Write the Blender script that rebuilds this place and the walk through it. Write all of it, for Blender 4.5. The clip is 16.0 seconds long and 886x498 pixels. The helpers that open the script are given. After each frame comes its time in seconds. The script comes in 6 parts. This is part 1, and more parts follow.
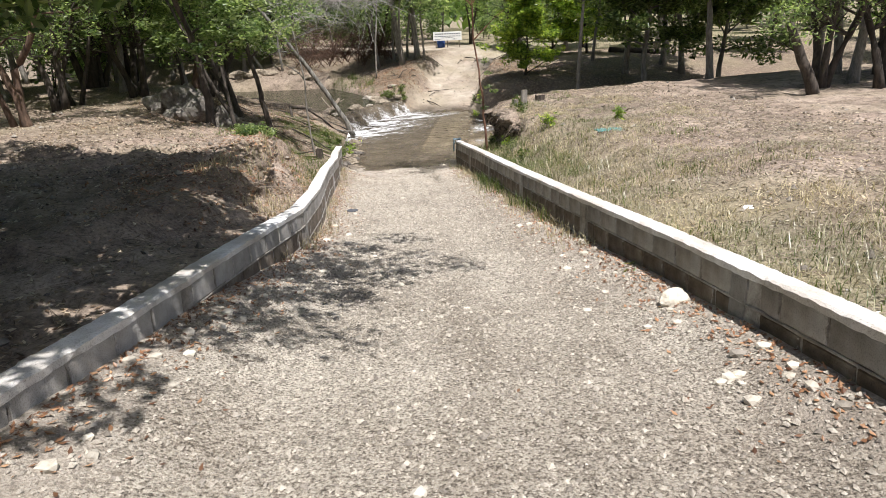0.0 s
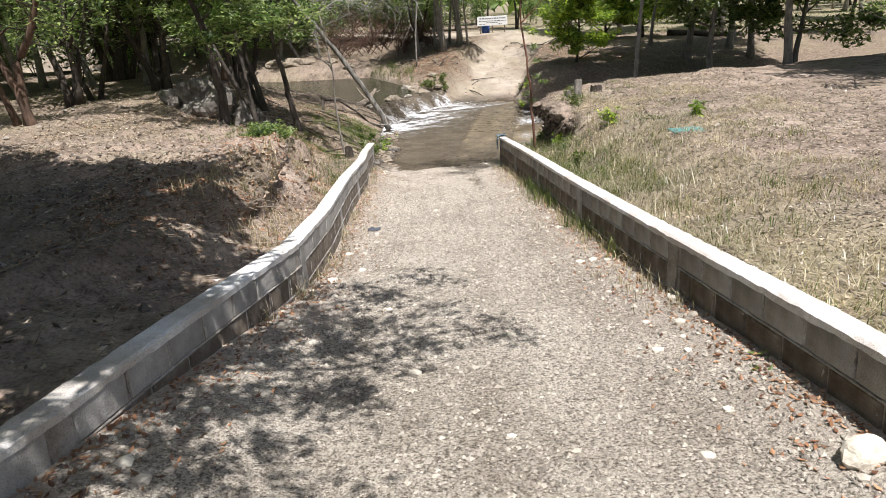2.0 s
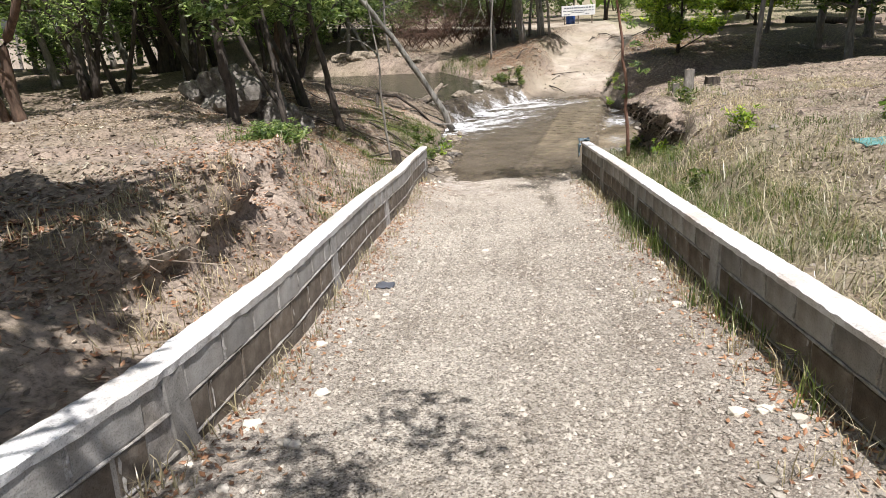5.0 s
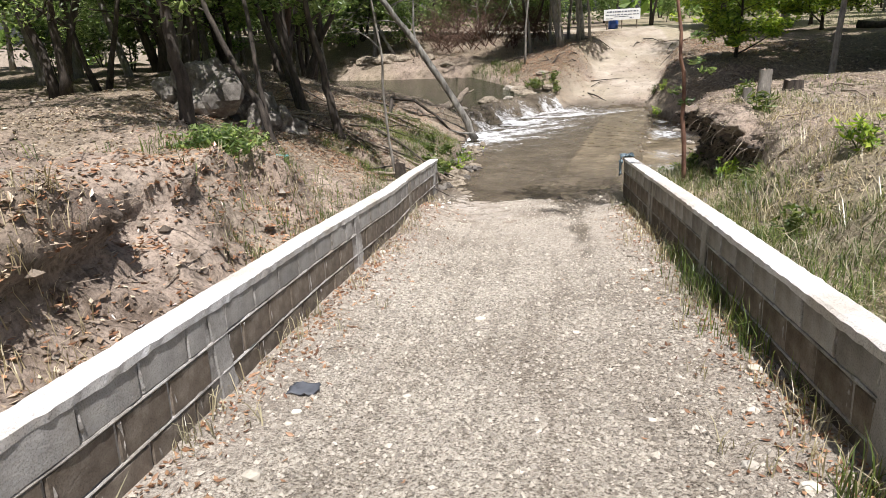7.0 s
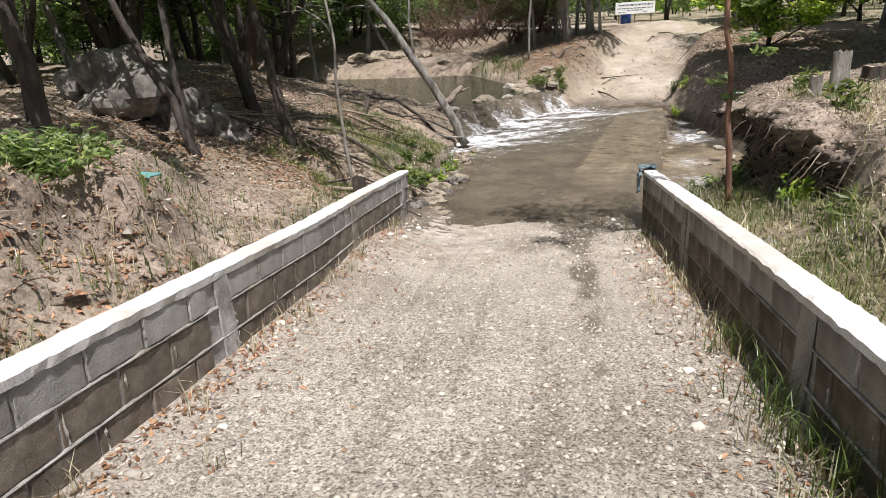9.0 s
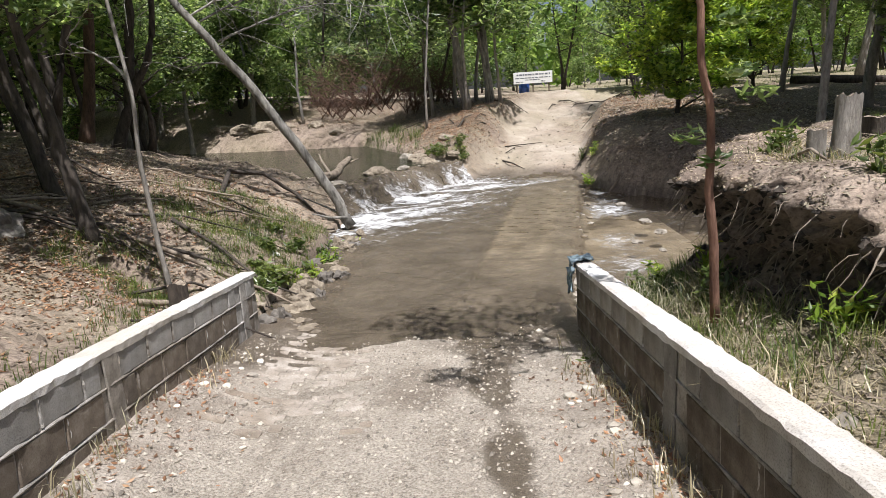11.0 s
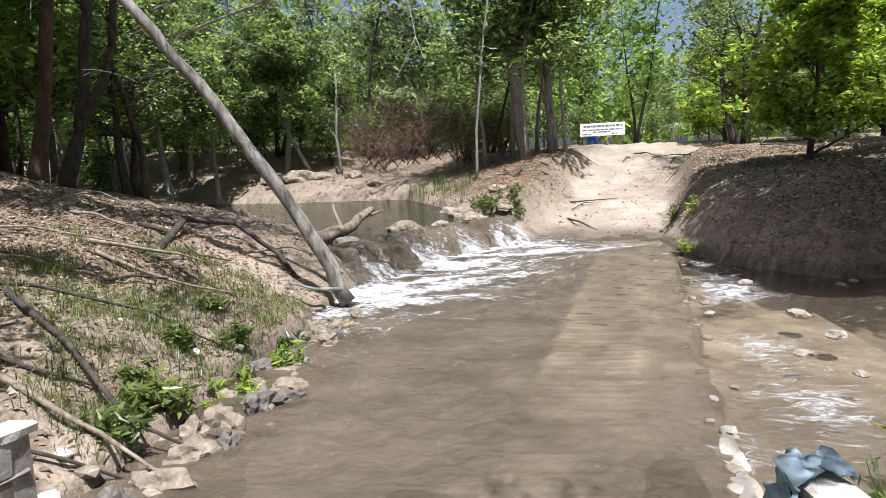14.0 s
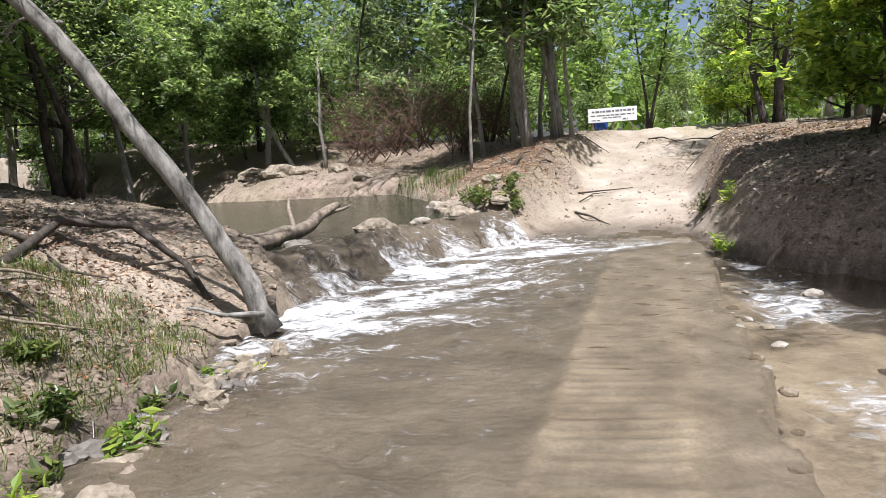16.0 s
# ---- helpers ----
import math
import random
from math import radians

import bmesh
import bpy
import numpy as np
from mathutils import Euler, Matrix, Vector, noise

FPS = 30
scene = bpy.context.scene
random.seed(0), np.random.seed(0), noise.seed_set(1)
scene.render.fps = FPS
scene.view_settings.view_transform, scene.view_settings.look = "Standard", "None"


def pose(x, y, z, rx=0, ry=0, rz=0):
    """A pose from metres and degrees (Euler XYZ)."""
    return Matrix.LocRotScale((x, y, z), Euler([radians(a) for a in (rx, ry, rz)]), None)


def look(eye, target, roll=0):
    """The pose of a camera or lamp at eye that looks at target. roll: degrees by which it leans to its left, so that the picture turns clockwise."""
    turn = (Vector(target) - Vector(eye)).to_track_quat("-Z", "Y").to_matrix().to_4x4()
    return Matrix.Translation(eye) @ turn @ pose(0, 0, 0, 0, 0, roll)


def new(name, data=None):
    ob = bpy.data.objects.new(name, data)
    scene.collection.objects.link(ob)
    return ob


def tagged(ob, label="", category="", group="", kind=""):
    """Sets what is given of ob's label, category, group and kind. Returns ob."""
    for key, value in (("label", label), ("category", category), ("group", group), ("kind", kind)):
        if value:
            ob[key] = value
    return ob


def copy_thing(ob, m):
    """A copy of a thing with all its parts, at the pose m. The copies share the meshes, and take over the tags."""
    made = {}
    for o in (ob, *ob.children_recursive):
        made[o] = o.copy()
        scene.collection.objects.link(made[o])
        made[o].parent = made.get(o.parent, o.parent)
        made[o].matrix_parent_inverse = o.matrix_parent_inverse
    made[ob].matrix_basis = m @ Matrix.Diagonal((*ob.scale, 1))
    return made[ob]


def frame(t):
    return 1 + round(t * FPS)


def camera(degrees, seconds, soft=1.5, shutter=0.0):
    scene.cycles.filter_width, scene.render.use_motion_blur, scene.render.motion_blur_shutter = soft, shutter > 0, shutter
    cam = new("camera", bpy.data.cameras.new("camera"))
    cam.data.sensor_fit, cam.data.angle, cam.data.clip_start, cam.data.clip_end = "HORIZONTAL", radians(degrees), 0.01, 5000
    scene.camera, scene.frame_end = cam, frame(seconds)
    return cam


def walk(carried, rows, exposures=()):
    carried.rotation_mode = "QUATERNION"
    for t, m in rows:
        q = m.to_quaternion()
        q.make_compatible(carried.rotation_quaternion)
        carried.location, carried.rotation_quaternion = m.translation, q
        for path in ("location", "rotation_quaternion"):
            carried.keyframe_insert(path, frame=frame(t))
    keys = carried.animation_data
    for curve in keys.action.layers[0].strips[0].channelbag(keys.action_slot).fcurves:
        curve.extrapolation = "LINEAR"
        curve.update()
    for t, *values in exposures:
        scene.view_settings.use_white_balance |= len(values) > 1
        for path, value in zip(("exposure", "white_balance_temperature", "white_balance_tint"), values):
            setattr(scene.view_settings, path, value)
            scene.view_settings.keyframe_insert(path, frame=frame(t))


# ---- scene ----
cam = camera(69.6, 16.0, 0.75)
METRES, EYE, TILT, LEAN, TURN = 18.5, 1.5, -8.2, 0.0, -4.4
ROWS = [
    (0.0, 0.0, 0.0, 0.0, -0.5, -11.94, 2.39),
    (0.5, 0.0018, 0.0217, 0.0006, -0.16, -12.72, 2.95),
    (1.0, 0.0025, 0.0473, 0.0033, 0.6, -12.92, 2.64),
    (1.5, 0.0017, 0.073, 0.0077, 1.57, -12.88, 2.62),
    (2.0, 0.004, 0.1003, 0.0086, 3.41, -12.9, 2.75),
    (2.5, 0.0023, 0.1248, 0.0079, 5.09, -12.64, 2.09),
    (3.0, 0.0019, 0.1524, 0.0068, 6.54, -12.94, 2.19),
    (3.5, 0.0015, 0.1791, 0.0059, 7.75, -12.81, 2.01),
    (4.0, 0.0038, 0.2076, 0.0064, 8.46, -12.82, 2.22),
    (6.5, 0.0088, 0.3624, 0.0018, 13.63, -12.36, 1.51),
    (7.0, 0.0085, 0.3933, 0.0013, 13.96, -11.91, 1.31),
    (7.5, 0.011, 0.4263, 0.0005, 14.47, -11.93, 1.74),
    (8.0, 0.0112, 0.4608, 0.0003, 15.16, -11.87, 1.4),
    (10.5, -0.0009, 0.6322, 0.0008, 10.53, -11.0, 1.86),
    (11.0, -0.0014, 0.6695, 0.0024, 6.67, -5.79, 2.76),
    (11.5, 0.0022, 0.7043, 0.0026, 3.95, -1.13, 3.51),
    (12.0, 0.0063, 0.7377, 0.0035, 4.64, -0.38, 3.09),
    (12.5, 0.0085, 0.7725, 0.0034, 5.46, -0.46, 2.72),
    (13.0, 0.0023, 0.8075, 0.0015, 7.42, -0.12, 1.53),
    (13.5, -0.0036, 0.8398, 0.0008, 10.14, -0.15, 1.41),
    (14.0, -0.0114, 0.8733, 0.002, 12.03, -0.17, 1.03),
    (14.5, -0.015, 0.9017, 0.0029, 12.53, 0.1, 1.49),
    (15.0, -0.0155, 0.9334, 0.0042, 13.19, -0.27, 1.65),
    (15.5, -0.0152, 0.9641, 0.0057, 13.16, -0.13, 1.87),
    (16.0, -0.0108, 0.9948, 0.0063, 12.9, -0.47, 2.02),
]
walk(cam, [(t, pose(0, 0, EYE, TILT, LEAN, TURN) @ pose(METRES * x, METRES * y, METRES * z, 90 + pitch, roll, yaw)) for t, x, y, z, yaw, pitch, roll in ROWS],
     [(0.0, 0.54, 6400, 12), (3.5, 0.60, 6350, 13), (8.0, 0.56, 6350, 13), (10.5, 0.46, 6300, 13), (12.0, 0.66, 6200, 13), (14.0, 0.82, 6100, 14), (16.0, 0.82, 6100, 14)])

# ---- world, sun, exposure ----
SUN_DIR = Vector((0.17, -0.34, 1.0)).normalized()      # towards the sun
world = bpy.data.worlds.new("sky_world")
scene.world = world
world.use_nodes = True
wn = world.node_tree
sky = wn.nodes.new("ShaderNodeTexSky")
sky.sky_type, sky.sun_disc = "NISHITA", False
sky.dust_density, sky.air_density = 3.0, 1.0
sky.sun_elevation = math.asin(SUN_DIR.z)
sky.sun_rotation = math.atan2(SUN_DIR.x, SUN_DIR.y)
wn.links.new(sky.outputs[0], wn.nodes["Background"].inputs[0])
wn.nodes["Background"].inputs[1].default_value = 0.07
sun_data = bpy.data.lights.new("sun", "SUN")
sun_data.energy, sun_data.angle, sun_data.color = 5.0, radians(0.6), (1.0, 0.978, 0.955)
sun = new("sun", sun_data)
sun.matrix_world = look(SUN_DIR * 60, (0, 0, 0))


# ---- materials ----
def material(name, rough=0.9):
    m = bpy.data.materials.new(name)
    m.use_nodes = True
    t = m.node_tree
    b = t.nodes["Principled BSDF"]
    b.inputs["Roughness"].default_value = rough
    return m, t, b


def node(t, kind, **values):
    n = t.nodes.new(kind)
    for key, v in values.items():
        if key in n.inputs:
            n.inputs[key].default_value = v
    return n


def coords(t, scale=1.0, stretch=None):
    c = t.nodes.new("ShaderNodeTexCoord")
    mp = t.nodes.new("ShaderNodeMapping")
    mp.inputs["Scale"].default_value = stretch or (scale, scale, scale)
    t.links.new(c.outputs["Object"], mp.inputs["Vector"])
    return mp.outputs[0]


def noise_tex(t, scale, detail=5.0, rough=0.6, stretch=None):
    n = node(t, "ShaderNodeTexNoise", Scale=scale, Detail=detail, Roughness=rough)
    t.links.new(coords(t, 1.0, stretch), n.inputs["Vector"])
    return n.outputs["Fac"]


def ramp(t, fac, stops):
    r = t.nodes.new("ShaderNodeValToRGB")
    e = r.color_ramp.elements
    while len(e) < len(stops):
        e.new(0.5)
    for el, (p, c) in zip(e, stops):
        el.position, el.color = p, (*c, 1) if len(c) == 3 else c
    t.links.new(fac, r.inputs[0])
    return r.outputs[0]


def mix(t, fac, a, b, blend="MIX"):
    m = t.nodes.new("ShaderNodeMix")
    m.data_type, m.blend_type = "RGBA", blend
    for sock, v in ((m.inputs[0], fac), (m.inputs[6], a), (m.inputs[7], b)):
        if isinstance(v, (int, float)):
            sock.default_value = v
        elif isinstance(v, tuple):
            sock.default_value = (*v, 1)
        else:
            t.links.new(v, sock)
    return m.outputs[2]


def attribute(t, name):
    a = t.nodes.new("ShaderNodeAttribute")
    a.attribute_name = name
    return a.outputs["Fac"]


def math_node(t, op, a, b):
    m = t.nodes.new("ShaderNodeMath")
    m.operation = op
    for sock, v in zip(m.inputs, (a, b)):
        if isinstance(v, (int, float)):
            sock.default_value = v
        else:
            t.links.new(v, sock)
    return m.outputs[0]


def bump(t, b, height, strength=0.5, distance=0.02):
    n = node(t, "ShaderNodeBump", Strength=strength, Distance=distance)
    t.links.new(height, n.inputs["Height"])
    t.links.new(n.outputs[0], b.inputs["Normal"])


def gravel_colours(t):
    fine = ramp(t, noise_tex(t, 62, 3, 0.65), [(0.36, (0.15, 0.13, 0.11)), (0.46, (0.44, 0.40, 0.345)), (0.6, (0.70, 0.665, 0.60))])
    broad = ramp(t, noise_tex(t, 1.1, 5), [(0.35, (0.72, 0.69, 0.65)), (0.6, (1.0, 0.985, 0.96))])
    coarse = ramp(t, noise_tex(t, 24, 4, 0.7), [(0.36, (0.5, 0.47, 0.42)), (0.48, (1.0, 0.98, 0.94)), (0.7, (1.2, 1.18, 1.12))])
    return mix(t, 1.0, mix(t, 1.0, fine, coarse, "MULTIPLY"), broad, "MULTIPLY")


def earth_colours(t):
    broad = ramp(t, noise_tex(t, 0.7, 6), [(0.3, (0.17, 0.135, 0.108)), (0.5, (0.30, 0.245, 0.20)), (0.7, (0.44, 0.375, 0.315))])
    fine = ramp(t, noise_tex(t, 30, 6, 0.7), [(0.34, (0.42, 0.39, 0.36)), (0.5, (0.97, 0.95, 0.92)), (0.68, (1.25, 1.22, 1.18))])
    patch = ramp(t, noise_tex(t, 4.5, 6, 0.7), [(0.36, (0.45, 0.41, 0.37)), (0.5, (1.0, 0.98, 0.96)), (0.68, (1.25, 1.2, 1.14))])
    return mix(t, 1.0, mix(t, 1.0, broad, fine, "MULTIPLY"), patch, "MULTIPLY")


# ground: bare earth, leaf litter, sand, dry grass and gravel, laid out by masks on the mesh
GROUND, t, b = material("earth_ground", 0.95)
col = earth_colours(t)
litter = ramp(t, noise_tex(t, 17, 6, 0.8), [(0.38, (0.03, 0.022, 0.016)), (0.49, (0.12, 0.085, 0.06)), (0.6, (0.34, 0.265, 0.19))])
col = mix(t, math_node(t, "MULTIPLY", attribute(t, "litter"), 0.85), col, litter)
sand = mix(t, 1.0, ramp(t, noise_tex(t, 1.6, 6), [(0.3, (0.29, 0.245, 0.195)), (0.7, (0.49, 0.43, 0.36))]),
           ramp(t, noise_tex(t, 45, 5, 0.7), [(0.3, (0.72, 0.7, 0.67)), (0.6, (1.05, 1.04, 1.02))]), "MULTIPLY")
col = mix(t, attribute(t, "sand"), col, sand)
turf = ramp(t, noise_tex(t, 14, 6, 0.75), [(0.32, (0.09, 0.085, 0.04)), (0.5, (0.27, 0.235, 0.14)), (0.7, (0.43, 0.38, 0.25))])
col = mix(t, math_node(t, "MULTIPLY", attribute(t, "turf"), 0.8), col, turf)
# wet darkens soaked ground, and also carries shade painted on two banks
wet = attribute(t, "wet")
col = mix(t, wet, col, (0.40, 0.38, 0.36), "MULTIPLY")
t.links.new(col, b.inputs["Base Color"])
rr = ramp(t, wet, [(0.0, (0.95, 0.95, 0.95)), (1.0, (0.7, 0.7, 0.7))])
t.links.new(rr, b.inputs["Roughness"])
bump(t, b, noise_tex(t, 20, 7, 0.72), 0.8, 0.04)

ROAD, t, b = material("gravel_road", 0.95)
col = gravel_colours(t)
mud = mix(t, 1.0, ramp(t, noise_tex(t, 2.4, 6, 0.65), [(0.35, (0.33, 0.275, 0.22)), (0.6, (0.60, 0.53, 0.45))]),
          ramp(t, noise_tex(t, 40, 5, 0.7), [(0.33, (0.62, 0.6, 0.57)), (0.55, (1.0, 0.99, 0.97))]), "MULTIPLY")
col = mix(t, math_node(t, "MULTIPLY", attribute(t, "earth"), 0.85), col, mud)
col = mix(t, attribute(t, "band"), col, (0.68, 0.655, 0.63), "MULTIPLY")
col = mix(t, attribute(t, "wet"), col, (0.36, 0.33, 0.29), "MULTIPLY")
t.links.new(col, b.inputs["Base Color"])
rr = ramp(t, attribute(t, "wet"), [(0.0, (0.95, 0.95, 0.95)), (1.0, (0.3, 0.3, 0.3))])
t.links.new(rr, b.inputs["Roughness"])
bump(t, b, noise_tex(t, 62, 4, 0.7), 1.0, 0.035)


def stone_material(name, dark, mid, light, scale=9.0, rough=0.9):
    m, t, b = material(name, rough)
    info = t.nodes.new("ShaderNodeNewGeometry")
    c = ramp(t, noise_tex(t, scale, 7, 0.7), [(0.3, dark), (0.5, mid), (0.72, light)])
    v = ramp(t, info.outputs["Random Per Island"], [(0.0, (0.42, 0.40, 0.38)), (0.4, (0.85, 0.83, 0.80)), (1.0, (1.25, 1.23, 1.18))])
    t.links.new(mix(t, 1.0, c, v, "MULTIPLY"), b.inputs["Base Color"])
    bump(t, b, noise_tex(t, scale * 4, 6, 0.7), 0.6, 0.02)
    return m


GRAVEL = stone_material("gravel_stones", (0.28, 0.25, 0.21), (0.46, 0.42, 0.36), (0.64, 0.60, 0.53), 30)
ROCK = stone_material("weathered_rock", (0.12, 0.105, 0.09), (0.27, 0.245, 0.21), (0.45, 0.42, 0.37), 5)
TAN_ROCK = stone_material("tan_stone", (0.09, 0.072, 0.05), (0.20, 0.168, 0.128), (0.36, 0.315, 0.25), 9)
DARK_ROCK = stone_material("dark_boulder", (0.035, 0.03, 0.026), (0.12, 0.108, 0.095), (0.30, 0.28, 0.25), 4)
PALE_ROCK = stone_material("pale_limestone", (0.38, 0.34, 0.28), (0.58, 0.54, 0.46), (0.72, 0.69, 0.62), 8)
CLOD = stone_material("soil_clods", (0.09, 0.07, 0.052), (0.21, 0.17, 0.13), (0.36, 0.31, 0.25), 14)
# darker copy of the clods: shade under the east rim put into the colour
DARK_CLOD = stone_material("shaded_soil_clods", (0.022, 0.017, 0.013), (0.05, 0.04, 0.031), (0.10, 0.083, 0.066), 14)
WHITE_ROCK = stone_material("white_stone", (0.6, 0.58, 0.55), (0.75, 0.73, 0.7), (0.82, 0.81, 0.79), 12)


def concrete(name, dark, mid, light, objects=True):
    m, t, b = material(name, 0.93)
    c = ramp(t, noise_tex(t, 5, 7, 0.7), [(0.3, dark), (0.5, mid), (0.7, light)])
    pits = ramp(t, noise_tex(t, 120, 3, 0.6), [(0.3, (0.55, 0.54, 0.52)), (0.5, (1.0, 1.0, 1.0))])
    c = mix(t, 1.0, c, pits, "MULTIPLY")
    stain = ramp(t, noise_tex(t, 1.3, 5, 0.6, (1, 1, 0.4)), [(0.42, (0.60, 0.54, 0.46)), (0.62, (1.0, 1.0, 1.0))])
    c = mix(t, 0.8, c, stain, "MULTIPLY")
    if objects:
        info = t.nodes.new("ShaderNodeObjectInfo")
        v = ramp(t, info.outputs["Random"], [(0.0, (0.72, 0.71, 0.69)), (0.5, (0.95, 0.94, 0.92)), (1.0, (1.15, 1.14, 1.12))])
        c = mix(t, 1.0, c, v, "MULTIPLY")
    t.links.new(c, b.inputs["Base Color"])
    rough_face = math_node(t, "ADD", noise_tex(t, 70, 6, 0.8), math_node(t, "MULTIPLY", noise_tex(t, 14, 5, 0.7), 1.6))
    bump(t, b, rough_face, 0.55, 0.010)
    return m


BLOCK = concrete("concrete_block", (0.25, 0.24, 0.22), (0.36, 0.35, 0.33), (0.48, 0.465, 0.44))
LOW_BLOCK = concrete("stained_concrete_block", (0.085, 0.067, 0.048), (0.175, 0.143, 0.11), (0.31, 0.275, 0.23))
MORTAR = concrete("mortar", (0.16, 0.145, 0.125), (0.40, 0.38, 0.35), (0.66, 0.64, 0.60), False)
MUD_CONCRETE = concrete("muddy_concrete", (0.20, 0.17, 0.135), (0.36, 0.315, 0.265), (0.50, 0.455, 0.40), False)
CAP = concrete("wall_cap_plaster", (0.62, 0.605, 0.58), (0.79, 0.78, 0.76), (0.85, 0.845, 0.83), False)

SLAB, t, b = material("wet_concrete_slab", 0.35)
c = ramp(t, noise_tex(t, 2.2, 7, 0.65), [(0.3, (0.16, 0.14, 0.115)), (0.5, (0.29, 0.265, 0.225)), (0.72, (0.45, 0.42, 0.365))])
c = mix(t, 1.0, c, ramp(t, noise_tex(t, 50, 4), [(0.3, (0.7, 0.68, 0.65)), (0.6, (1.0, 1.0, 1.0))]), "MULTIPLY")
c = mix(t, attribute(t, "pale"), c, mix(t, 1.0, c, (1.9, 1.85, 1.75), "MULTIPLY"))
t.links.new(c, b.inputs["Base Color"])
bump(t, b, noise_tex(t, 30, 6, 0.7), 0.6, 0.02)


def water_material(name, body, clear, foam_scale, shallow=0.0):
    """Shallow silty water: a see-through part, a body in silty tones with painted ripple light, gloss, and white foam
    where the mask says so.
    """
    m, t, b = material(name, 0.06)
    b.inputs["IOR"].default_value = 1.333
    # lighter and darker streaks: silty tone, with ripple glints put into the colour
    silt_glints = ramp(t, noise_tex(t, 1.5, 7, 0.68, (0.6, 1.0, 1.0)), [(0.36, tuple(0.7 * v for v in body)), (0.5, body), (0.64, tuple(1.3 * v for v in body))])
    n1 = node(t, "ShaderNodeTexNoise", Scale=foam_scale, Detail=7.0, Roughness=0.72, Distortion=1.2)
    t.links.new(coords(t, 1.0, (0.55, 1.0, 0.35)), n1.inputs["Vector"])
    level = math_node(t, "ADD", attribute(t, "foam"), math_node(t, "MULTIPLY", math_node(t, "SUBTRACT", n1.outputs["Fac"], 0.5), 2.3))
    foam = ramp(t, level, [(0.34, (0, 0, 0)), (0.62, (0.45, 0.45, 0.45)), (0.95, (1, 1, 1))])
    t.links.new(mix(t, foam, silt_glints, (0.80, 0.81, 0.81)), b.inputs["Base Color"])
    t.links.new(ramp(t, foam, [(0.0, (0.06,) * 3), (1.0, (0.6,) * 3)]), b.inputs["Roughness"])
    w1 = node(t, "ShaderNodeTexNoise", Scale=2.6, Detail=4.0, Roughness=0.6, Distortion=0.8)
    t.links.new(coords(t, 1.0, (1.0, 1.5, 1.0)), w1.inputs["Vector"])
    w2 = noise_tex(t, 16, 5, 0.6, (1.0, 1.3, 1.0))
    w3n = node(t, "ShaderNodeTexNoise", Scale=5.0, Detail=4.0, Roughness=0.55, Distortion=1.6)
    t.links.new(coords(t, 1.0, (0.9, 1.4, 1.0)), w3n.inputs["Vector"])
    w3 = w3n.outputs["Fac"]
    h = math_node(t, "ADD", math_node(t, "MULTIPLY", w3, 1.0), math_node(t, "MULTIPLY", w2, 0.4))
    h = math_node(t, "ADD", h, math_node(t, "MULTIPLY", w1.outputs["Fac"], 0.8))
    h = math_node(t, "ADD", h, math_node(t, "MULTIPLY", foam, 0.5))
    bump(t, b, h, 0.6, 0.10)
    clear_node = t.nodes.new("ShaderNodeBsdfTransparent")
    clear_node.inputs[0].default_value = (0.84, 0.80, 0.73, 1)
    ms = t.nodes.new("ShaderNodeMixShader")
    seen = math_node(t, "ADD", math_node(t, "MULTIPLY", attribute(t, "shallow"), shallow), clear)
    fac = math_node(t, "MULTIPLY", math_node(t, "SUBTRACT", 1.0, foam), seen)
    t.links.new(fac, ms.inputs[0])
    t.links.new(b.outputs[0], ms.inputs[1])
    t.links.new(clear_node.outputs[0], ms.inputs[2])
    t.links.new(ms.outputs[0], t.nodes["Material Output"].inputs[0])
    return m


FORD_WATER = water_material("shallow_ford_water", (0.135, 0.110, 0.080), 0.34, 8.0, 0.36)
POOL_WATER = water_material("still_pool_water", (0.036, 0.037, 0.022), 0.12, 5.0)


def bark(name, dark, light, scale=14.0):
    m, t, b = material(name, 0.92)
    n = noise_tex(t, scale, 7, 0.7, (1, 1, 0.28))
    c = ramp(t, n, [(0.32, dark), (0.68, light)])
    spots = ramp(t, noise_tex(t, 5, 5, 0.7), [(0.55, (1, 1, 1)), (0.72, (1.5, 1.5, 1.45))])
    t.links.new(mix(t, 1.0, c, spots, "MULTIPLY"), b.inputs["Base Color"])
    bump(t, b, n, 0.9, 0.03)
    return m


DARK_BARK = bark("dark_bark", (0.02, 0.016, 0.012), (0.095, 0.076, 0.06))
GREY_BARK = bark("grey_bark", (0.12, 0.105, 0.085), (0.34, 0.315, 0.275))
RED_BARK = bark("reddish_bark", (0.10, 0.045, 0.028), (0.30, 0.165, 0.11))
PALE_BARK = bark("pale_lichen_bark", (0.05, 0.044, 0.036), (0.36, 0.34, 0.30), 9)
ROOT_WOOD = bark("pale_roots", (0.10, 0.075, 0.055), (0.42, 0.36, 0.29))
DEAD_WOOD = bark("dead_wood", (0.11, 0.08, 0.055), (0.36, 0.30, 0.23))
TWIG_GREY = bark("pale_bare_twigs", (0.20, 0.185, 0.16), (0.52, 0.50, 0.46), 20)
BROWN_BARK = bark("brown_bark", (0.04, 0.026, 0.018), (0.17, 0.105, 0.07))
DRY_TWIG = bark("dry_twigs", (0.05, 0.026, 0.018), (0.15, 0.085, 0.055))


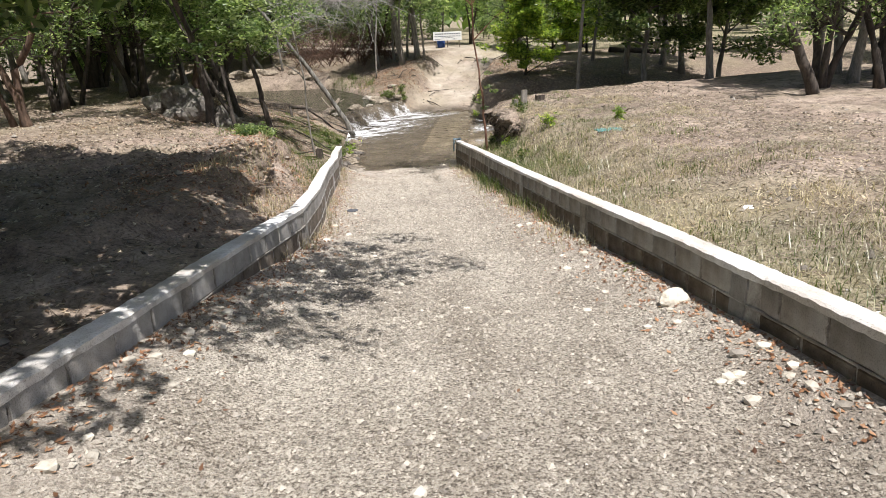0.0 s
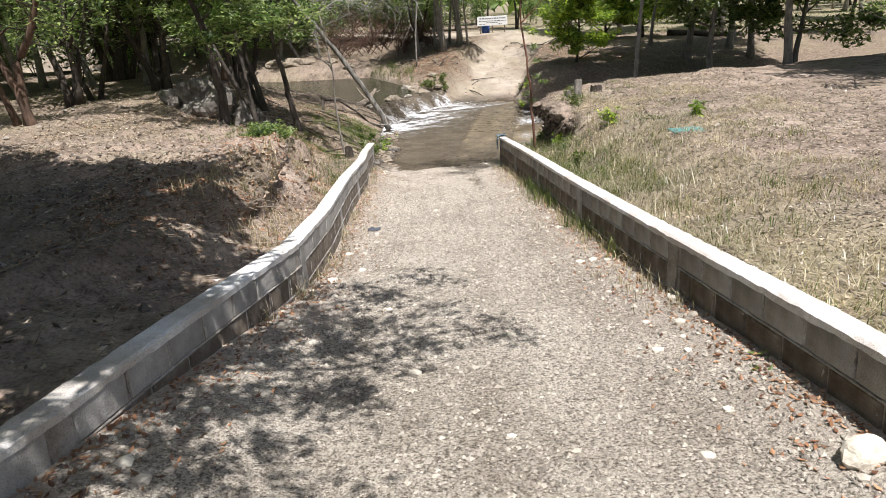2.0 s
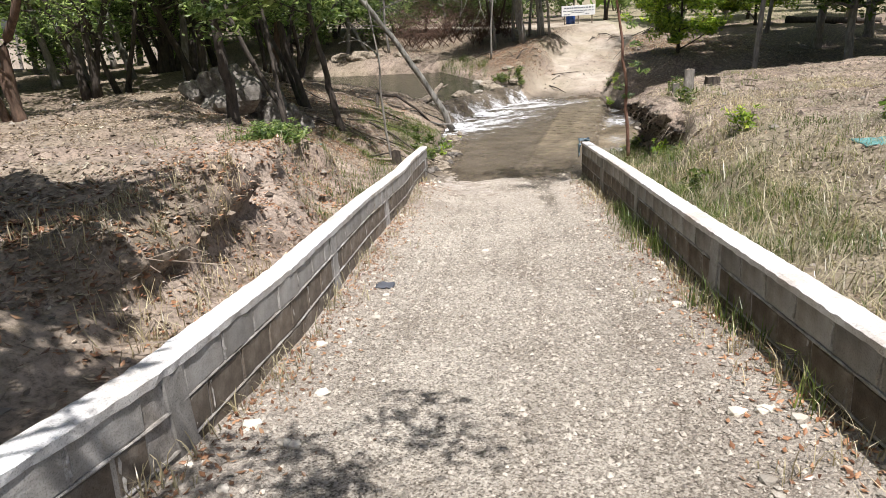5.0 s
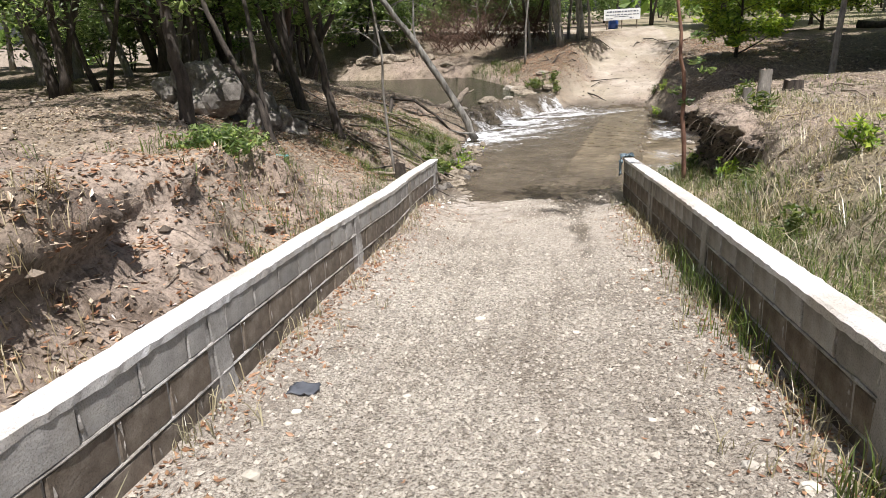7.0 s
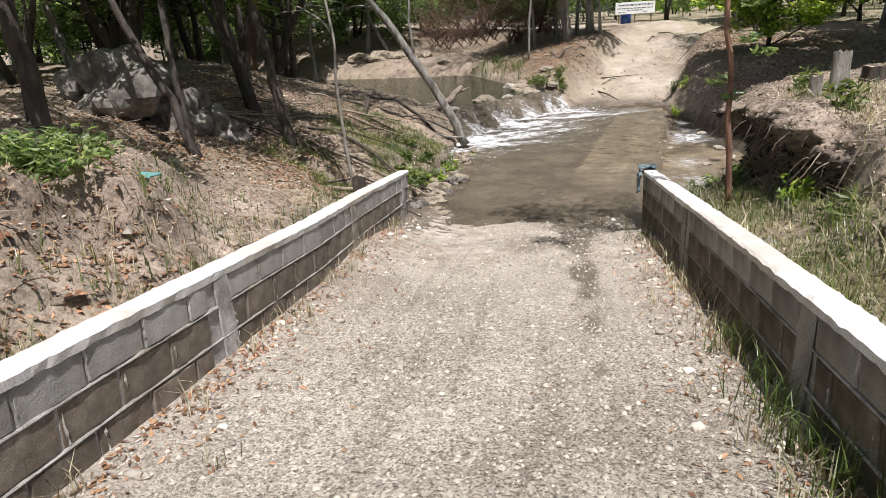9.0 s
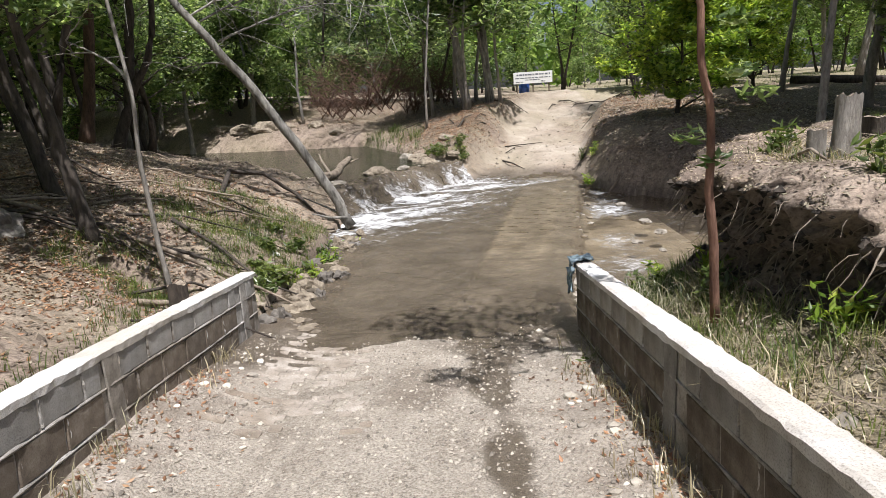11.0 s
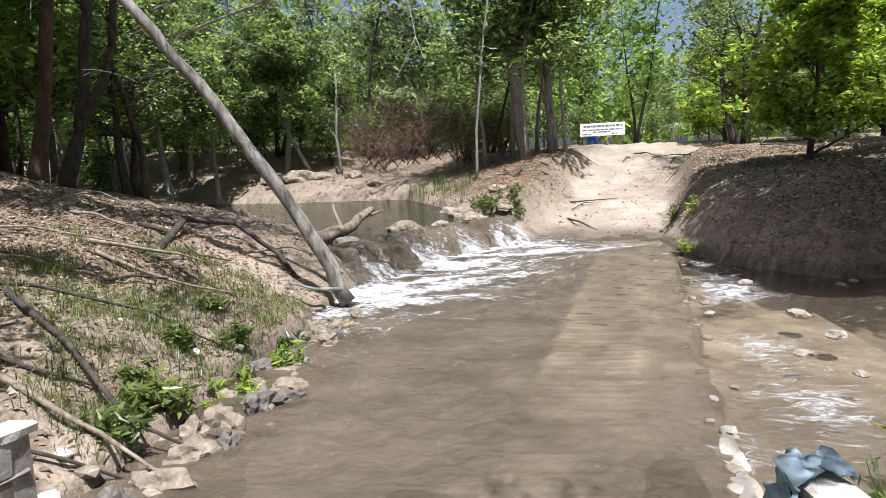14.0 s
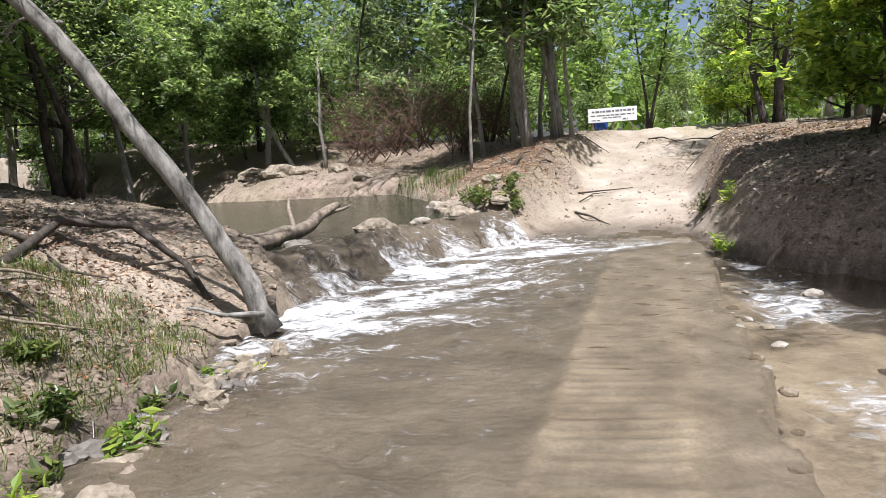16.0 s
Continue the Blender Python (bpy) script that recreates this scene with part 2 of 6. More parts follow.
def leaf_material(name, deep, mid, bright, glow=0.4):
    m, t, b = material(name, 0.36)
    info = t.nodes.new("ShaderNodeNewGeometry")
    c = ramp(t, info.outputs["Random Per Island"], [(0.0, deep), (0.55, mid), (1.0, bright)])
    c = mix(t, 1.0, c, ramp(t, noise_tex(t, 0.8, 3), [(0.35, (0.7, 0.75, 0.7)), (0.65, (1.15, 1.1, 1.0))]), "MULTIPLY")
    t.links.new(c, b.inputs["Base Color"])
    tr = t.nodes.new("ShaderNodeBsdfTranslucent")
    t.links.new(mix(t, 1.0, c, (1.55, 1.6, 0.95), "MULTIPLY"), tr.inputs[0])
    ms = t.nodes.new("ShaderNodeMixShader")
    ms.inputs[0].default_value = glow
    t.links.new(b.outputs[0], ms.inputs[1])
    t.links.new(tr.outputs[0], ms.inputs[2])
    t.links.new(ms.outputs[0], t.nodes["Material Output"].inputs[0])
    return m


FRESH_LEAF = leaf_material("fresh_green_leaves", (0.075, 0.13, 0.035), (0.19, 0.285, 0.09), (0.38, 0.47, 0.20), 0.6)
LEAF = leaf_material("green_leaves", (0.05, 0.09, 0.03), (0.165, 0.23, 0.095), (0.40, 0.46, 0.27), 0.6)
DARK_LEAF = leaf_material("dull_green_leaves", (0.045, 0.07, 0.032), (0.145, 0.19, 0.105), (0.38, 0.43, 0.29), 0.6)
BRIGHT_LEAF = leaf_material("bright_green_leaves", (0.07, 0.13, 0.022), (0.24, 0.345, 0.055), (0.56, 0.62, 0.13), 0.5)
GRASS = leaf_material("green_grass", (0.05, 0.075, 0.02), (0.10, 0.14, 0.035), (0.20, 0.23, 0.07), 0.35)
STRAW = leaf_material("dry_grass", (0.18, 0.15, 0.10), (0.36, 0.31, 0.21), (0.56, 0.50, 0.38), 0.25)
LITTER = leaf_material("dead_leaves", (0.06, 0.04, 0.028), (0.24, 0.17, 0.12), (0.58, 0.50, 0.40), 0.1)
STRAW_LITTER = leaf_material("straw_bits", (0.08, 0.06, 0.042), (0.29, 0.23, 0.165), (0.58, 0.50, 0.39), 0.1)
RED_LITTER = leaf_material("reddish_dead_leaves", (0.10, 0.045, 0.026), (0.27, 0.138, 0.078), (0.48, 0.29, 0.18), 0.1)


def plain(name, colour, rough=0.6, spread=0.25):
    m, t, b = material(name, rough)
    c = ramp(t, noise_tex(t, 12, 5), [(0.3, tuple(v * (1 - spread) for v in colour)), (0.7, tuple(min(1, v * (1 + spread)) for v in colour))])
    t.links.new(c, b.inputs["Base Color"])
    return m


SIGN_WHITE = plain("white_sign_board", (0.78, 0.78, 0.77), 0.5, 0.06)
SIGN_INK = plain("dark_sign_lettering", (0.12, 0.13, 0.16), 0.6, 0.1)
SIGN_POST = plain("sign_post_wood", (0.14, 0.11, 0.08), 0.8)
BLUE_PLASTIC = plain("blue_plastic", (0.02, 0.07, 0.28), 0.4)
RAG = plain("faded_blue_cloth", (0.26, 0.34, 0.38), 0.95, 0.4)
TEAL = plain("teal_cloth", (0.10, 0.24, 0.22), 0.9)
SLATE = plain("dark_slate_scrap", (0.07, 0.075, 0.085), 0.6)


# ---- mesh helpers ----
def mesh_data(name, verts, faces, mat, smooth=False):
    me = bpy.data.meshes.new(name)
    me.from_pydata([tuple(v) for v in verts] if not isinstance(verts, np.ndarray) else verts.tolist(), [],
                   faces if not isinstance(faces, np.ndarray) else faces.tolist())
    me.materials.append(mat)
    if smooth:
        me.polygons.foreach_set("use_smooth", [True] * len(me.polygons))
    me.update()
    return me


def thing(name, verts, faces, mat, label="", category="", group="", kind="", smooth=False):
    return tagged(new(name, mesh_data(name, verts, faces, mat, smooth)), label, category, group, kind)


def part(name, bm, mat, parent, label="", smooth=False):
    me = bpy.data.meshes.new(name)
    bm.to_mesh(me)
    bm.free()
    me.materials.append(mat)
    if smooth:
        me.polygons.foreach_set("use_smooth", [True] * len(me.polygons))
    ob = new(name, me)
    ob.parent = parent
    return tagged(ob, label)


def mesh_part(name, verts, faces, mat, parent, label="", smooth=False):
    ob = new(name, mesh_data(name, verts, faces, mat, smooth))
    ob.parent = parent
    return tagged(ob, label)


def tube(points, radii, sides=7, wobble=0.0, rng=None):
    """Vertices and faces of a tapered round limb along points."""
    verts, faces = [], []
    pts = [Vector(p) for p in points]
    for i, p in enumerate(pts):
        d = (pts[min(i + 1, len(pts) - 1)] - pts[max(i - 1, 0)]).normalized()
        a = d.orthogonal() if abs(d.z) > 0.95 else d.cross(Vector((0, 0, 1)))
        a.normalize()
        c = d.cross(a)
        for k in range(sides):
            w = 2 * math.pi * k / sides
            r = radii[i] * (1 + (rng.uniform(-wobble, wobble) if rng else 0))
            verts.append(p + (a * math.cos(w) + c * math.sin(w)) * r)
    for i in range(len(pts) - 1):
        for k in range(sides):
            j = (k + 1) % sides
            faces.append((i * sides + k, i * sides + j, (i + 1) * sides + j, (i + 1) * sides + k))
    faces.append(tuple(range(sides))[::-1])
    faces.append(tuple((len(pts) - 1) * sides + k for k in range(sides)))
    return verts, faces


def join(pieces):
    verts, faces = [], []
    for v, f in pieces:
        n = len(verts)
        verts += list(v)
        faces += [tuple(i + n for i in q) for q in f]
    return verts, faces


def lump(rng, sx, sy, sz, detail=2, rough=0.25):
    """A rough boulder shape resting on z = 0."""
    bm = bmesh.new()
    bmesh.ops.create_icosphere(bm, subdivisions=detail, radius=1)
    off = Vector((rng.uniform(-50, 50), rng.uniform(-50, 50), rng.uniform(-50, 50)))
    for v in bm.verts:
        n = noise.noise(v.co * 1.3 + off) * 1.2 + noise.noise(v.co * 3.1 + off) * 0.5
        v.co *= 1 + rough * n
        v.co = Vector((v.co.x * sx, v.co.y * sy, max(v.co.z, -0.45) * sz + 0.45 * sz))
    verts = [v.co.copy() for v in bm.verts]
    faces = [tuple(v.index for v in f.verts) for f in bm.faces]
    bm.free()
    return verts, faces


def sheets(centres, along, across, fold=0.25):
    """Many small folded leaves: centre, length vector and width vector of each, as arrays."""
    n = len(centres)
    up = np.cross(along, across)
    up /= np.linalg.norm(up, axis=1, keepdims=True) + 1e-9
    lift = up * np.linalg.norm(across, axis=1, keepdims=True) * fold
    v = np.stack([centres - along, centres + across + lift, centres + along, centres - across + lift], 1).reshape(-1, 3)
    i = np.arange(n)[:, None] * 4
    f = np.concatenate([i + np.array([[0, 1, 2]]), i + np.array([[0, 2, 3]])], 0)
    return v, f


# ---- lie of the land ----
def lattice(ix, iy, seed):
    h = (ix * 374761393 + iy * 668265263 + seed * 1442695041) & 0xFFFFFFFF
    h = ((h ^ (h >> 13)) * 1274126177) & 0xFFFFFFFF
    return ((h ^ (h >> 16)) & 0xFFFF) / 65535.0


def value_noise(x, y, seed=0):
    fx, fy = np.floor(x), np.floor(y)
    ix, iy = fx.astype(np.int64), fy.astype(np.int64)
    u, v = x - fx, y - fy
    u, v = u * u * (3 - 2 * u), v * v * (3 - 2 * v)
    a, b_ = lattice(ix, iy, seed), lattice(ix + 1, iy, seed)
    c_, d = lattice(ix, iy + 1, seed), lattice(ix + 1, iy + 1, seed)
    return (a + (b_ - a) * u) * (1 - v) + (c_ + (d - c_) * u) * v - 0.5


def fbm(x, y, scale, octaves=4, seed=0):
    total, amp = 0.0, 1.0
    for o in range(octaves):
        total = total + amp * value_noise(x * scale, y * scale, seed + o)
        scale, amp = scale * 2.03, amp * 0.5
    return total


def smooth(a, b_, x):
    u = np.clip((x - a) / (b_ - a), 0, 1)
    return u * u * (3 - 2 * u)


WATER, POOL, LOW = -2.60, -2.12, -2.70
LEFT_FACE = [(-2.2, -3.0), (-1.70, 2.5), (-1.49, 3.9), (-1.33, 5.2), (-1.18, 6.2), (-1.04, 7.1), (-1.03, 8.8), (-1.09, 10.0), (-1.17, 11.8), (-1.20, 14.5), (-1.31, 16.1), (-1.40, 18.65)]
RIGHT_FACE = [(2.2, -3.0), (2.13, 2.5), (2.11, 4.6), (2.03, 7.0), (1.97, 10.0), (1.95, 14.0), (1.88, 18.15)]


def left_x(y):
    return np.interp(y, [p[1] for p in LEFT_FACE], [p[0] for p in LEFT_FACE])


def right_x(y):
    return np.interp(y, [p[1] for p in RIGHT_FACE], [p[0] for p in RIGHT_FACE])


def road_z(y):
    return np.maximum(-0.0155 - 0.1441 * y, -2.72)


def wall_top(y):
    return -0.096 - 0.126 * (y - 3.9)


# shore lines of the stream, and the stream bed as the space between them
NEAR_SHORE = [(-60, 44), (-20, 39.5), (-12, 36.5), (-7.6, 33.2), (-5.8, 30.6), (-3.6, 28.0), (-2.3, 26.3), (-1.5, 24.6), (-1.15, 22.6),
              (-1.1, 20.4), (-1.25, 19.0), (-0.9, 18.5), (1.9, 18.5), (2.6, 19.2), (3.3, 19.9), (4.6, 21.0), (6.0, 22.0), (8.0, 22.8), (14, 24.5), (60, 30)]
FAR_SHORE = [(-60, 50), (-20, 43), (-12, 39.3), (-8.0, 37.6), (-5.2, 37.2), (-3.2, 37.0), (-2.0, 34.0), (-1.0, 31.6), (-0.2, 29.8), (0.9, 29.2),
             (3.5, 28.5), (3.95, 27.4), (4.3, 26.3), (5.3, 25.2), (8.0, 25.6), (14, 27.5), (60, 34)]


def line_distance(x, y, line):
    best = np.full(np.shape(x), 1e9)
    for (x0, y0), (x1, y1) in zip(line, line[1:]):
        dx, dy = x1 - x0, y1 - y0
        u = np.clip(((x - x0) * dx + (y - y0) * dy) / (dx * dx + dy * dy), 0, 1)
        best = np.minimum(best, np.hypot(x - x0 - u * dx, y - y0 - u * dy))
    return best


def past_line(x, y, line):
    """True on the far (greater y) side of a line, which goes from low x to high x with some folds."""
    poly = list(line) + [(60, 900), (-60, 900)]
    inside = np.zeros(np.shape(x), bool)
    for (x0, y0), (x1, y1) in zip(poly, poly[1:] + poly[:1]):
        if y0 != y1:
            cross = (y0 > y) != (y1 > y)
            inside ^= cross & (x < (x1 - x0) * (y - y0) / (y1 - y0) + x0)
    return inside | ((np.abs(x) >= 60) & (y > 45))


def ramp_centre(y):
    return np.interp(y, [27, 29, 36, 42, 46], [2.2, 2.3, 4.0, 6.3, 7.5])


RIM = [(3.05, 11.5), (2.95, 13.5), (2.88, 15.0), (2.9, 16.5), (2.98, 17.6), (3.25, 18.6), (3.9, 19.4), (5.0, 20.2), (6.5, 21.0), (9.0, 22.0), (14, 23.7), (60, 29.2)]


def rim_depth(x, y):
    """How far a point lies behind the broken rim of the east bank; negative in front of it."""
    inside = x > np.interp(y, [p[1] for p in RIM], [p[0] for p in RIM])
    return np.where(inside, 1, -1) * line_distance(x, y, RIM) + 0.16 * fbm(x, y, 1.4, 3, 41)


def land(x, y):
    """Height of the ground, and the masks litter, sand, turf, wet (soaked ground and painted bank shade), for arrays x
    and y.
    """
    x, y = np.asarray(x, float), np.asarray(y, float)
    rough = 0.10 * fbm(x, y, 0.55, 4, 3) + 0.085 * fbm(x, y, 2.7, 4, 9)
    dn, df = line_distance(x, y, NEAR_SHORE), line_distance(x, y, FAR_SHORE)
    beyond_near, far_side = past_line(x, y, NEAR_SHORE), past_line(x, y, FAR_SHORE)
    # near side, west of the road
    plateau = np.interp(y, [-30, 0, 4, 9, 12, 16, 30, 60], [0.3, -0.1, -0.34, -0.26, -0.42, -0.60, -0.55, -0.4])
    bank = np.interp(dn, [0, 0.25, 0.6, 1, 2, 3, 4, 5, 8], [-2.66, -2.56, -2.40, -2.16, -1.72, -1.42, -1.0, -0.65, -0.3])
    upper = np.interp(dn, [0, 0.3, 1, 2, 3, 5, 8], [-2.25, -1.95, -1.68, -1.42, -1.25, -0.75, -0.3])
    bank = bank + (np.maximum(upper, bank) - bank) * smooth(23.2, 25.5, y)
    west = np.minimum(plateau, bank) + 1.7 * rough * smooth(-0.1, 0.5, dn) + 0.11 * fbm(x, y, 3.4, 3, 57) * smooth(1.2, 0.4, dn)
    out = left_x(np.minimum(y, 18.6)) - 0.16 - x
    gully = wall_top(np.clip(y, -5, 18.6)) - np.interp(y, [0, 6, 9, 11, 18], [0.12, 0.16, 0.25, 0.30, 0.30])
    rise = smooth(0.25, np.interp(y, [0, 7, 10, 14, 18], [2.2, 1.5, 1.1, 1.5, 2.4]), out + 0.35 * fbm(x, y, 1.3, 3, 21))
    west = np.where(y < 18.9, np.minimum(gully, west) * (1 - rise) + west * rise, west)
    # near side, east of the road
    plateau_e = np.interp(y, [-30, 0, 5, 10, 16, 19, 24, 40], [0.3, -0.02, -0.28, -0.52, -0.78, -0.86, -1.1, -1.0]) + 0.012 * np.clip(x - 3, 0, 40)
    bank_e = np.interp(dn + 0.35 * fbm(x, y, 1.6, 3, 33), [0, 0.3, 0.7, 1.0, 1.6, 2.6, 5], [-2.75, -2.45, -2.05, -1.35, -0.95, -0.75, -0.2])
    east = np.minimum(plateau_e, bank_e) + rough * smooth(0.2, 1.5, dn)
    out_e = x - right_x(np.minimum(y, 18.1)) - 0.16
    low_e = np.minimum(wall_top(np.clip(y, -5, 18.1)) - np.interp(y, [0, 5, 12, 18], [0.10, 0.14, 0.2, 0.35]), plateau_e)
    ragged = out_e + 0.3 * fbm(x, y, 1.7, 3, 41)
    gentle_e = smooth(0.2, np.interp(y, [0, 8, 12, 18], [2.6, 2.0, 1.7, 1.7]), ragged)
    east = np.where(y < 18.6, low_e * (1 - gentle_e) + np.maximum(east, low_e - 0.5) * gentle_e, east)
    behind = rim_depth(x, y)
    foot = np.interp(dn, [0, 0.3, 0.8, 1.5], [-2.75, -2.5, -2.32, -2.15])
    foot = low_e + (foot - low_e) * smooth(17.2, 18.6, y) + 0.22 * smooth(-0.55, 0.0, behind) + 0.6 * rough
    crown_e = plateau_e + rough - 0.14 * (1 - smooth(0.0, 1.2, behind))
    step_e = smooth(0.14, 0.30, behind)
    east = east + (foot * (1 - step_e) + np.maximum(crown_e, foot) * step_e - east) * smooth(14.0, 15.6, y)
    # between the walls, hidden under the road
    mid = road_z(y) - 0.05
    near = np.where(out > 0, west, np.where(out_e > 0, east, mid))
    near = np.where((y > 18.62) & (out <= 0) & (out_e <= 0), np.minimum(mid, -2.70), near)
    # far side
    steep = np.interp(df, [0, 0.3, 0.6, 1.5, 3, 7, 12], [-2.75, -2.2, -1.72, -1.3, -1.05, -0.85, -0.8])
    gentle = np.interp(df, [0, 0.4, 1.5, 3, 5, 8, 14], [-2.68, -1.95, -1.55, -1.15, -0.8, -0.6, -0.55])
    shelf = np.interp(df, [0, 0.4, 1.2, 3, 5.5, 6.6, 9], [-2.3, -1.85, -1.35, -1.15, -1.1, -0.1, 0.15])
    east_w, west_w = smooth(3.5, 5.0, x), smooth(-1.5, -4.0, x)
    far = gentle * (1 - east_w) * (1 - west_w) + steep * east_w + shelf * west_w
    crest = -0.62 + 0.75 * smooth(2, -14, x)
    far = np.where(y > 40, far + (crest - far) * smooth(40, 44, y), far)
    far = far + 1.3 * rough * smooth(0.2, 1.0, df) * (1 - 0.7 * smooth(41, 45, y))
    rc = np.abs(x - ramp_centre(y))
    track = np.interp(y, [28, 29.2, 31, 36, 42, 46], [-2.8, -2.64, -2.40, -1.72, -0.64, -0.62])
    rw = smooth(np.interp(y, [29, 36, 42], [2.1, 2.3, 2.6]), np.interp(y, [29, 36, 42], [1.2, 1.25, 1.6]), rc + 0.25 * fbm(x, y, 0.9, 2, 51))
    rw = np.where((y > 27) & (y < 47), rw, 0)
    ruts = -0.05 * np.exp(-((rc - 0.7) / 0.2) ** 2) + 0.05 * fbm(x, 0.4 * y, 2.2, 3, 53)
    far = far * (1 - rw) + (track + 0.7 * rough + ruts) * rw
    bed = np.where(x < -0.6 + 0.0 * y, -2.62, -2.95) - 0.25 * np.minimum(1, np.minimum(dn, df)) + 0.6 * rough
    z = np.where(far_side, far, np.where(beyond_near, bed, near))
    # masks
    litter = np.where(far_side, 0.95 * smooth(1.0, 0.0, rw) * smooth(0.3, 1.2, df), smooth(-2.3, -4.0, x) * smooth(11, 16, y) * 0.85 + 0.45 * smooth(-1.8, -3.5, x) * smooth(10, 5, y))
    litter = np.where(far_side, np.maximum(litter, 1.25 * east_w * smooth(0.1, 0.5, df) * smooth(9, 6, df)), litter)
    litter = np.clip(litter + 0.8 * fbm(x, y, 0.35, 4, 61), 0, 1) * np.where((x > 2.2) & ~far_side, 0.35, 1)
    road_far = smooth(42.5, 44.0, y) * smooth(50, 48, y) * (x < 14)
    sand = np.clip(np.maximum(rw, road_far) * (0.78 + 0.9 * fbm(x, 0.6 * y, 1.1, 4, 55)), 0, 1) * far_side
    sand = np.maximum(sand, far_side * west_w * smooth(0.3, 0.9, df) * smooth(5.0, 3.5, df) * 0.12)
    turf = np.where((x > 1.8) & ~far_side, (0.75 - 0.6 * smooth(12.5, 14.5, y) * smooth(-0.2, 0.2, behind)) * smooth(4.8, 2.8, x + 1.2 * fbm(x, y, 0.5, 3, 71)) + 0.25 * smooth(8, 3, y), 0.15)
    turf = np.where(far_side & (x > 6) & (y > 38), 0.8 * smooth(38, 41, y), turf)
    turf = np.clip(turf + 0.5 * fbm(x, y, 0.8, 3, 73), 0, 1)
    wet = np.clip(smooth(WATER + 0.16, WATER + 0.0, z + 0.3 * rough), 0, 1)
    stream = beyond_near & ~far_side
    wet = np.where(stream, 0.12, wet)
    sand = np.where(stream, np.where(x < -0.5, 0.25, 0.85), sand)
    # dark soil below the rim, deepened by undercut shade put into the colour
    shaded_soil = smooth(-0.3, 0.0, behind) * smooth(0.4, 0.2, behind) * smooth(14.5, 15.8, y) * smooth(21, 20, y)
    # dark soil band of the far cut, its shade put into the colour
    shade_band = far_side * west_w * smooth(4.6, 5.4, df) * smooth(7.2, 6.4, df)
    wet = np.maximum(wet, 0.8 * shade_band)
    litter = np.maximum(litter, shade_band)
    wet = np.where(~far_side & ~beyond_near & (x > 2), np.maximum(wet, 1.3 * shaded_soil), wet)
    return z, litter, sand, turf, wet


def ground_z(x, y):
    return float(land(np.array([x]), np.array([y]))[0][0])


def overhang(x, y, z):
    """How far the undercut rim of the west bank leans out over its face."""
    d = np.zeros((len(x), 3))
    out = left_x(np.minimum(y, 18.6)) - 0.16 - x
    w = smooth(7.5, 9.0, y) * smooth(13, 11.5, y) * smooth(2.0, 1.0, out) * (out > 0.3) * smooth(-0.75, -0.5, z)
    d[:, 0] += 0.22 * w * (1 + 1.2 * fbm(x, y, 2.0, 3, 46))
    west_face = smooth(5.0, 7.5, y) * smooth(16, 14, y) * smooth(0.25, 0.5, out) * smooth(2.4, 1.5, out)
    lumps = fbm(x + 1.7 * z, y + 2.3 * z, 3.6, 4, 48)
    d[:, 0] += 0.11 * lumps * west_face
    d[:, 2] += 0.15 * fbm(x + z, y - z, 6.5, 4, 47) * 0.4 * west_face
    d[:, 1] += 0.16 * fbm(x - 2.1 * z, y + 1.3 * z, 4.1, 3, 49) * west_face
    return d


def grid_mesh(name, xs, ys, zfun, mat, label, category="", kind="structure"):
    X, Y = np.meshgrid(xs, ys)
    got = zfun(X.ravel(), Y.ravel())
    v = np.stack([X.ravel(), Y.ravel(), got[0]], 1)
    if name == "ground":
        v = v + overhang(*v.T)
    nx, ny = len(xs), len(ys)
    i = (np.arange(ny - 1)[:, None] * nx + np.arange(nx - 1)[None, :]).ravel()
    f = np.stack([i, i + 1, i + nx + 1, i + nx], 1)
    ob = thing(name, v, f, mat, label, category, "", kind, True)
    for key, values in got[1].items():
        ob.data.attributes.new(key, "FLOAT", "POINT").data.foreach_set("value", np.asarray(values, np.float32))
    return ob


def spaced(*stops):
    """Coordinates from (start, step) to the next start, and the end as (end, 0)."""
    out = []
    for (a, s), (e, _) in zip(stops, stops[1:]):
        out += list(np.arange(a, e - s * 0.4, s))
    return np.array(out + [stops[-1][0]])


def land_masks(x, y):
    z, litter, sand, turf, wet = land(x, y)
    return z, {"litter": litter, "sand": sand, "turf": turf, "wet": wet}


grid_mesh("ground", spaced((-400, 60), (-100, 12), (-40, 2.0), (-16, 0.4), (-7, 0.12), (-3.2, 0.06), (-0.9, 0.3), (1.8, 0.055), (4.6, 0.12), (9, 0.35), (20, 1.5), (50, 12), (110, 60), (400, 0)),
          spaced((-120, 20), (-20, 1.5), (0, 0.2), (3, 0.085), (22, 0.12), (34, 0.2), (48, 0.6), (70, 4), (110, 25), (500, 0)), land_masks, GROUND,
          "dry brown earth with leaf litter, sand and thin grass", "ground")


# ---- undercut face of the east bank ----
def rim_point(d):
    """A point on the rim, d metres along it, and the level direction out of the bank."""
    for (x0, y0), (x1, y1) in zip(RIM, RIM[1:]):
        ln = math.hypot(x1 - x0, y1 - y0)
        if d <= ln:
            break
        d -= ln
    return Vector((x0 + (x1 - x0) * d / ln, y0 + (y1 - y0) * d / ln, 0)), Vector((y0 - y1, x1 - x0, 0)) / ln


def sweep(d):
    """The rim with its corners rounded off."""
    near_by = [rim_point(max(0, d + q)) for q in (-0.5, -0.25, 0, 0.25, 0.5)]
    p = sum((q[0] for q in near_by), Vector()) / 5
    return p, sum((q[1] for q in near_by), Vector()).normalized()


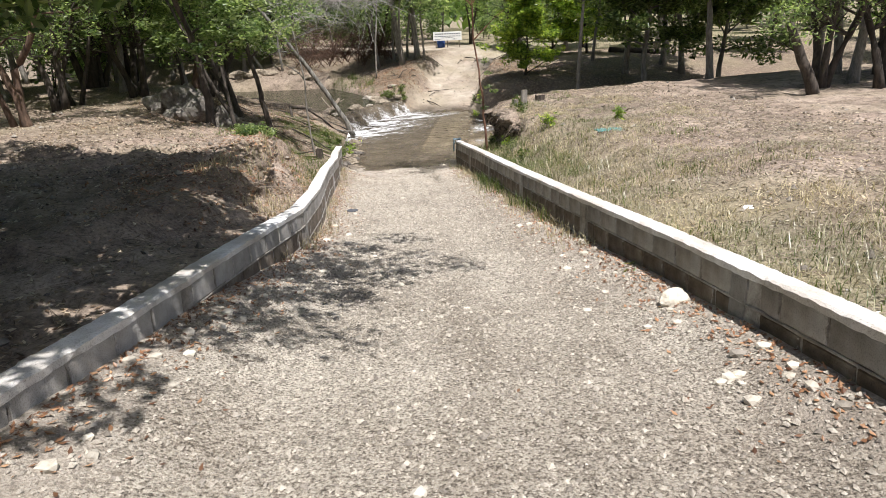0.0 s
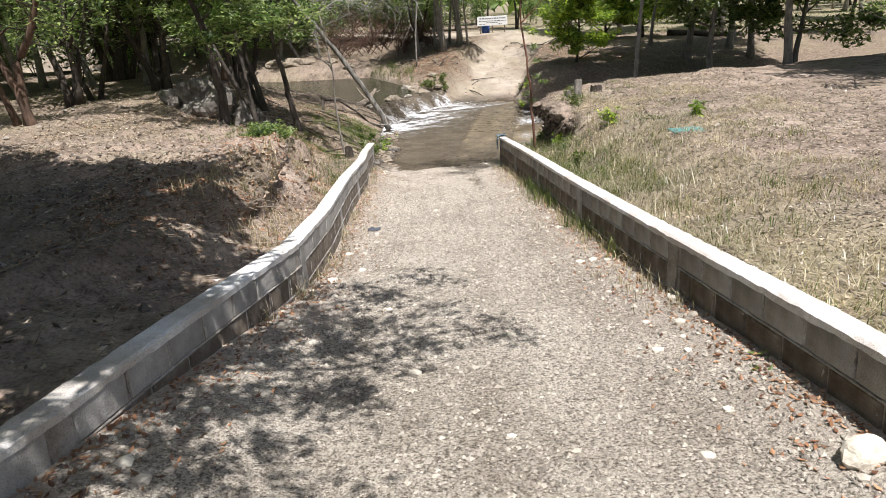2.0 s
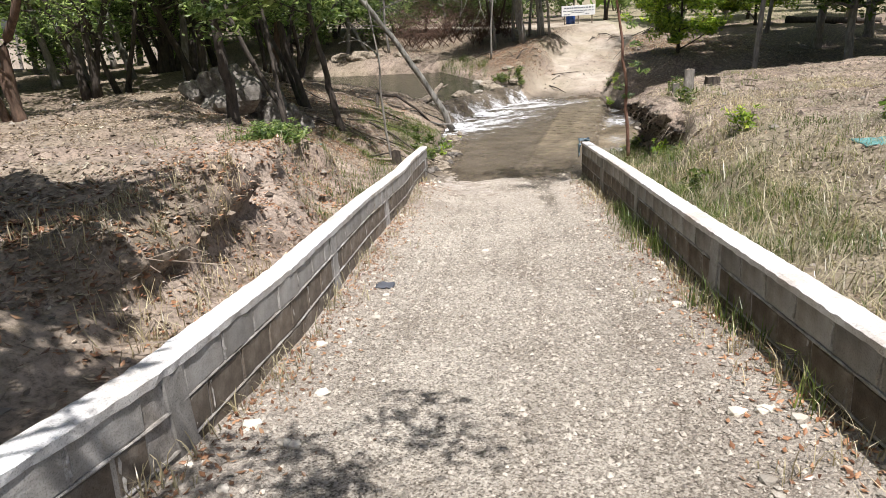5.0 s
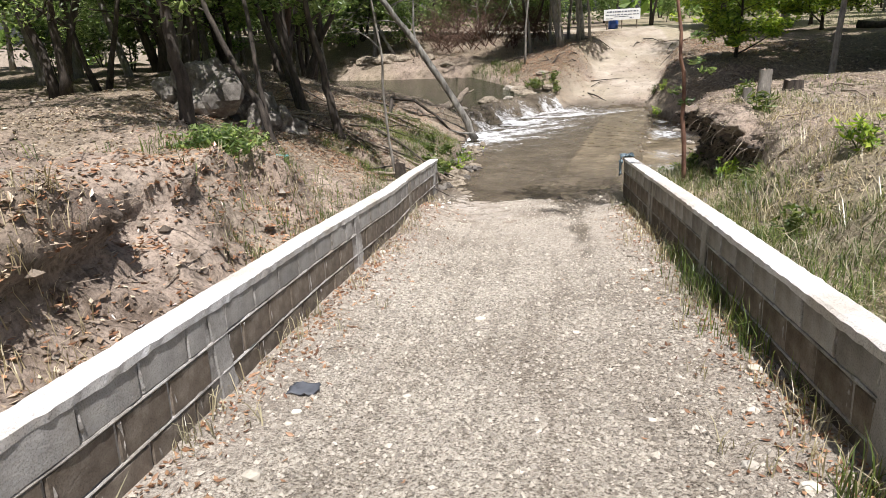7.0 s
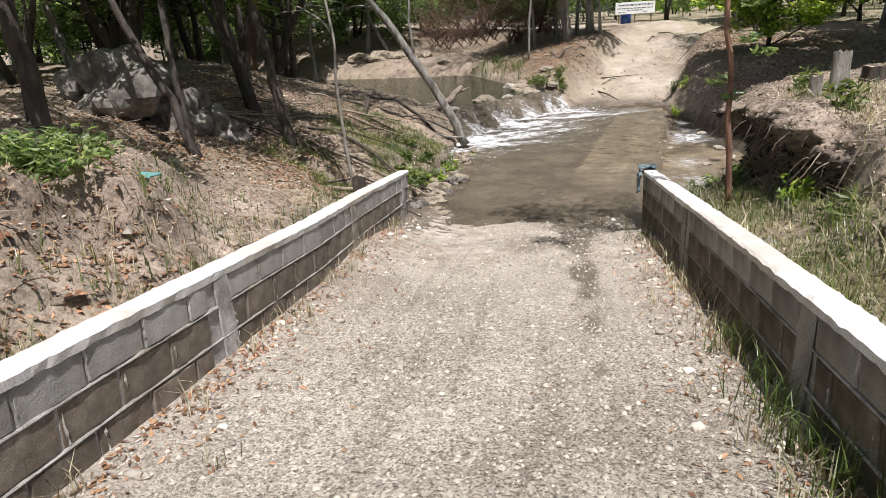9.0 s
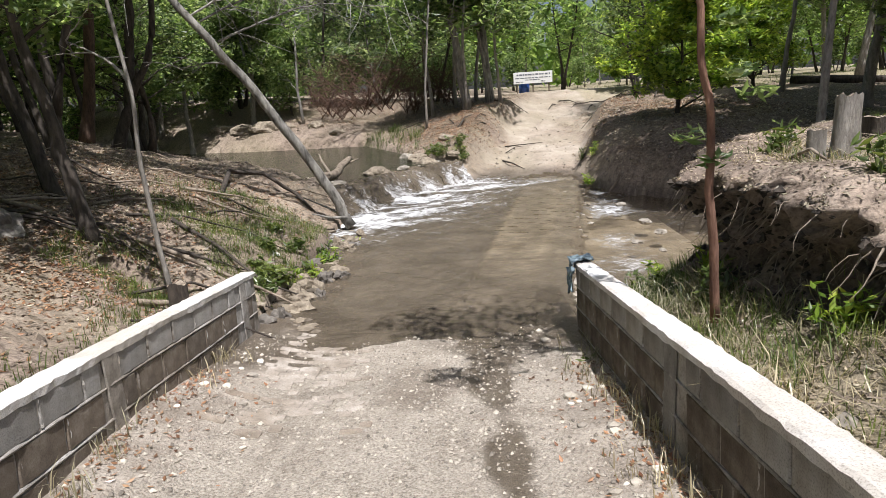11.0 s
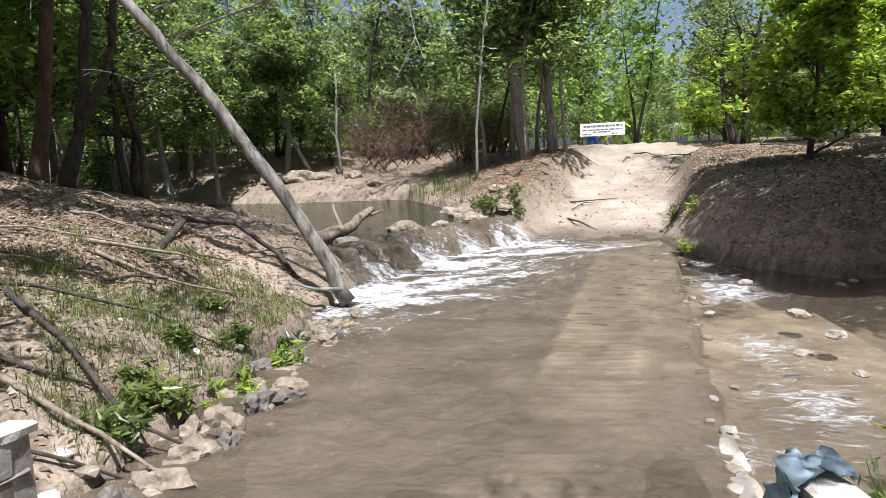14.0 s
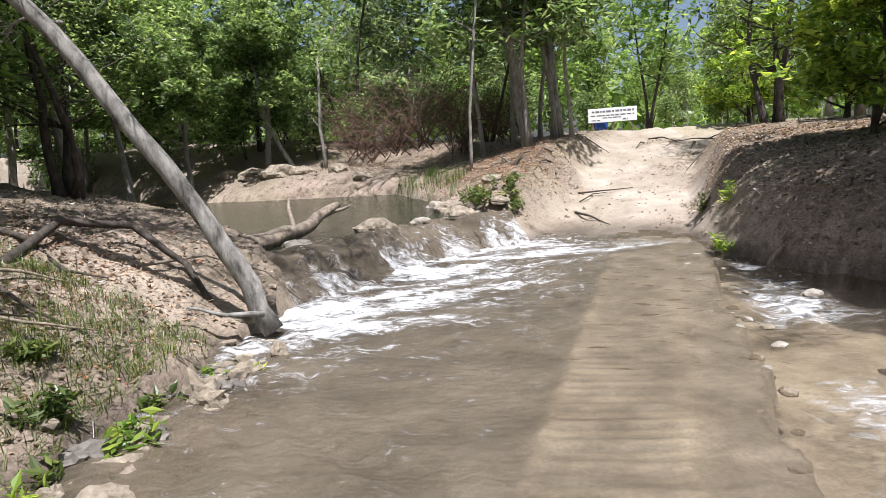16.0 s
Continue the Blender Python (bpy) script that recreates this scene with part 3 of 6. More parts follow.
FACE_PROFILE = [(-0.60, -0.08, 1), (-0.40, 0.004, 1), (-0.18, 0.0, 1), (-0.02, -0.03, 1), (0.08, -0.10, 1), (0.09, -0.20, 1), (-0.02, 0.66, 0), (-0.12, 0.46, 0), (-0.08, 0.28, 0), (0.06, 0.14, 0), (0.24, 0.03, 0), (0.45, -0.06, 0)]
face_rows, face_shade = [], []
ROWS_UP = 40
along = np.arange(3.3, 14.5, 0.035)
for d in along:
    p, out_ = sweep(float(d))
    inner, outer = p - out_ * 0.6, p + out_ * 0.45
    top_z, low_z = ground_z(inner.x, inner.y), ground_z(outer.x, outer.y)
    tall_ = max(0.05, top_z - low_z)
    prof_ = [(o, top_z + h if kind_ else low_z + min(h, 0.9) * tall_) for o, h, kind_ in FACE_PROFILE]
    row = []
    for k in range(ROWS_UP):
        u = k / (ROWS_UP - 1) * (len(prof_) - 1)
        o = float(np.interp(u, range(len(prof_)), [q[0] for q in prof_]))
        z = float(np.interp(u, range(len(prof_)), [q[1] for q in prof_]))
        back = 1 - float(smooth(3.3, 5.0, d))
        q = p + out_ * (o - 0.5 * back) + Vector((0, 0, z - 0.12 * back))
        n1 = noise.noise(q * 2.3) + 0.6 * noise.noise(q * 5.5) + 0.45 * noise.noise(q * 12) + 0.3 * noise.noise(q * 25)
        give = 0.27 * min(1, tall_) * smooth(2.2, 4.5, u) * smooth(11, 9, u)
        row.append(q + out_ * float(n1 * give) + Vector((0, 0, 0.09 * float(noise.noise(q * 6) * smooth(2, 4, u)))))
        # shade under the lip, painted over dark soil through the wet mask
        face_shade.append(float(0.65 * smooth(3.8, 5.2, u) * smooth(10.5, 8.5, u)))
    face_rows.append(row)
fv = [q for row in face_rows for q in row]
ff = [(a * ROWS_UP + k, a * ROWS_UP + k + 1, (a + 1) * ROWS_UP + k + 1, (a + 1) * ROWS_UP + k) for a in range(len(along) - 1) for k in range(ROWS_UP - 1)]
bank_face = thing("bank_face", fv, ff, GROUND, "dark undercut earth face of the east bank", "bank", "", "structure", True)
bank_face.data.attributes.new("wet", "FLOAT", "POINT").data.foreach_set("value", np.array(face_shade, np.float32))


# ---- road between the walls ----
def road_surface(x, y):
    left, right = left_x(y), right_x(y)
    u = (x - left) / (right - left)
    edge = np.minimum(x - left, right - x)
    z = -0.0155 - 0.1441 * y
    z = np.where(y > 17.6, np.interp(y, [17.6, 18.3, 19.2, 20], [-2.552, -2.62, -2.675, -2.72]), z)
    heap_w = np.interp(y, [0, 3, 4.4, 6, 8, 9, 12, 14, 16, 18.5], [0.32, 0.30, 0.26, 0.14, 0.03, 0.02, 0.06, 0.12, 0.20, 0.08])
    heap_e = np.interp(y, [0, 2.5, 4.3, 6, 8, 18], [0.16, 0.15, 0.13, 0.10, 0.08, 0.06])
    z = z + heap_w * smooth(np.interp(y, [4, 8, 12, 16], [1.1, 0.6, 0.6, 0.8]), 0.0, x - left) + heap_e * smooth(0.6, 0.0, right - x) + 0.018 * fbm(x, y, 3.0, 4, 5)
    for c in (0.33, 0.70):
        z = z - 0.022 * np.exp(-((u - c) / 0.09) ** 2) * smooth(4, 9, y)
    z = z + 0.010 * value_noise(x * 26, y * 1.1, 8) * smooth(6, 12, y) * smooth(18, 14, y)
    earth = np.clip(0.75 * smooth(0.6, 0.1, edge + 0.35 * fbm(x, y, 1.3, 3, 15)) + smooth(12.5, 16.5, y + 1.2 * fbm(x, y, 0.7, 3, 17)) * 0.75, 0, 1)
    wet = smooth(17.2, 18.4, y + 2.6 * fbm(x, y, 1.3, 5, 19) + 3.6 * np.exp(-((u - 0.73) / 0.055) ** 2) * (1 + fbm(x, y, 2.0, 3, 18)) + 0.1)
    band = np.clip(0.75 * np.exp(-((u - 0.79) / 0.10) ** 2) * smooth(14, 9, y) + 0.55 * np.exp(-((u - 0.52) / 0.06) ** 2) * smooth(12, 6, y) + 1.1 * fbm(x * 1.6, y * 0.7, 0.8, 4, 23), 0, 1)
    tread = smooth(0.12, 0.34, value_noise(x * 17 + 0.6 * fbm(x, y, 0.5, 2, 26), y * 0.55, 25)) * smooth(6, 10, y) * smooth(18, 15, y) * smooth(0.10, 0.25, u) * smooth(0.92, 0.8, u)
    patch = smooth(1.0, 0.4, np.hypot((u - 0.53) / 0.13, (y - 17.0) / 0.9) + 0.9 * fbm(x, y, 1.7, 3, 27))
    band = np.clip(band + 0.55 * tread + patch, 0, 1)
    return z, {"earth": earth, "wet": wet, "band": band}


us = np.linspace(-0.02, 1.02, 130)
ys = np.concatenate([np.arange(-3, 2, 0.2), np.arange(2, 20.01, 0.06)])
U, Y = np.meshgrid(us, ys)
X = left_x(Y) + U * (right_x(Y) - left_x(Y))
rz, rmask = road_surface(X.ravel(), Y.ravel())
n = len(us)
i = (np.arange(len(ys) - 1)[:, None] * n + np.arange(n - 1)[None, :]).ravel()
road = thing("road", np.stack([X.ravel(), Y.ravel(), rz], 1), np.stack([i, i + 1, i + n + 1, i + n], 1), ROAD,
             "pale loose gravel road sloping down to the stream", "road", "", "structure", True)
for key, values in rmask.items():
    road.data.attributes.new(key, "FLOAT", "POINT").data.foreach_set("value", values.astype(np.float32))


# ---- ford slab and water ----
def slab_right(y):
    return 2.02 + 0.18 * (y - 21.2)


def slab_surface(x, y):
    line = slab_right(y)
    z = np.full(np.shape(x), -2.685)
    z = np.where((x > line - 0.95) & (x < line), -2.658, z) + 0.010 * fbm(x, y, 2.2, 4, 81)
    z = np.where(x > line + 0.42 + 0.25 * fbm(x, y, 1.4, 3, 83), -2.95, np.where(x > line, -2.648 + 0.07 * fbm(x, y, 4.5, 3, 85), z))
    ridge = np.exp(-((x - line + 0.95) / 0.06) ** 2) + 0.55 * np.exp(-((x - line + 0.12) / 0.10) ** 2) + 0.35 * (x > line) * (x < line + 0.4)
    pale = np.clip(ridge * (0.7 + fbm(x, y, 1.5, 3, 87)) + 0.25 * (x > line - 0.95) * (x < line), 0, 1)
    z = z + 0.018 * np.clip(ridge, 0, 1) * (x < line)
    z = z + 0.010 * np.sin(y * 2 * math.pi / 0.24 + 2.0 * fbm(x, y, 1.0, 2, 88)) * (x > line - 0.9) * (x < line - 0.15) * smooth(24, 21, y)
    rib = np.sin(y * 2 * math.pi / 0.13 + 1.2 * fbm(x, y, 1.0, 2, 109))
    worn = smooth(-0.1, 0.35, fbm(x, 1.5 * y, 0.9, 3, 111) + 0.25 * smooth(-1.0, -0.8, x - line)) * (x < line - 0.1) * np.where(x > line - 0.95, smooth(25, 22, y), smooth(19.9, 19.1, y))
    pale = np.clip(0.8 * pale + 0.55 * worn * smooth(-0.2, 0.5, rib + 0.8 * fbm(x, y, 5, 2, 113)), 0, 1)
    z = z + 0.006 * rib * worn
    pale = np.maximum(pale, (0.75 + 0.6 * fbm(x, y, 1.2, 3, 115)) * (x > line + 0.5)).clip(0, 1)
    return z, {"pale": pale}


grid_mesh("ford_slab", np.arange(-1.9, 4.6, 0.055), np.concatenate([np.arange(18.7, 25, 0.026), np.arange(25, 29.6, 0.06)]), slab_surface, SLAB,
          "submerged wet brown concrete ford slab with broken edge", "ford")


DAM = [(-2.35, 25.35), (-1.75, 26.0), (-1.35, 27.2), (-0.9, 28.2), (-0.1, 29.0), (0.7, 29.5)]


def ford_water(x, y):
    d = line_distance(x, y, DAM)
    z = WATER + 0.022 * fbm(x + 0.5 * y, y * 2.2 - 0.8 * x, 1.5, 3, 91) + 0.016 * fbm(0.6 * x + 0.4 * y, y * 2.4 - x, 3.2, 2, 97) + 0.05 * np.exp(-(d / 0.8) ** 2) * (0.5 + fbm(x, y, 4, 3, 93))
    warp = 1.6 * fbm(x, y, 0.8, 3, 101) + 0.5 * fbm(x, y, 2.5, 2, 103)
    swell = smooth(-0.35, 0.25, fbm(x, y, 0.6, 2, 105))
    z = z + swell * (0.017 * np.sin(2 * math.pi * (0.75 * x + 0.85 * y) / 0.44 + 3.2 * warp) + 0.006 * np.sin(2 * math.pi * (0.9 * y - 0.5 * x) / 0.21 + 4 * warp))
    line = slab_right(y)
    drop = smooth(0.30, 0.75, x - line + 0.2 * fbm(x, y, 1.4, 3, 83))
    z = z + (LOW - WATER) * drop
    streak = fbm(0.5 * x + 0.3 * y, 1.6 * y - 0.7 * x, 2.2, 4, 89)
    foam = (0.42 + 1.0 * streak) * np.exp(-((d - 0.9) / 1.9) ** 2) * smooth(29.9, 28.0, y) + 0.30 * np.exp(-(d / 3.6) ** 2)
    foam = foam + (0.18 + 0.8 * fbm(x, y, 0.9, 3, 99)) * np.exp(-((x - line - 0.9) / 0.55) ** 2) * smooth(28, 26, y) + 0.13 * drop
    return z, {"foam": foam, "shallow": smooth(-1.15, -0.8, x - line + 0.15 * fbm(x, y, 1.5, 3, 107)) * smooth(19.2, 22.5, y)}


grid_mesh("water", spaced((-2.6, 0.06), (5, 0.2), (16, 0)), np.arange(17.7, 30.2, 0.05), ford_water, FORD_WATER,
          "shallow brown rippled stream water with white foam", "water")


def pool_water(x, y):
    return POOL + 0.006 * fbm(x, y, 1.5, 3, 95), {"foam": np.zeros(np.shape(x)) - 0.6}


def dam_y(x):
    return np.interp(x, [p[0] for p in DAM], [p[1] for p in DAM])


xs = np.concatenate([np.arange(-34, -10, 1.0), np.arange(-10, 0.8, 0.12)])
V = np.linspace(0, 1, 60)
X, T = np.meshgrid(xs, V)
y0 = np.maximum(dam_y(X), np.where(X < -2.35, 25.3, 0)) + 0.12
Y = y0 + T * (46 - y0)
pz, pm = pool_water(X.ravel(), Y.ravel())
n = len(xs)
i = (np.arange(len(V) - 1)[:, None] * n + np.arange(n - 1)[None, :]).ravel()
pool = thing("water_pool", np.stack([X.ravel(), Y.ravel(), pz], 1), np.stack([i, i + 1, i + n + 1, i + n], 1), POOL_WATER,
             "still dark green pool above the weir", "water", "", "structure", True)
pool.data.attributes.new("foam", "FLOAT", "POINT").data.foreach_set("value", pm["foam"].astype(np.float32))

# the weir: a rough rock sill, with the falling water over it
verts, faces = [], []
L = 150
prof = [(-0.7, -2.4), (-0.4, -2.16), (-0.1, -2.10), (0.12, -2.14), (0.30, -2.30), (0.55, -2.46), (0.95, -2.75)]
STEPS = np.linspace(0, 6, 22)
prof = [(float(np.interp(s, range(7), [p[0] for p in prof])), float(np.interp(s, range(7), [p[1] for p in prof]))) for s in STEPS]
dam_pts = [Vector((np.interp(s, np.linspace(0, 1, 6), [p[0] for p in DAM]), np.interp(s, np.linspace(0, 1, 6), [p[1] for p in DAM]), 0)) for s in np.linspace(-0.0, 1, L)]


def weir(offset, rough, seed):
    vs = []
    for k, p in enumerate(dam_pts):
        d = (dam_pts[min(k + 1, L - 1)] - dam_pts[max(k - 1, 0)]).normalized()
        side = Vector((d.y, -d.x, 0))
        for o, z in prof:
            q = p + side * o
            nn = noise.noise(Vector((q.x * 2.1, q.y * 2.1, z * 3 + seed))) + 0.55 * noise.noise(Vector((q.x * 6, q.y * 6, z * 6 + seed))) + 0.3 * noise.noise(Vector((q.x * 15, q.y * 15, z * 15 + seed)))
            vs.append(q + side * (nn * rough + offset) + Vector((0, 0, z + nn * rough * 0.5 + offset)))
    w = len(prof)
    fs = [(k * w + j, k * w + j + 1, (k + 1) * w + j + 1, (k + 1) * w + j) for k in range(L - 1) for j in range(w - 1)]
    return vs, fs


v, f = weir(0.0, 0.16, 3)
thing("weir", v, f, ROCK, "low rough brown rock weir across the stream", "weir", "", "structure", True)
v, f = weir(0.02, 0.13, 3.05)
fall = thing("waterfall", v, f, FORD_WATER, "white water falling over the low rock weir", "water", "", "structure", True)
vals = []
for k, p in enumerate(dam_pts):
    gap = 0.5 + 0.9 * noise.noise(Vector((p.x * 2.3, p.y * 2.3, 5)))
    vals += [float(np.interp(s, range(7), (-0.5, -0.25, 0.05, 0.4, 0.65, 0.9, 1.1))) * gap for s in STEPS]
fall.data.attributes.new("foam", "FLOAT", "POINT").data.foreach_set("value", np.array(vals, np.float32))


# ---- the two block walls ----
def chamfered_box(sx, sy, sz, c):
    """A block with chamfered edges, centred in x and y, its top at z = 0."""
    bm = bmesh.new()
    bmesh.ops.create_cube(bm, size=1)
    for v in bm.verts:
        v.co = Vector((v.co.x * sx, v.co.y * sy, (v.co.z - 0.5) * sz))
    bmesh.ops.bevel(bm, geom=list(bm.edges), offset=c, segments=1, affect="EDGES")
    me = bpy.data.meshes.new("concrete_block")
    bm.to_mesh(me)
    bm.free()
    return me


THICK, COURSE = 0.15, 0.205
BLOCK_MESHES = []
for mat in (BLOCK, LOW_BLOCK):
    for length in (0.388, 0.182):
        me = chamfered_box(length, THICK, 0.188, 0.008)
        me.materials.append(mat)
        BLOCK_MESHES.append(me)


def build_wall(name, face, side, piers, y0, y1, label, cap_seed):
    """A low wall along its inner face line. side: -1 when the masonry lies to the west of the face, 1 to the east."""
    rng = random.Random(cap_seed)

    def face_x(y):
        return float(np.interp(y, [p[1] for p in face], [p[0] for p in face]))

    def frame_at(y):
        d = Vector((face_x(y + 0.15) - face_x(y - 0.15), 0.3, -0.126 * 0.3)).normalized()
        s = Vector((d.y, -d.x, 0)).normalized() * side
        return Vector((face_x(y), y, float(wall_top(y)) - 0.02)), d, s

    ys = np.arange(y0, y1 + 0.001, 0.1)
    verts = []
    for y in ys:
        p, d, s = frame_at(y)
        for o, z in ((0.009, -1.05), (0.009, 0.0), (THICK - 0.009, 0.0), (THICK - 0.009, -1.05)):
            w = 0.008 * noise.noise(Vector((y * 7, o * 40, z * 5 + cap_seed)))
            verts.append(p + s * (o + w) + Vector((0, 0, z)))
    faces = [(k * 4 + j, k * 4 + j + 1, k * 4 + 5 + j, k * 4 + 4 + j) for k in range(len(ys) - 1) for j in range(3)]
    faces += [(0, 1, 2, 3), tuple(len(verts) - 4 + j for j in (3, 2, 1, 0))]
    wall = thing(name, verts, faces, MORTAR, label, "wall", "", "structure")
    # cap of plaster with a ragged edge
    cv = []
    cys = np.arange(y0, y1 + 0.001, 0.05)
    for y in cys:
        p, d, s = frame_at(y)
        e = [0.006 * noise.noise(Vector((y * 9, q * 7.0, cap_seed))) + 0.005 * noise.noise(Vector((y * 23, q * 3.0, cap_seed))) for q in range(6)]
        thick = 0.012 + 0.012 * noise.noise(Vector((y * 2.2, 3.3, cap_seed)))
        for (o, z), w in zip(((-0.006, -0.015 - thick), (-0.010, 0.016), (0.012, 0.027), (THICK - 0.012, 0.027), (THICK + 0.010, 0.016), (THICK + 0.006, -0.015 - thick)), e):
            cv.append(p + s * (o + w) + Vector((0, 0, z + w)))
    cf = [(k * 6 + j, k * 6 + j + 1, k * 6 + 7 + j, k * 6 + 6 + j) for k in range(len(cys) - 1) for j in range(5)]
    cf += [(0, 1, 2, 3, 4, 5), tuple(len(cv) - 6 + j for j in (5, 4, 3, 2, 1, 0))]
    mesh_part("wall_cap", cv, cf, CAP, wall, "pale rough plaster cap")
    # cast piers
    for y in piers:
        p, d, s = frame_at(y)
        pv = []
        for dy in (-0.09, -0.08, 0.08, 0.09):
            q, d2, _ = frame_at(y + dy)
            io = -0.004 if abs(dy) < 0.085 else 0.004
            for z in np.linspace(-1.0, -0.006, 9):
                w = 0.004 * noise.noise(Vector((y * 5 + dy * 30, z * 9, 1)))
                pv.append(q + s * (io + w) + Vector((0, 0, z)))
        pf = [(k * 9 + j, k * 9 + j + 1, k * 9 + 10 + j, k * 9 + 9 + j) for k in range(3) for j in range(8)]
        mesh_part("pier", pv, pf, BLOCK if rng.random() < 0.6 else MORTAR, wall, "smeared cast concrete pier")
    # uneven mortar squeezed out of the bed joints
    for course in (1, 2):
        line, radii = [], []
        for y in np.arange(y0 + 0.1, y1 - 0.05, 0.045):
            p, d, s = frame_at(y)
            k = noise.noise(Vector((y * 6, course * 9.0, cap_seed))) + 0.6 * noise.noise(Vector((y * 17, course * 5.0, cap_seed)))
            line.append(p + s * 0.004 + Vector((0, 0, -course * COURSE + 0.004 + 0.006 * k)))
            radii.append(max(0.004, 0.009 + 0.008 * k))
        mesh_part("mortar_bed", *tube(line, radii, 6), MORTAR, wall)
    # blocks, course by course from the top
    joints = []
    stops = [y0] + [p for p in piers if y0 < p < y1] + [y1]
    for a, b_ in zip(stops, stops[1:]):
        for course in range(4):
            y = a + 0.10
            step = 0.405 * 0.985
            half = course % 2 == 1
            while y + 0.15 < b_ - 0.07:
                span = 0.2 if half else 0.405
                half = False
                if y + span * 0.97 > b_ - 0.06:
                    span = 0.2
                    if y + 0.19 > b_ - 0.05:
                        break
                mid = y + span * 0.5 * 0.98
                p, d, s = frame_at(mid)
                zoff = -0.004 - course * COURSE + rng.uniform(-0.004, 0.004)
                if p.z + zoff > road_z(mid) - 0.02 + 0.0:
                    ob = new("concrete_block", BLOCK_MESHES[(0 if span > 0.3 else 1) + (2 if course else 0)])
                    up = d.cross(s).normalized()
                    if up.z < 0:
                        up = -up
                    yv = up.cross(d).normalized()
                    m = Matrix((d, yv, up)).transposed().to_4x4()
                    m.translation = p + s * (THICK * 0.5 + rng.uniform(-0.003, 0.003)) + up * zoff
                    ob.matrix_basis = m
                    ob.parent = wall
                    q, d3, s3 = frame_at(y - 0.003)
                    if rng.random() < 0.85:
                        bead = [q + s3 * (0.008 + rng.uniform(-0.003, 0.004)) + d3 * rng.uniform(-0.006, 0.006) + Vector((0, 0, zoff - 0.012 - 0.0285 * k)) for k in range(7)]
                        joints.append(tube(bead, [rng.uniform(0.004, 0.014) for _ in bead], 5))
                y += span * 0.985
    mesh_part("mortar_joints", *join(joints), MORTAR, wall, "rough pale mortar in the upright joints")
    return wall


build_wall("wall_west", LEFT_FACE, -1, [1.2, 4.15, 7.25, 10.05, 12.9, 15.7, 18.2], -3.0, 18.65, "low grey concrete block wall with pale plaster cap", 2)
build_wall("wall_east", RIGHT_FACE, 1, [0.6, 3.5, 6.5, 9.5, 12.5, 15.4], -3.0, 18.15, "low grey concrete block wall with whitish cap", 7)


# ---- trees ----
def limb_path(rng, start, direction, length, steps, bend, lift=0.0):
    pts, p, d = [Vector(start)], Vector(start), Vector(direction).normalized()
    for _ in range(steps):
        d = (d + Vector((rng.uniform(-bend, bend), rng.uniform(-bend, bend), rng.uniform(-bend, bend) * 0.6 + lift))).normalized()
        p = p + d * (length / steps)
        pts.append(p.copy())
    return pts


def foliage(rng, clusters, count, leaf, spread, flat=0.6, droop=0.3, slender=0.38):
    """Leaves scattered in clusters (centre, radius); spread shapes how they hang."""
    r = np.random.RandomState(rng.randrange(10 ** 6))
    cs = np.array([[*c, s] for c, s in clusters])
    pick = r.randint(0, len(cs), count)
    offs = r.normal(0, 1, (count, 3))
    offs /= np.maximum(1.0, np.linalg.norm(offs, axis=1, keepdims=True) / 1.6)
    centres = cs[pick, :3] + offs * cs[pick, 3:4] * np.array([0.6, 0.6, 0.6 * flat]) * spread
    d = r.normal(0, 1, (count, 3))
    d[:, 2] = d[:, 2] * 0.4 - droop
    d /= np.linalg.norm(d, axis=1, keepdims=True)
    w = np.cross(d, r.normal(0, 0.5, (count, 3)) + np.array([0, 0, 1.0]))
    w /= np.linalg.norm(w, axis=1, keepdims=True) + 1e-9
    size = leaf * r.uniform(0.6, 1.3, (count, 1))
    return sheets(centres, d * size * 0.5, w * size * 0.5 * slender)


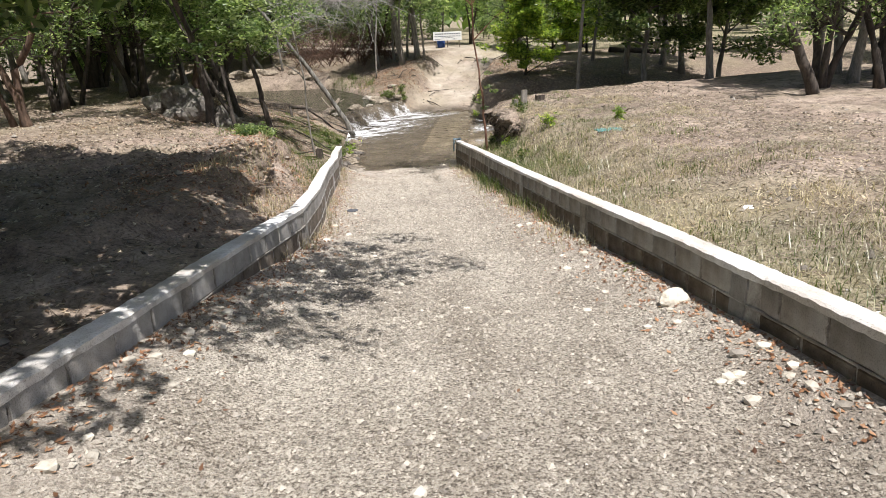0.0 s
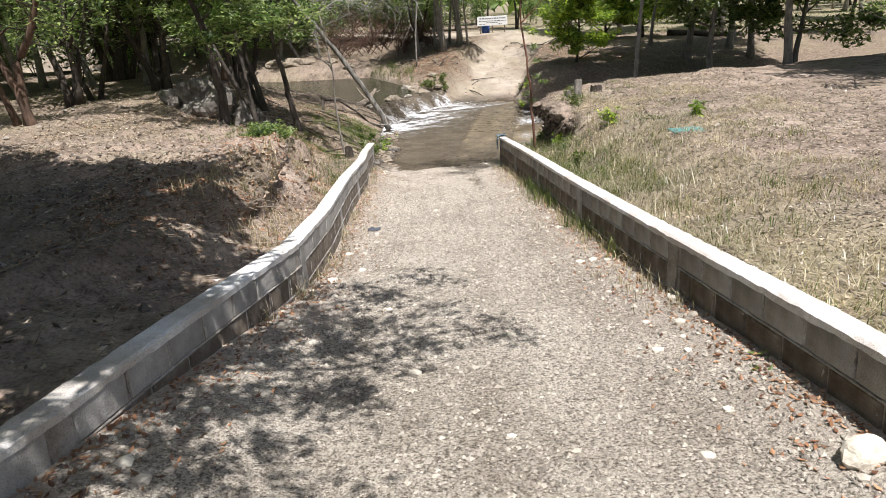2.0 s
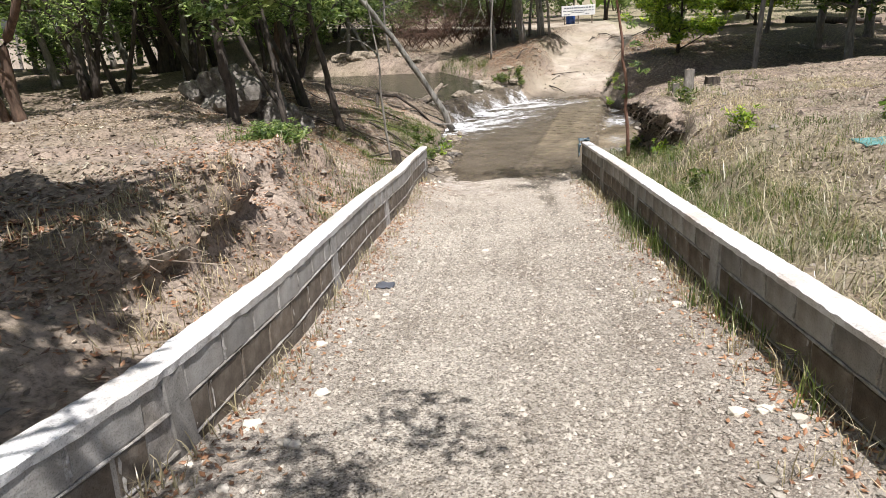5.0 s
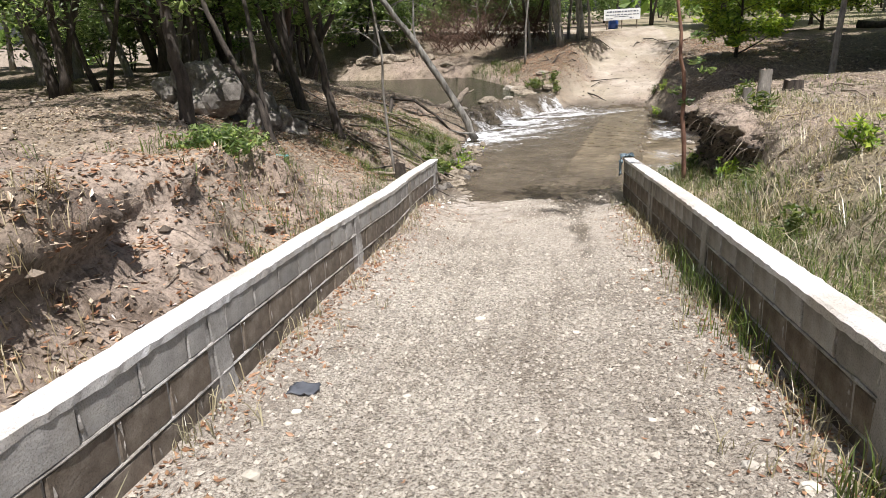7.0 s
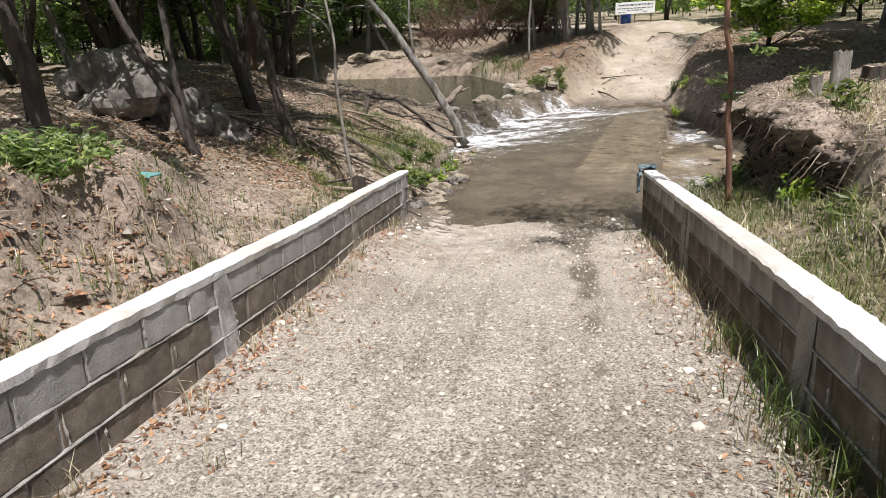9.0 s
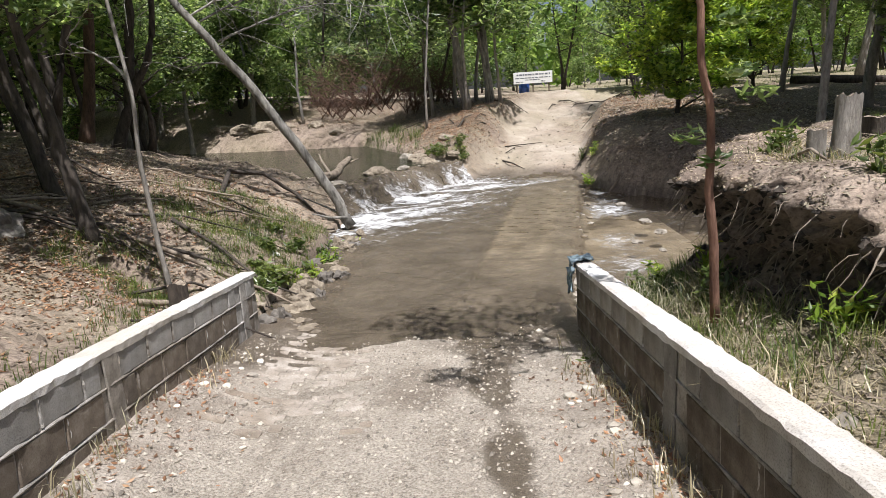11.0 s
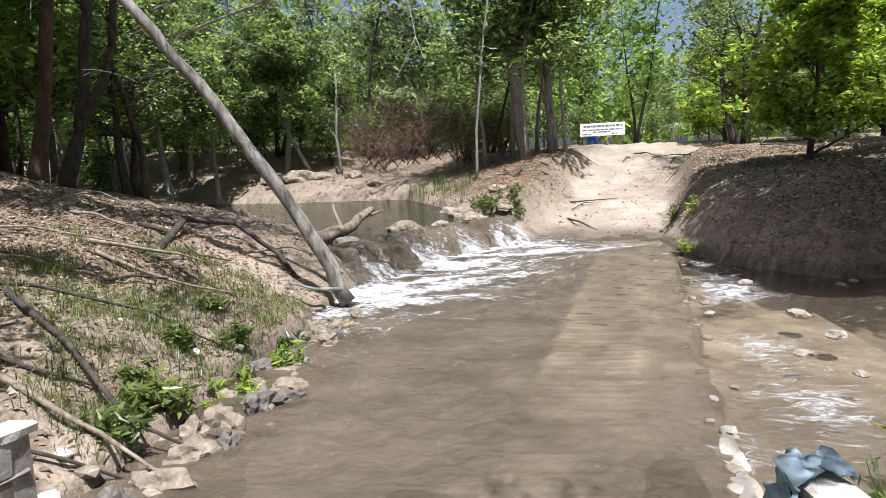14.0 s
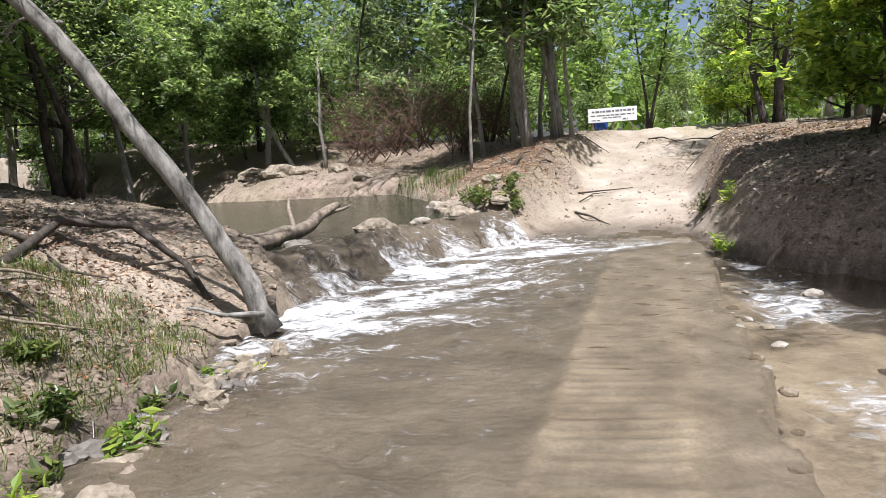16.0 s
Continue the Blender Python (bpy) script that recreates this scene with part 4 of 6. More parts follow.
def build_tree(name, seed, height, radius, bark_mat, leaf_mat, leaves, label, leaf=0.13, crown_from=0.35, stems=1, lean=(0, 0), width=0.32, bend=0.16, tuft=0.62, category="tree", spread_stems=0.25, twigs=3):
    rng = random.Random(seed)
    root = tagged(new(name), label, category)
    clusters, pieces = [], []
    for s in range(stems):
        ang = rng.uniform(0, 6.28)
        tilt = Vector((lean[0] + spread_stems * (stems > 1) * math.cos(ang), lean[1] + spread_stems * (stems > 1) * math.sin(ang), 1))
        hgt = height * rng.uniform(0.82, 1.0)
        base = Vector((math.cos(ang), math.sin(ang), 0)) * radius * (1.3 if stems > 1 else 0) + Vector((0, 0, -0.15))
        path = limb_path(rng, base, tilt, hgt * 0.9, 10, bend * 0.7, 0.05)
        radii = [radius * (1.35 if k == 0 else 1) * (1 - 0.085 * k) for k in range(11)]
        pieces.append(tube(path, radii, 8, 0.08, rng))
        for k in range(1 if crown_from < 0.05 else 3, 11):
            if k / 10 < crown_from * 0.8:
                continue
            for _ in range(2):
                a = rng.uniform(0, 6.28)
                out = Vector((math.cos(a), math.sin(a), rng.uniform(0.15, 0.8)))
                ln = height * width * rng.uniform(0.6, 1.1) * (1.15 - 0.06 * k)
                bp = limb_path(rng, path[k], out, ln, 5, bend * 1.6, 0.04)
                r0 = radii[k] * 0.5
                pieces.append(tube(bp, [max(0.006, r0 * (1 - 0.17 * q)) for q in range(6)], 5))
                for q in range(2, 6):
                    clusters.append((bp[q] + Vector((rng.uniform(-.2, .2), rng.uniform(-.2, .2), rng.uniform(-.1, .2))), tuft * rng.uniform(0.55, 1.2)))
                for _ in range(twigs):
                    a2 = rng.uniform(0, 6.28)
                    st = bp[rng.randrange(2, 6)]
                    tp = limb_path(rng, st, (math.cos(a2), math.sin(a2), rng.uniform(-0.2, 0.6)), ln * 0.5, 3, 0.35)
                    pieces.append(tube(tp, [max(0.004, r0 * 0.3), 0.006, 0.005, 0.003], 4))
                    clusters.append((tp[-1], tuft * rng.uniform(0.4, 0.9)))
    mesh_part("trunk", *join(pieces), bark_mat, root, "", True)
    if leaves:
        v, f = foliage(rng, clusters, leaves, leaf, 1.0)
        mesh_part("crown", v, f, leaf_mat, root)
    return root


def place(proto, x, y, scale=1.0, turn=0.0, sink=0.0, tilt=(0, 0), first=[]):
    """Stands a copy of a built tree on the ground; the first one asked for is the built tree itself."""
    m = pose(x, y, ground_z(x, y) - sink, tilt[0], tilt[1]) @ pose(0, 0, 0, 0, 0, turn) @ Matrix.Scale(scale, 4)
    if proto.name not in first:
        first.append(proto.name)
        proto.matrix_basis = m
        return proto
    keep = proto.scale.copy()
    proto.scale = (1, 1, 1)
    ob = copy_thing(proto, m)
    proto.scale = keep
    return ob


FOREST = [build_tree("forest_tree", 100 + k, 8.0 + 0.7 * k, 0.085, GREY_BARK if k % 2 else DARK_BARK, (FRESH_LEAF, DARK_LEAF, FRESH_LEAF, LEAF, LEAF)[k], 2400,
                     ("slim woodland tree with green leaves and dark trunk", "slim woodland tree with dull green leaves and grey trunk")[k % 2],
                     leaf=0.35, crown_from=(0.2, 0.3, 0.12, 0.4, 0.25)[k], width=0.24, tuft=0.95, stems=(1, 1, 2, 1, 2)[k], twigs=1) for k in range(5)]
RIPARIAN = [build_tree("stream_tree", 200 + k, 7.0, 0.12, DARK_BARK, LEAF, 5500, "dark many-stemmed streamside tree with sparse green leaves",
                       leaf=0.13, crown_from=0.34, stems=3, width=0.30, tuft=0.7, bend=0.24, twigs=1) for k in range(2)]
TALL = build_tree("tall_tree", 300, 9.5, 0.15, GREY_BARK, LEAF, 7000, "straight grey trunked tree with green crown", leaf=0.19, crown_from=0.40, width=0.3, tuft=0.9)
BUSHY = build_tree("bushy_green_tree", 310, 4.6, 0.07, DARK_BARK, BRIGHT_LEAF, 9500, "bushy small tree with bright yellow-green leaves", leaf=0.2, crown_from=0.02, width=0.36, tuft=0.42, bend=0.22)
SHADE = build_tree("shade_tree", 330, 8.5, 0.17, GREY_BARK, LEAF, 15000, "spreading roadside tree with patchy green crown", leaf=0.27, crown_from=0.62, width=0.50, tuft=0.75, bend=0.14)
SHRUB = build_tree("undergrowth_shrub", 320, 2.6, 0.03, DARK_BARK, LEAF, 1500, "leafy green undergrowth shrub", leaf=0.22, crown_from=0.05, stems=2, width=0.4, tuft=0.6, twigs=0, category="shrub")

rng = random.Random(11)
# woods beyond the far road
spots = []
for k in range(102):
    for _ in range(40):
        x, y = rng.uniform(-40, 48), 49.5 + 30 * rng.random() ** 1.6
        if all((x - a) ** 2 + (y - c) ** 2 > 4.2 for a, c in spots):
            spots.append((x, y))
            break
for x, y in spots:
    tagged(place(rng.choice(FOREST), x, y, rng.uniform(0.75, 1.25) * (0.62 if 7 < x < 17 else 1), rng.uniform(0, 360)), group="woods beyond the track")
for k in range(34):
    x = -38 + 84 * (k + rng.random()) / 34
    tagged(place(SHRUB, x, rng.uniform(49.5, 57), rng.uniform(0.7, 1.25), rng.uniform(0, 360)), group="undergrowth beyond the track")
# woods on the west side and along the far edge of the pool
west = [(-9.3, 20.5), (-10.7, 25.6), (-8.2, 27.5), (-14, 21), (-16, 28), (-12.5, 31.5), (-18, 18), (-20, 33), (-23, 25), (-27, 20), (-30, 30), (-25, 37),
        (-6.0, 43), (-9.5, 42.6), (-13.5, 43.6), (-18, 43), (-3.0, 42.2), (-0.4, 41.6), (-22, 44.5), (-15, 15.5), (-21, 14), (-28, 43), (-11.5, 17.5), (-16.5, 23.5)]
for x, y in west:
    tagged(place(rng.choice(FOREST + RIPARIAN), x, y, rng.uniform(0.75, 1.05), rng.uniform(0, 360)), group="woods west of the stream")
for x, y in ((-12, 29.5), (-15, 26), (-17, 31), (-9.8, 41.8), (-13.6, 41.6), (-6.8, 41.4), (-17.8, 41.8), (-20, 24), (-23, 30), (-26, 24), (-7.5, 43.5), (-11.5, 44), (-15.5, 44), (-4.5, 43.6), (-2, 43), (-20, 44), (-13, 27), (-18, 24.5), (-21, 29), (-14.5, 33.5), (-6, 45), (-9.5, 45.5), (-13.3, 46), (-17.5, 45.5), (-3.3, 45), (0.8, 44.5), (-0.6, 43.2), (-5.4, 42.4), (-8.8, 43), (-24, 45)):
    tagged(place(SHRUB, x, y, rng.uniform(0.7, 1.25), rng.uniform(0, 360)), group="undergrowth west of the stream")
# trees on the east side
east = [(13.35, 28.7), (10.2, 31.8), (16, 38), (20, 33), (25, 40), (30, 35), (18, 44), (12.5, 41), (24, 29), (33, 44), (38, 38), (28, 27), (11.0, 39.5), (21, 25), (14.5, 33), (9.3, 44.0), (13, 46.5), (22, 46), (28, 46.5)]
for k, (x, y) in enumerate(east):
    tagged(place(TALL if k % 2 == 0 else rng.choice(FOREST), x, y, rng.uniform(0.85, 1.1), rng.uniform(0, 360)), group="trees on the east bank")
for x, y, s, r in ((11.2, 16.0, 0.9, 10), (12.6, 15.6, 1.0, 200), (14.5, 18, 1.0, 90)):
    tagged(place(RIPARIAN[0], x, y, s, r), group="trees on the east bank")
# single trees near the path
for k, x, y, s, r in ((1, -7.9, 21.8, 1.0, 20), (0, -9.0, 18.9, 0.9, 100)):
    tagged(place(RIPARIAN[k], x, y, s, r), group="streamside trees")
EAST_TREE = build_tree("tall_tree", 340, 12.0, 0.095, GREY_BARK, LEAF, 30000, "tall grey straight tree beside the bank, its crown high up", leaf=0.22, crown_from=0.70, width=0.33, tuft=0.85, bend=0.04)
place(EAST_TREE, 7.1, 23.75, 1.0, 0)
place(BUSHY, 6.2, 28.6, 0.9, 0, 0.1)
tagged(place(RIPARIAN[0], 7.3, 35.9, 0.95, 180), group="streamside trees")
for x, y, s in ((1.05, 36.6, 0.9), (1.8, 37.6, 1.0), (2.3, 37.2, 0.8), (-0.3, 37.4, 0.85), (0.6, 38.2, 0.9), (1.4, 39.0, 0.9)):
    tagged(place(FOREST[3], x, y, s, rng.uniform(0, 360)), group="trees beside the far ramp")
for x, y in ((9.5, 37.0), (11.2, 36.0), (8.6, 42.0)):
    tagged(place(BUSHY, x, y, rng.uniform(1.0, 1.3), rng.uniform(0, 360)), group="bushy trees east of the ramp")
# trees that shade the far mound
tagged(place(SHADE, 10.2, 25.4, 0.95, 60), group="shade trees")
for x, y, r in ((10.6, 28.4, 300), (11.6, 22.6, 150), (13.5, 26.0, 10), (15.5, 22.5, 250), (13.0, 30.0, 80), (12.8, 17.0, 40), (14.2, 19.6, 130), (16.5, 17.0, 280)):
    tagged(place(SHADE, x, y, 0.85, r), group="shade trees")
# shade trees beside the upper road
for x, y, s, r, tx, ty in ((-3.4, 4.4, 0.72, 20, -16, 10), (-3.6, 2.6, 0.70, 200, -12, 9), (-3.6, 0.8, 0.70, 300, -6, 9), (-5.2, 5.2, 0.8, 100, -12, 6), (-3.9, 5.8, 0.68, 260, -18, 11), (-6.8, 6.0, 0.9, 100, 0, 8), (-7.2, 8.2, 0.85, 200, 0, 6), (-6.0, 2.8, 0.9, 240, 0, 6), (-9.5, 5.0, 1.0, 300, 0, 0)):
    tagged(place(SHADE, x, y, s, r, 0, (tx, ty)), group="shade trees")
for x, y, r in ((-8.3, 40.2, 0), (-12.6, 40.6, 90), (-16.5, 41.5, 30), (-9, 23.4, 40), (-13, 24.5, 120), (-11, 28.4, 300), (-16, 31, 200), (-19, 26, 10), (-14, 35, 80), (-10.2, 34.9, 160), (-13.5, 19.5, 270), (-10.5, 38.6, 110), (-14.5, 38.8, 220), (-19, 38, 45), (-16, 22, 140), (-18, 29, 330), (-22, 32, 60), (-12.4, 22.4, 190), (-22, 21, 75), (-17, 34.5, 15), (-9.2, 31.4, 250), (-25, 27, 130)):
    tagged(place(SHADE, x, y, 0.75, r), group="shade trees")
# trees that shade the west bank
for k, (x, y) in enumerate(((-7.9, 29.6), (-10.3, 28.6))):
    tagged(place(RIPARIAN[k % 2], x, y, 0.9, 77 * k), group="streamside trees")


# far woods that close the view
r = np.random.RandomState(5)
m = 24000
cx = r.uniform(-130, 150, m)
cy = np.where(np.abs(cx - 4) < 60, r.uniform(84, 112, m), r.uniform(40, 112, m))
cz = r.gamma(3.0, 3.0, m).clip(0, 22) * (1 - 0.6 * np.exp(-((cx - 22) / 12) ** 2)) + 0.8 * np.sin(cx * 0.35)
c = np.stack([cx, cy, cz - 0.6], 1)
d = r.normal(0, 1, (m, 3))
d /= np.linalg.norm(d, axis=1, keepdims=True)
w = np.cross(d, r.normal(0, 1, (m, 3)))
w /= np.linalg.norm(w, axis=1, keepdims=True)
v, f = sheets(c, d * r.uniform(0.5, 1.0, (m, 1)), w * r.uniform(0.3, 0.6, (m, 1)))
thing("far_woods", v, f, FRESH_LEAF, "distant green woodland closing the view", "woods", "", "stuff")


# ---- the leaning tree over the stream ----
def limb_thing(name, specs, mat, label, category="tree", crown=None, group=""):
    """A tree or branch from explicit limbs: each a list of points and its first and last radius."""
    root = tagged(new(name), label, category, group)
    rg = random.Random(len(specs) * 7 + 1)
    for part_name, limbs, *own in specs:
        pieces = []
        for pts, r0, r1 in limbs:
            fine = []
            for a, b_ in zip(pts, pts[1:]):
                for u in (0, 0.34, 0.67):
                    p = Vector(a).lerp(Vector(b_), u)
                    fine.append(p + Vector((rg.uniform(-1, 1), rg.uniform(-1, 1), rg.uniform(-1, 1))) * r0 * (0.22 if fine else 0))
            fine.append(Vector(pts[-1]))
            k = len(fine) - 1
            pieces.append(tube(fine, [r0 + (r1 - r0) * q / k for q in range(k + 1)], 9 if r0 > 0.05 else 5, 0.07, rg))
        mesh_part(part_name, *join(pieces), own[0] if own else mat, root, "", True)
    if crown:
        mesh_part("crown", *crown[0], crown[1], root)
    return root


def twig_spray(rg, start, direction, length, count, sag=-0.05):
    """A branch with forking twigs."""
    limbs = []
    main = limb_path(rg, start, direction, length, 7, 0.22, sag)
    limbs.append((main, 0.022, 0.006))
    for _ in range(count):
        s = main[rg.randrange(1, 8)]
        d = Vector(direction) * 0.6 + Vector((rg.uniform(-1, 1), rg.uniform(-1, 1), rg.uniform(-0.7, 0.8)))
        tw = limb_path(rg, s, d, length * rg.uniform(0.2, 0.5), 4, 0.3, sag)
        limbs.append((tw, 0.009, 0.003))
        for _ in range(2):
            limbs.append((limb_path(rg, tw[rg.randrange(1, 5)], (rg.uniform(-1, 1), rg.uniform(-1, 1), rg.uniform(-0.8, 0.6)), length * 0.16, 2, 0.3), 0.005, 0.002))
    return limbs


rg = random.Random(41)
stem = [(-1.30, 23.72, -2.55), (-1.60, 23.7, -1.87), (-1.93, 23.65, -1.29), (-2.50, 23.45, -0.27), (-2.98, 23.25, 0.47), (-3.34, 23.05, 1.02), (-4.1, 22.95, 2.05), (-4.8, 23.0, 3.3), (-5.2, 23.1, 4.6)]
sprays = []
for st, dr, ln, cnt in (((-3.3, 23.7, 0.85), (1, 0.35, 0.55), 2.6, 16), ((-3.55, 23.7, 1.2), (1, 0.5, 0.65), 3.4, 22), ((-4.0, 23.7, 1.8), (1, 0.2, 0.5), 3.8, 24), ((-4.6, 23.8, 2.7), (1, 0.6, 0.25), 4.2, 24),
                        ((-3.0, 23.7, 0.4), (-1, 0.3, 0.25), 1.6, 6), ((-4.3, 23.75, 2.2), (1, -0.1, 0.1), 3.6, 22), ((-5.0, 23.9, 3.4), (1, 0.3, 0.0), 3.8, 20)):
    sprays.append(("branch", twig_spray(rg, st, dr, ln, cnt)))
for st, dr, ln, cnt in (((-3.7, 23.05, 1.5), (1, 0.5, 0.42), 4.6, 30), ((-4.2, 22.95, 2.2), (1, 0.35, 0.25), 5.0, 34), ((-4.6, 23.0, 2.9), (1, 0.7, 0.05), 5.2, 34), ((-3.5, 23.1, 1.2), (1, 0.1, 0.5), 3.6, 26), ((-4.4, 23.0, 2.6), (0.9, -0.1, 0.2), 4.4, 30), ((-4.0, 23.0, 1.9), (0.7, 0.9, 0.3), 4.0, 28)):
    sprays.append(("branch", twig_spray(rg, st, dr, ln, cnt, -0.03), TWIG_GREY))
limb_thing("leaning_tree", [("trunk", [(stem, 0.10, 0.045)])] + sprays +
           [("root", [([(-1.35, 23.65, -2.36), (-1.6, 23.4, -2.3), (-1.9, 23.3, -2.2)], 0.03, 0.012)]), ("root", [([(-1.4, 23.7, -2.36), (-1.75, 23.9, -2.2), (-2.2, 24.0, -2.0)], 0.03, 0.012)])],
           PALE_BARK, "leaning grey mottled tree with bare drooping twigs")

def bank_tree(stems, label, seed, mat=DARK_BARK, leaves=6000, leaf=0.15, reach=3.6, low=0.35, name="streamside_tree"):
    """A tree from the lines of its stems, which it carries on upwards into limbs and a crown."""
    rs_ = random.Random(seed)
    x0, y0, _ = stems[0][0][0]
    base = Vector((x0, y0, ground_z(x0, y0)))
    root = tagged(new(name), label, "tree", "streamside trees")
    root.location = base
    trunk_bits, clusters = [], []
    for pts, r0 in stems:
        pts = [Vector(q) - base for q in pts]
        if abs(pts[0].z) < 0.6:
            pts[0].z = -0.12
        line = []
        for a, b_ in zip(pts, pts[1:]):
            line += [a.lerp(b_, u) + Vector((rs_.uniform(-1, 1), rs_.uniform(-1, 1), 0)) * r0 * (0.25 if line else 0) for u in (0, 0.33, 0.67)]
        rise = pts[-1] - pts[-2]
        up = limb_path(rs_, pts[-1], (rise.x, rise.y + rs_.uniform(-0.3, 0.3), max(rise.z, 0.5)), reach, 8, 0.16, 0.05)
        line += up
        n_ = len(line)
        radii = [r0 * (1.35 if k == 0 else 1.12 if k == 1 else 1) * (1 - 0.72 * k / n_) for k in range(n_)]
        trunk_bits.append(tube(line, radii, 9, 0.09, rs_))
        for k in range(int(n_ * low), n_):
            a = rs_.uniform(0, 6.28)
            ln = rs_.uniform(0.9, 2.2)
            bp = limb_path(rs_, line[k], (math.cos(a), math.sin(a), rs_.uniform(0.1, 0.9)), ln, 6, 0.28, 0.0)
            rb = max(0.012, radii[k] * 0.45)
            trunk_bits.append(tube(bp, [max(0.004, rb * (1 - 0.15 * q)) for q in range(7)], 5))
            clusters += [(bp[q], rs_.uniform(0.25, 0.6)) for q in range(3, 7)]
            for _ in range(3):
                tw = limb_path(rs_, bp[rs_.randrange(2, 7)], (rs_.uniform(-1, 1), rs_.uniform(-1, 1), rs_.uniform(-0.5, 0.5)), ln * 0.45, 3, 0.35)
                trunk_bits.append(tube(tw, [0.008, 0.006, 0.004, 0.002], 4))
                clusters.append((tw[-1], rs_.uniform(0.2, 0.45)))
    mesh_part("trunk", *join(trunk_bits), mat, root, "", True)
    mesh_part("crown", *foliage(rs_, clusters, leaves, leaf, 1.0), LEAF, root)
    return root


bank_tree([([(-4.0, 14.9, -0.7), (-3.96, 14.9, -0.17), (-4.0, 14.9, 0.37), (-4.03, 14.9, 0.9)], 0.10)], "dark rough trunk of a streamside tree beside a green shrub", 501, low=0.5)
bank_tree([([(-3.84, 17.2, -1.1), (-4.07, 17.2, -0.65), (-4.42, 17.2, 0.09), (-4.7, 17.2, 0.8)], 0.065), ([(-3.95, 17.3, -1.1), (-4.1, 17.4, -0.4), (-4.2, 17.6, 0.5), (-4.3, 17.7, 1.2)], 0.05)],
          "dark leaning two-stemmed tree beside the boulders", 502, low=0.55)
bank_tree([([(-3.4, 19.2, -1.6), (-3.55, 19.2, -0.83), (-3.62, 19.2, -0.2), (-3.75, 19.2, 0.4), (-3.8, 19.2, 0.9)], 0.085)], "dark leaning trunk on the stream bank", 503, low=0.5)
bank_tree([([(-4.5, 20.4, -1.3), (-4.7, 20.4, -0.5), (-4.85, 20.4, 0.3), (-4.95, 20.4, 1.0)], 0.09), ([(-4.7, 20.6, -1.2), (-5.0, 20.7, -0.3), (-5.4, 20.8, 0.6), (-5.6, 20.9, 1.2)], 0.06)],
          "dark twin-stemmed tree on the stream bank", 504, low=0.5)
bank_tree([([(-8.25, 15.6, -0.6), (-8.33, 15.6, 0.0), (-8.5, 15.6, 0.6), (-8.8, 15.6, 1.4)], 0.10), ([(-8.4, 15.7, -0.5), (-8.3, 15.7, 0.7), (-7.82, 15.6, 1.25), (-7.5, 15.6, 1.9)], 0.09), ([(-8.6, 15.7, -0.5), (-8.9, 15.8, 0.5), (-9.0, 15.8, 1.3)], 0.07)],
          "brown gnarled three-stemmed tree on bare earth", 505, BROWN_BARK, low=0.45)
bank_tree([([(-10.85, 25.5, -0.6), (-10.6, 25.5, 0.9), (-10.36, 25.5, 2.1)], 0.19), ([(-11.1, 25.6, -0.5), (-11.44, 25.5, 1.04), (-11.4, 25.5, 2.15)], 0.13), ([(-10.6, 25.7, -0.5), (-9.9, 25.7, 1.0), (-9.6, 25.7, 2.1)], 0.11)],
          "broad black many-stemmed tree in shade", 506, leaves=8000, low=0.4)
bank_tree([([(-5.7, 22.5, -1.0), (-5.67, 22.5, -0.1), (-5.66, 22.5, 0.7), (-5.63, 22.5, 1.86)], 0.10), ([(-5.66, 22.5, -0.2), (-5.3, 22.5, 0.85), (-4.95, 22.5, 1.83)], 0.07), ([(-5.8, 22.5, -0.4), (-6.2, 22.6, 0.6), (-6.4, 22.7, 1.7)], 0.06)],
          "dark forked tree on the west bank", 507, leaves=8000, low=0.5)
bank_tree([([(-6.34, 25.3, -0.9), (-5.96, 25.3, -0.24), (-5.78, 25.3, 0.41), (-5.63, 25.3, 1.32), (-5.46, 25.3, 2.2)], 0.12), ([(-5.82, 25.3, 0.1), (-5.32, 25.3, 0.76), (-5.13, 25.3, 1.47), (-5.04, 25.3, 2.18)], 0.075)],
          "dark forked trunk leaning beside the stream", 508, leaves=8000, low=0.6)
bank_tree([([(-7.36, 26.0, -0.9), (-7.09, 26.0, 0.12), (-6.82, 26.0, 1.39), (-6.61, 26.0, 2.43)], 0.14)], "thick brown trunk on the west bank", 509, BROWN_BARK, leaves=7000, low=0.65)

# the tree whose low limbs reach over the upper road
tips = [(-0.08, 7.8), (0.2, 7.5), (-0.3, 7.0), (0.2, 6.6), (0.65, 5.93), (0.4, 6.15), (-0.4, 6.5), (-0.55, 6.2), (-0.05, 6.25), (-0.1, 5.6), (-0.55, 5.2), (-0.35, 4.9), (-0.62, 4.2), (-0.37, 4.0), (-1.15, 3.7), (-1.05, 4.9),
        (-1.06, 4.2), (-0.9, 5.3), (-0.9, 6.2), (-0.6, 7.1), (-1.0, 5.7)]
tall = 4.4
root = tagged(new("overhanging_tree"), "roadside tree with limbs reaching over the gravel road", "tree")
foot = Vector((-3.6, 3.2, ground_z(-3.6, 3.2)))
root.location = foot
fork = Vector((0.35, 0.1, 2.9))
ro = random.Random(61)
bits = [tube([Vector((0, 0, -0.15)), Vector((0.05, 0.0, 0.6)), Vector((0.15, 0.03, 1.6)), fork], [0.19, 0.15, 0.13, 0.11], 10, 0.06, ro)]
crowns = []
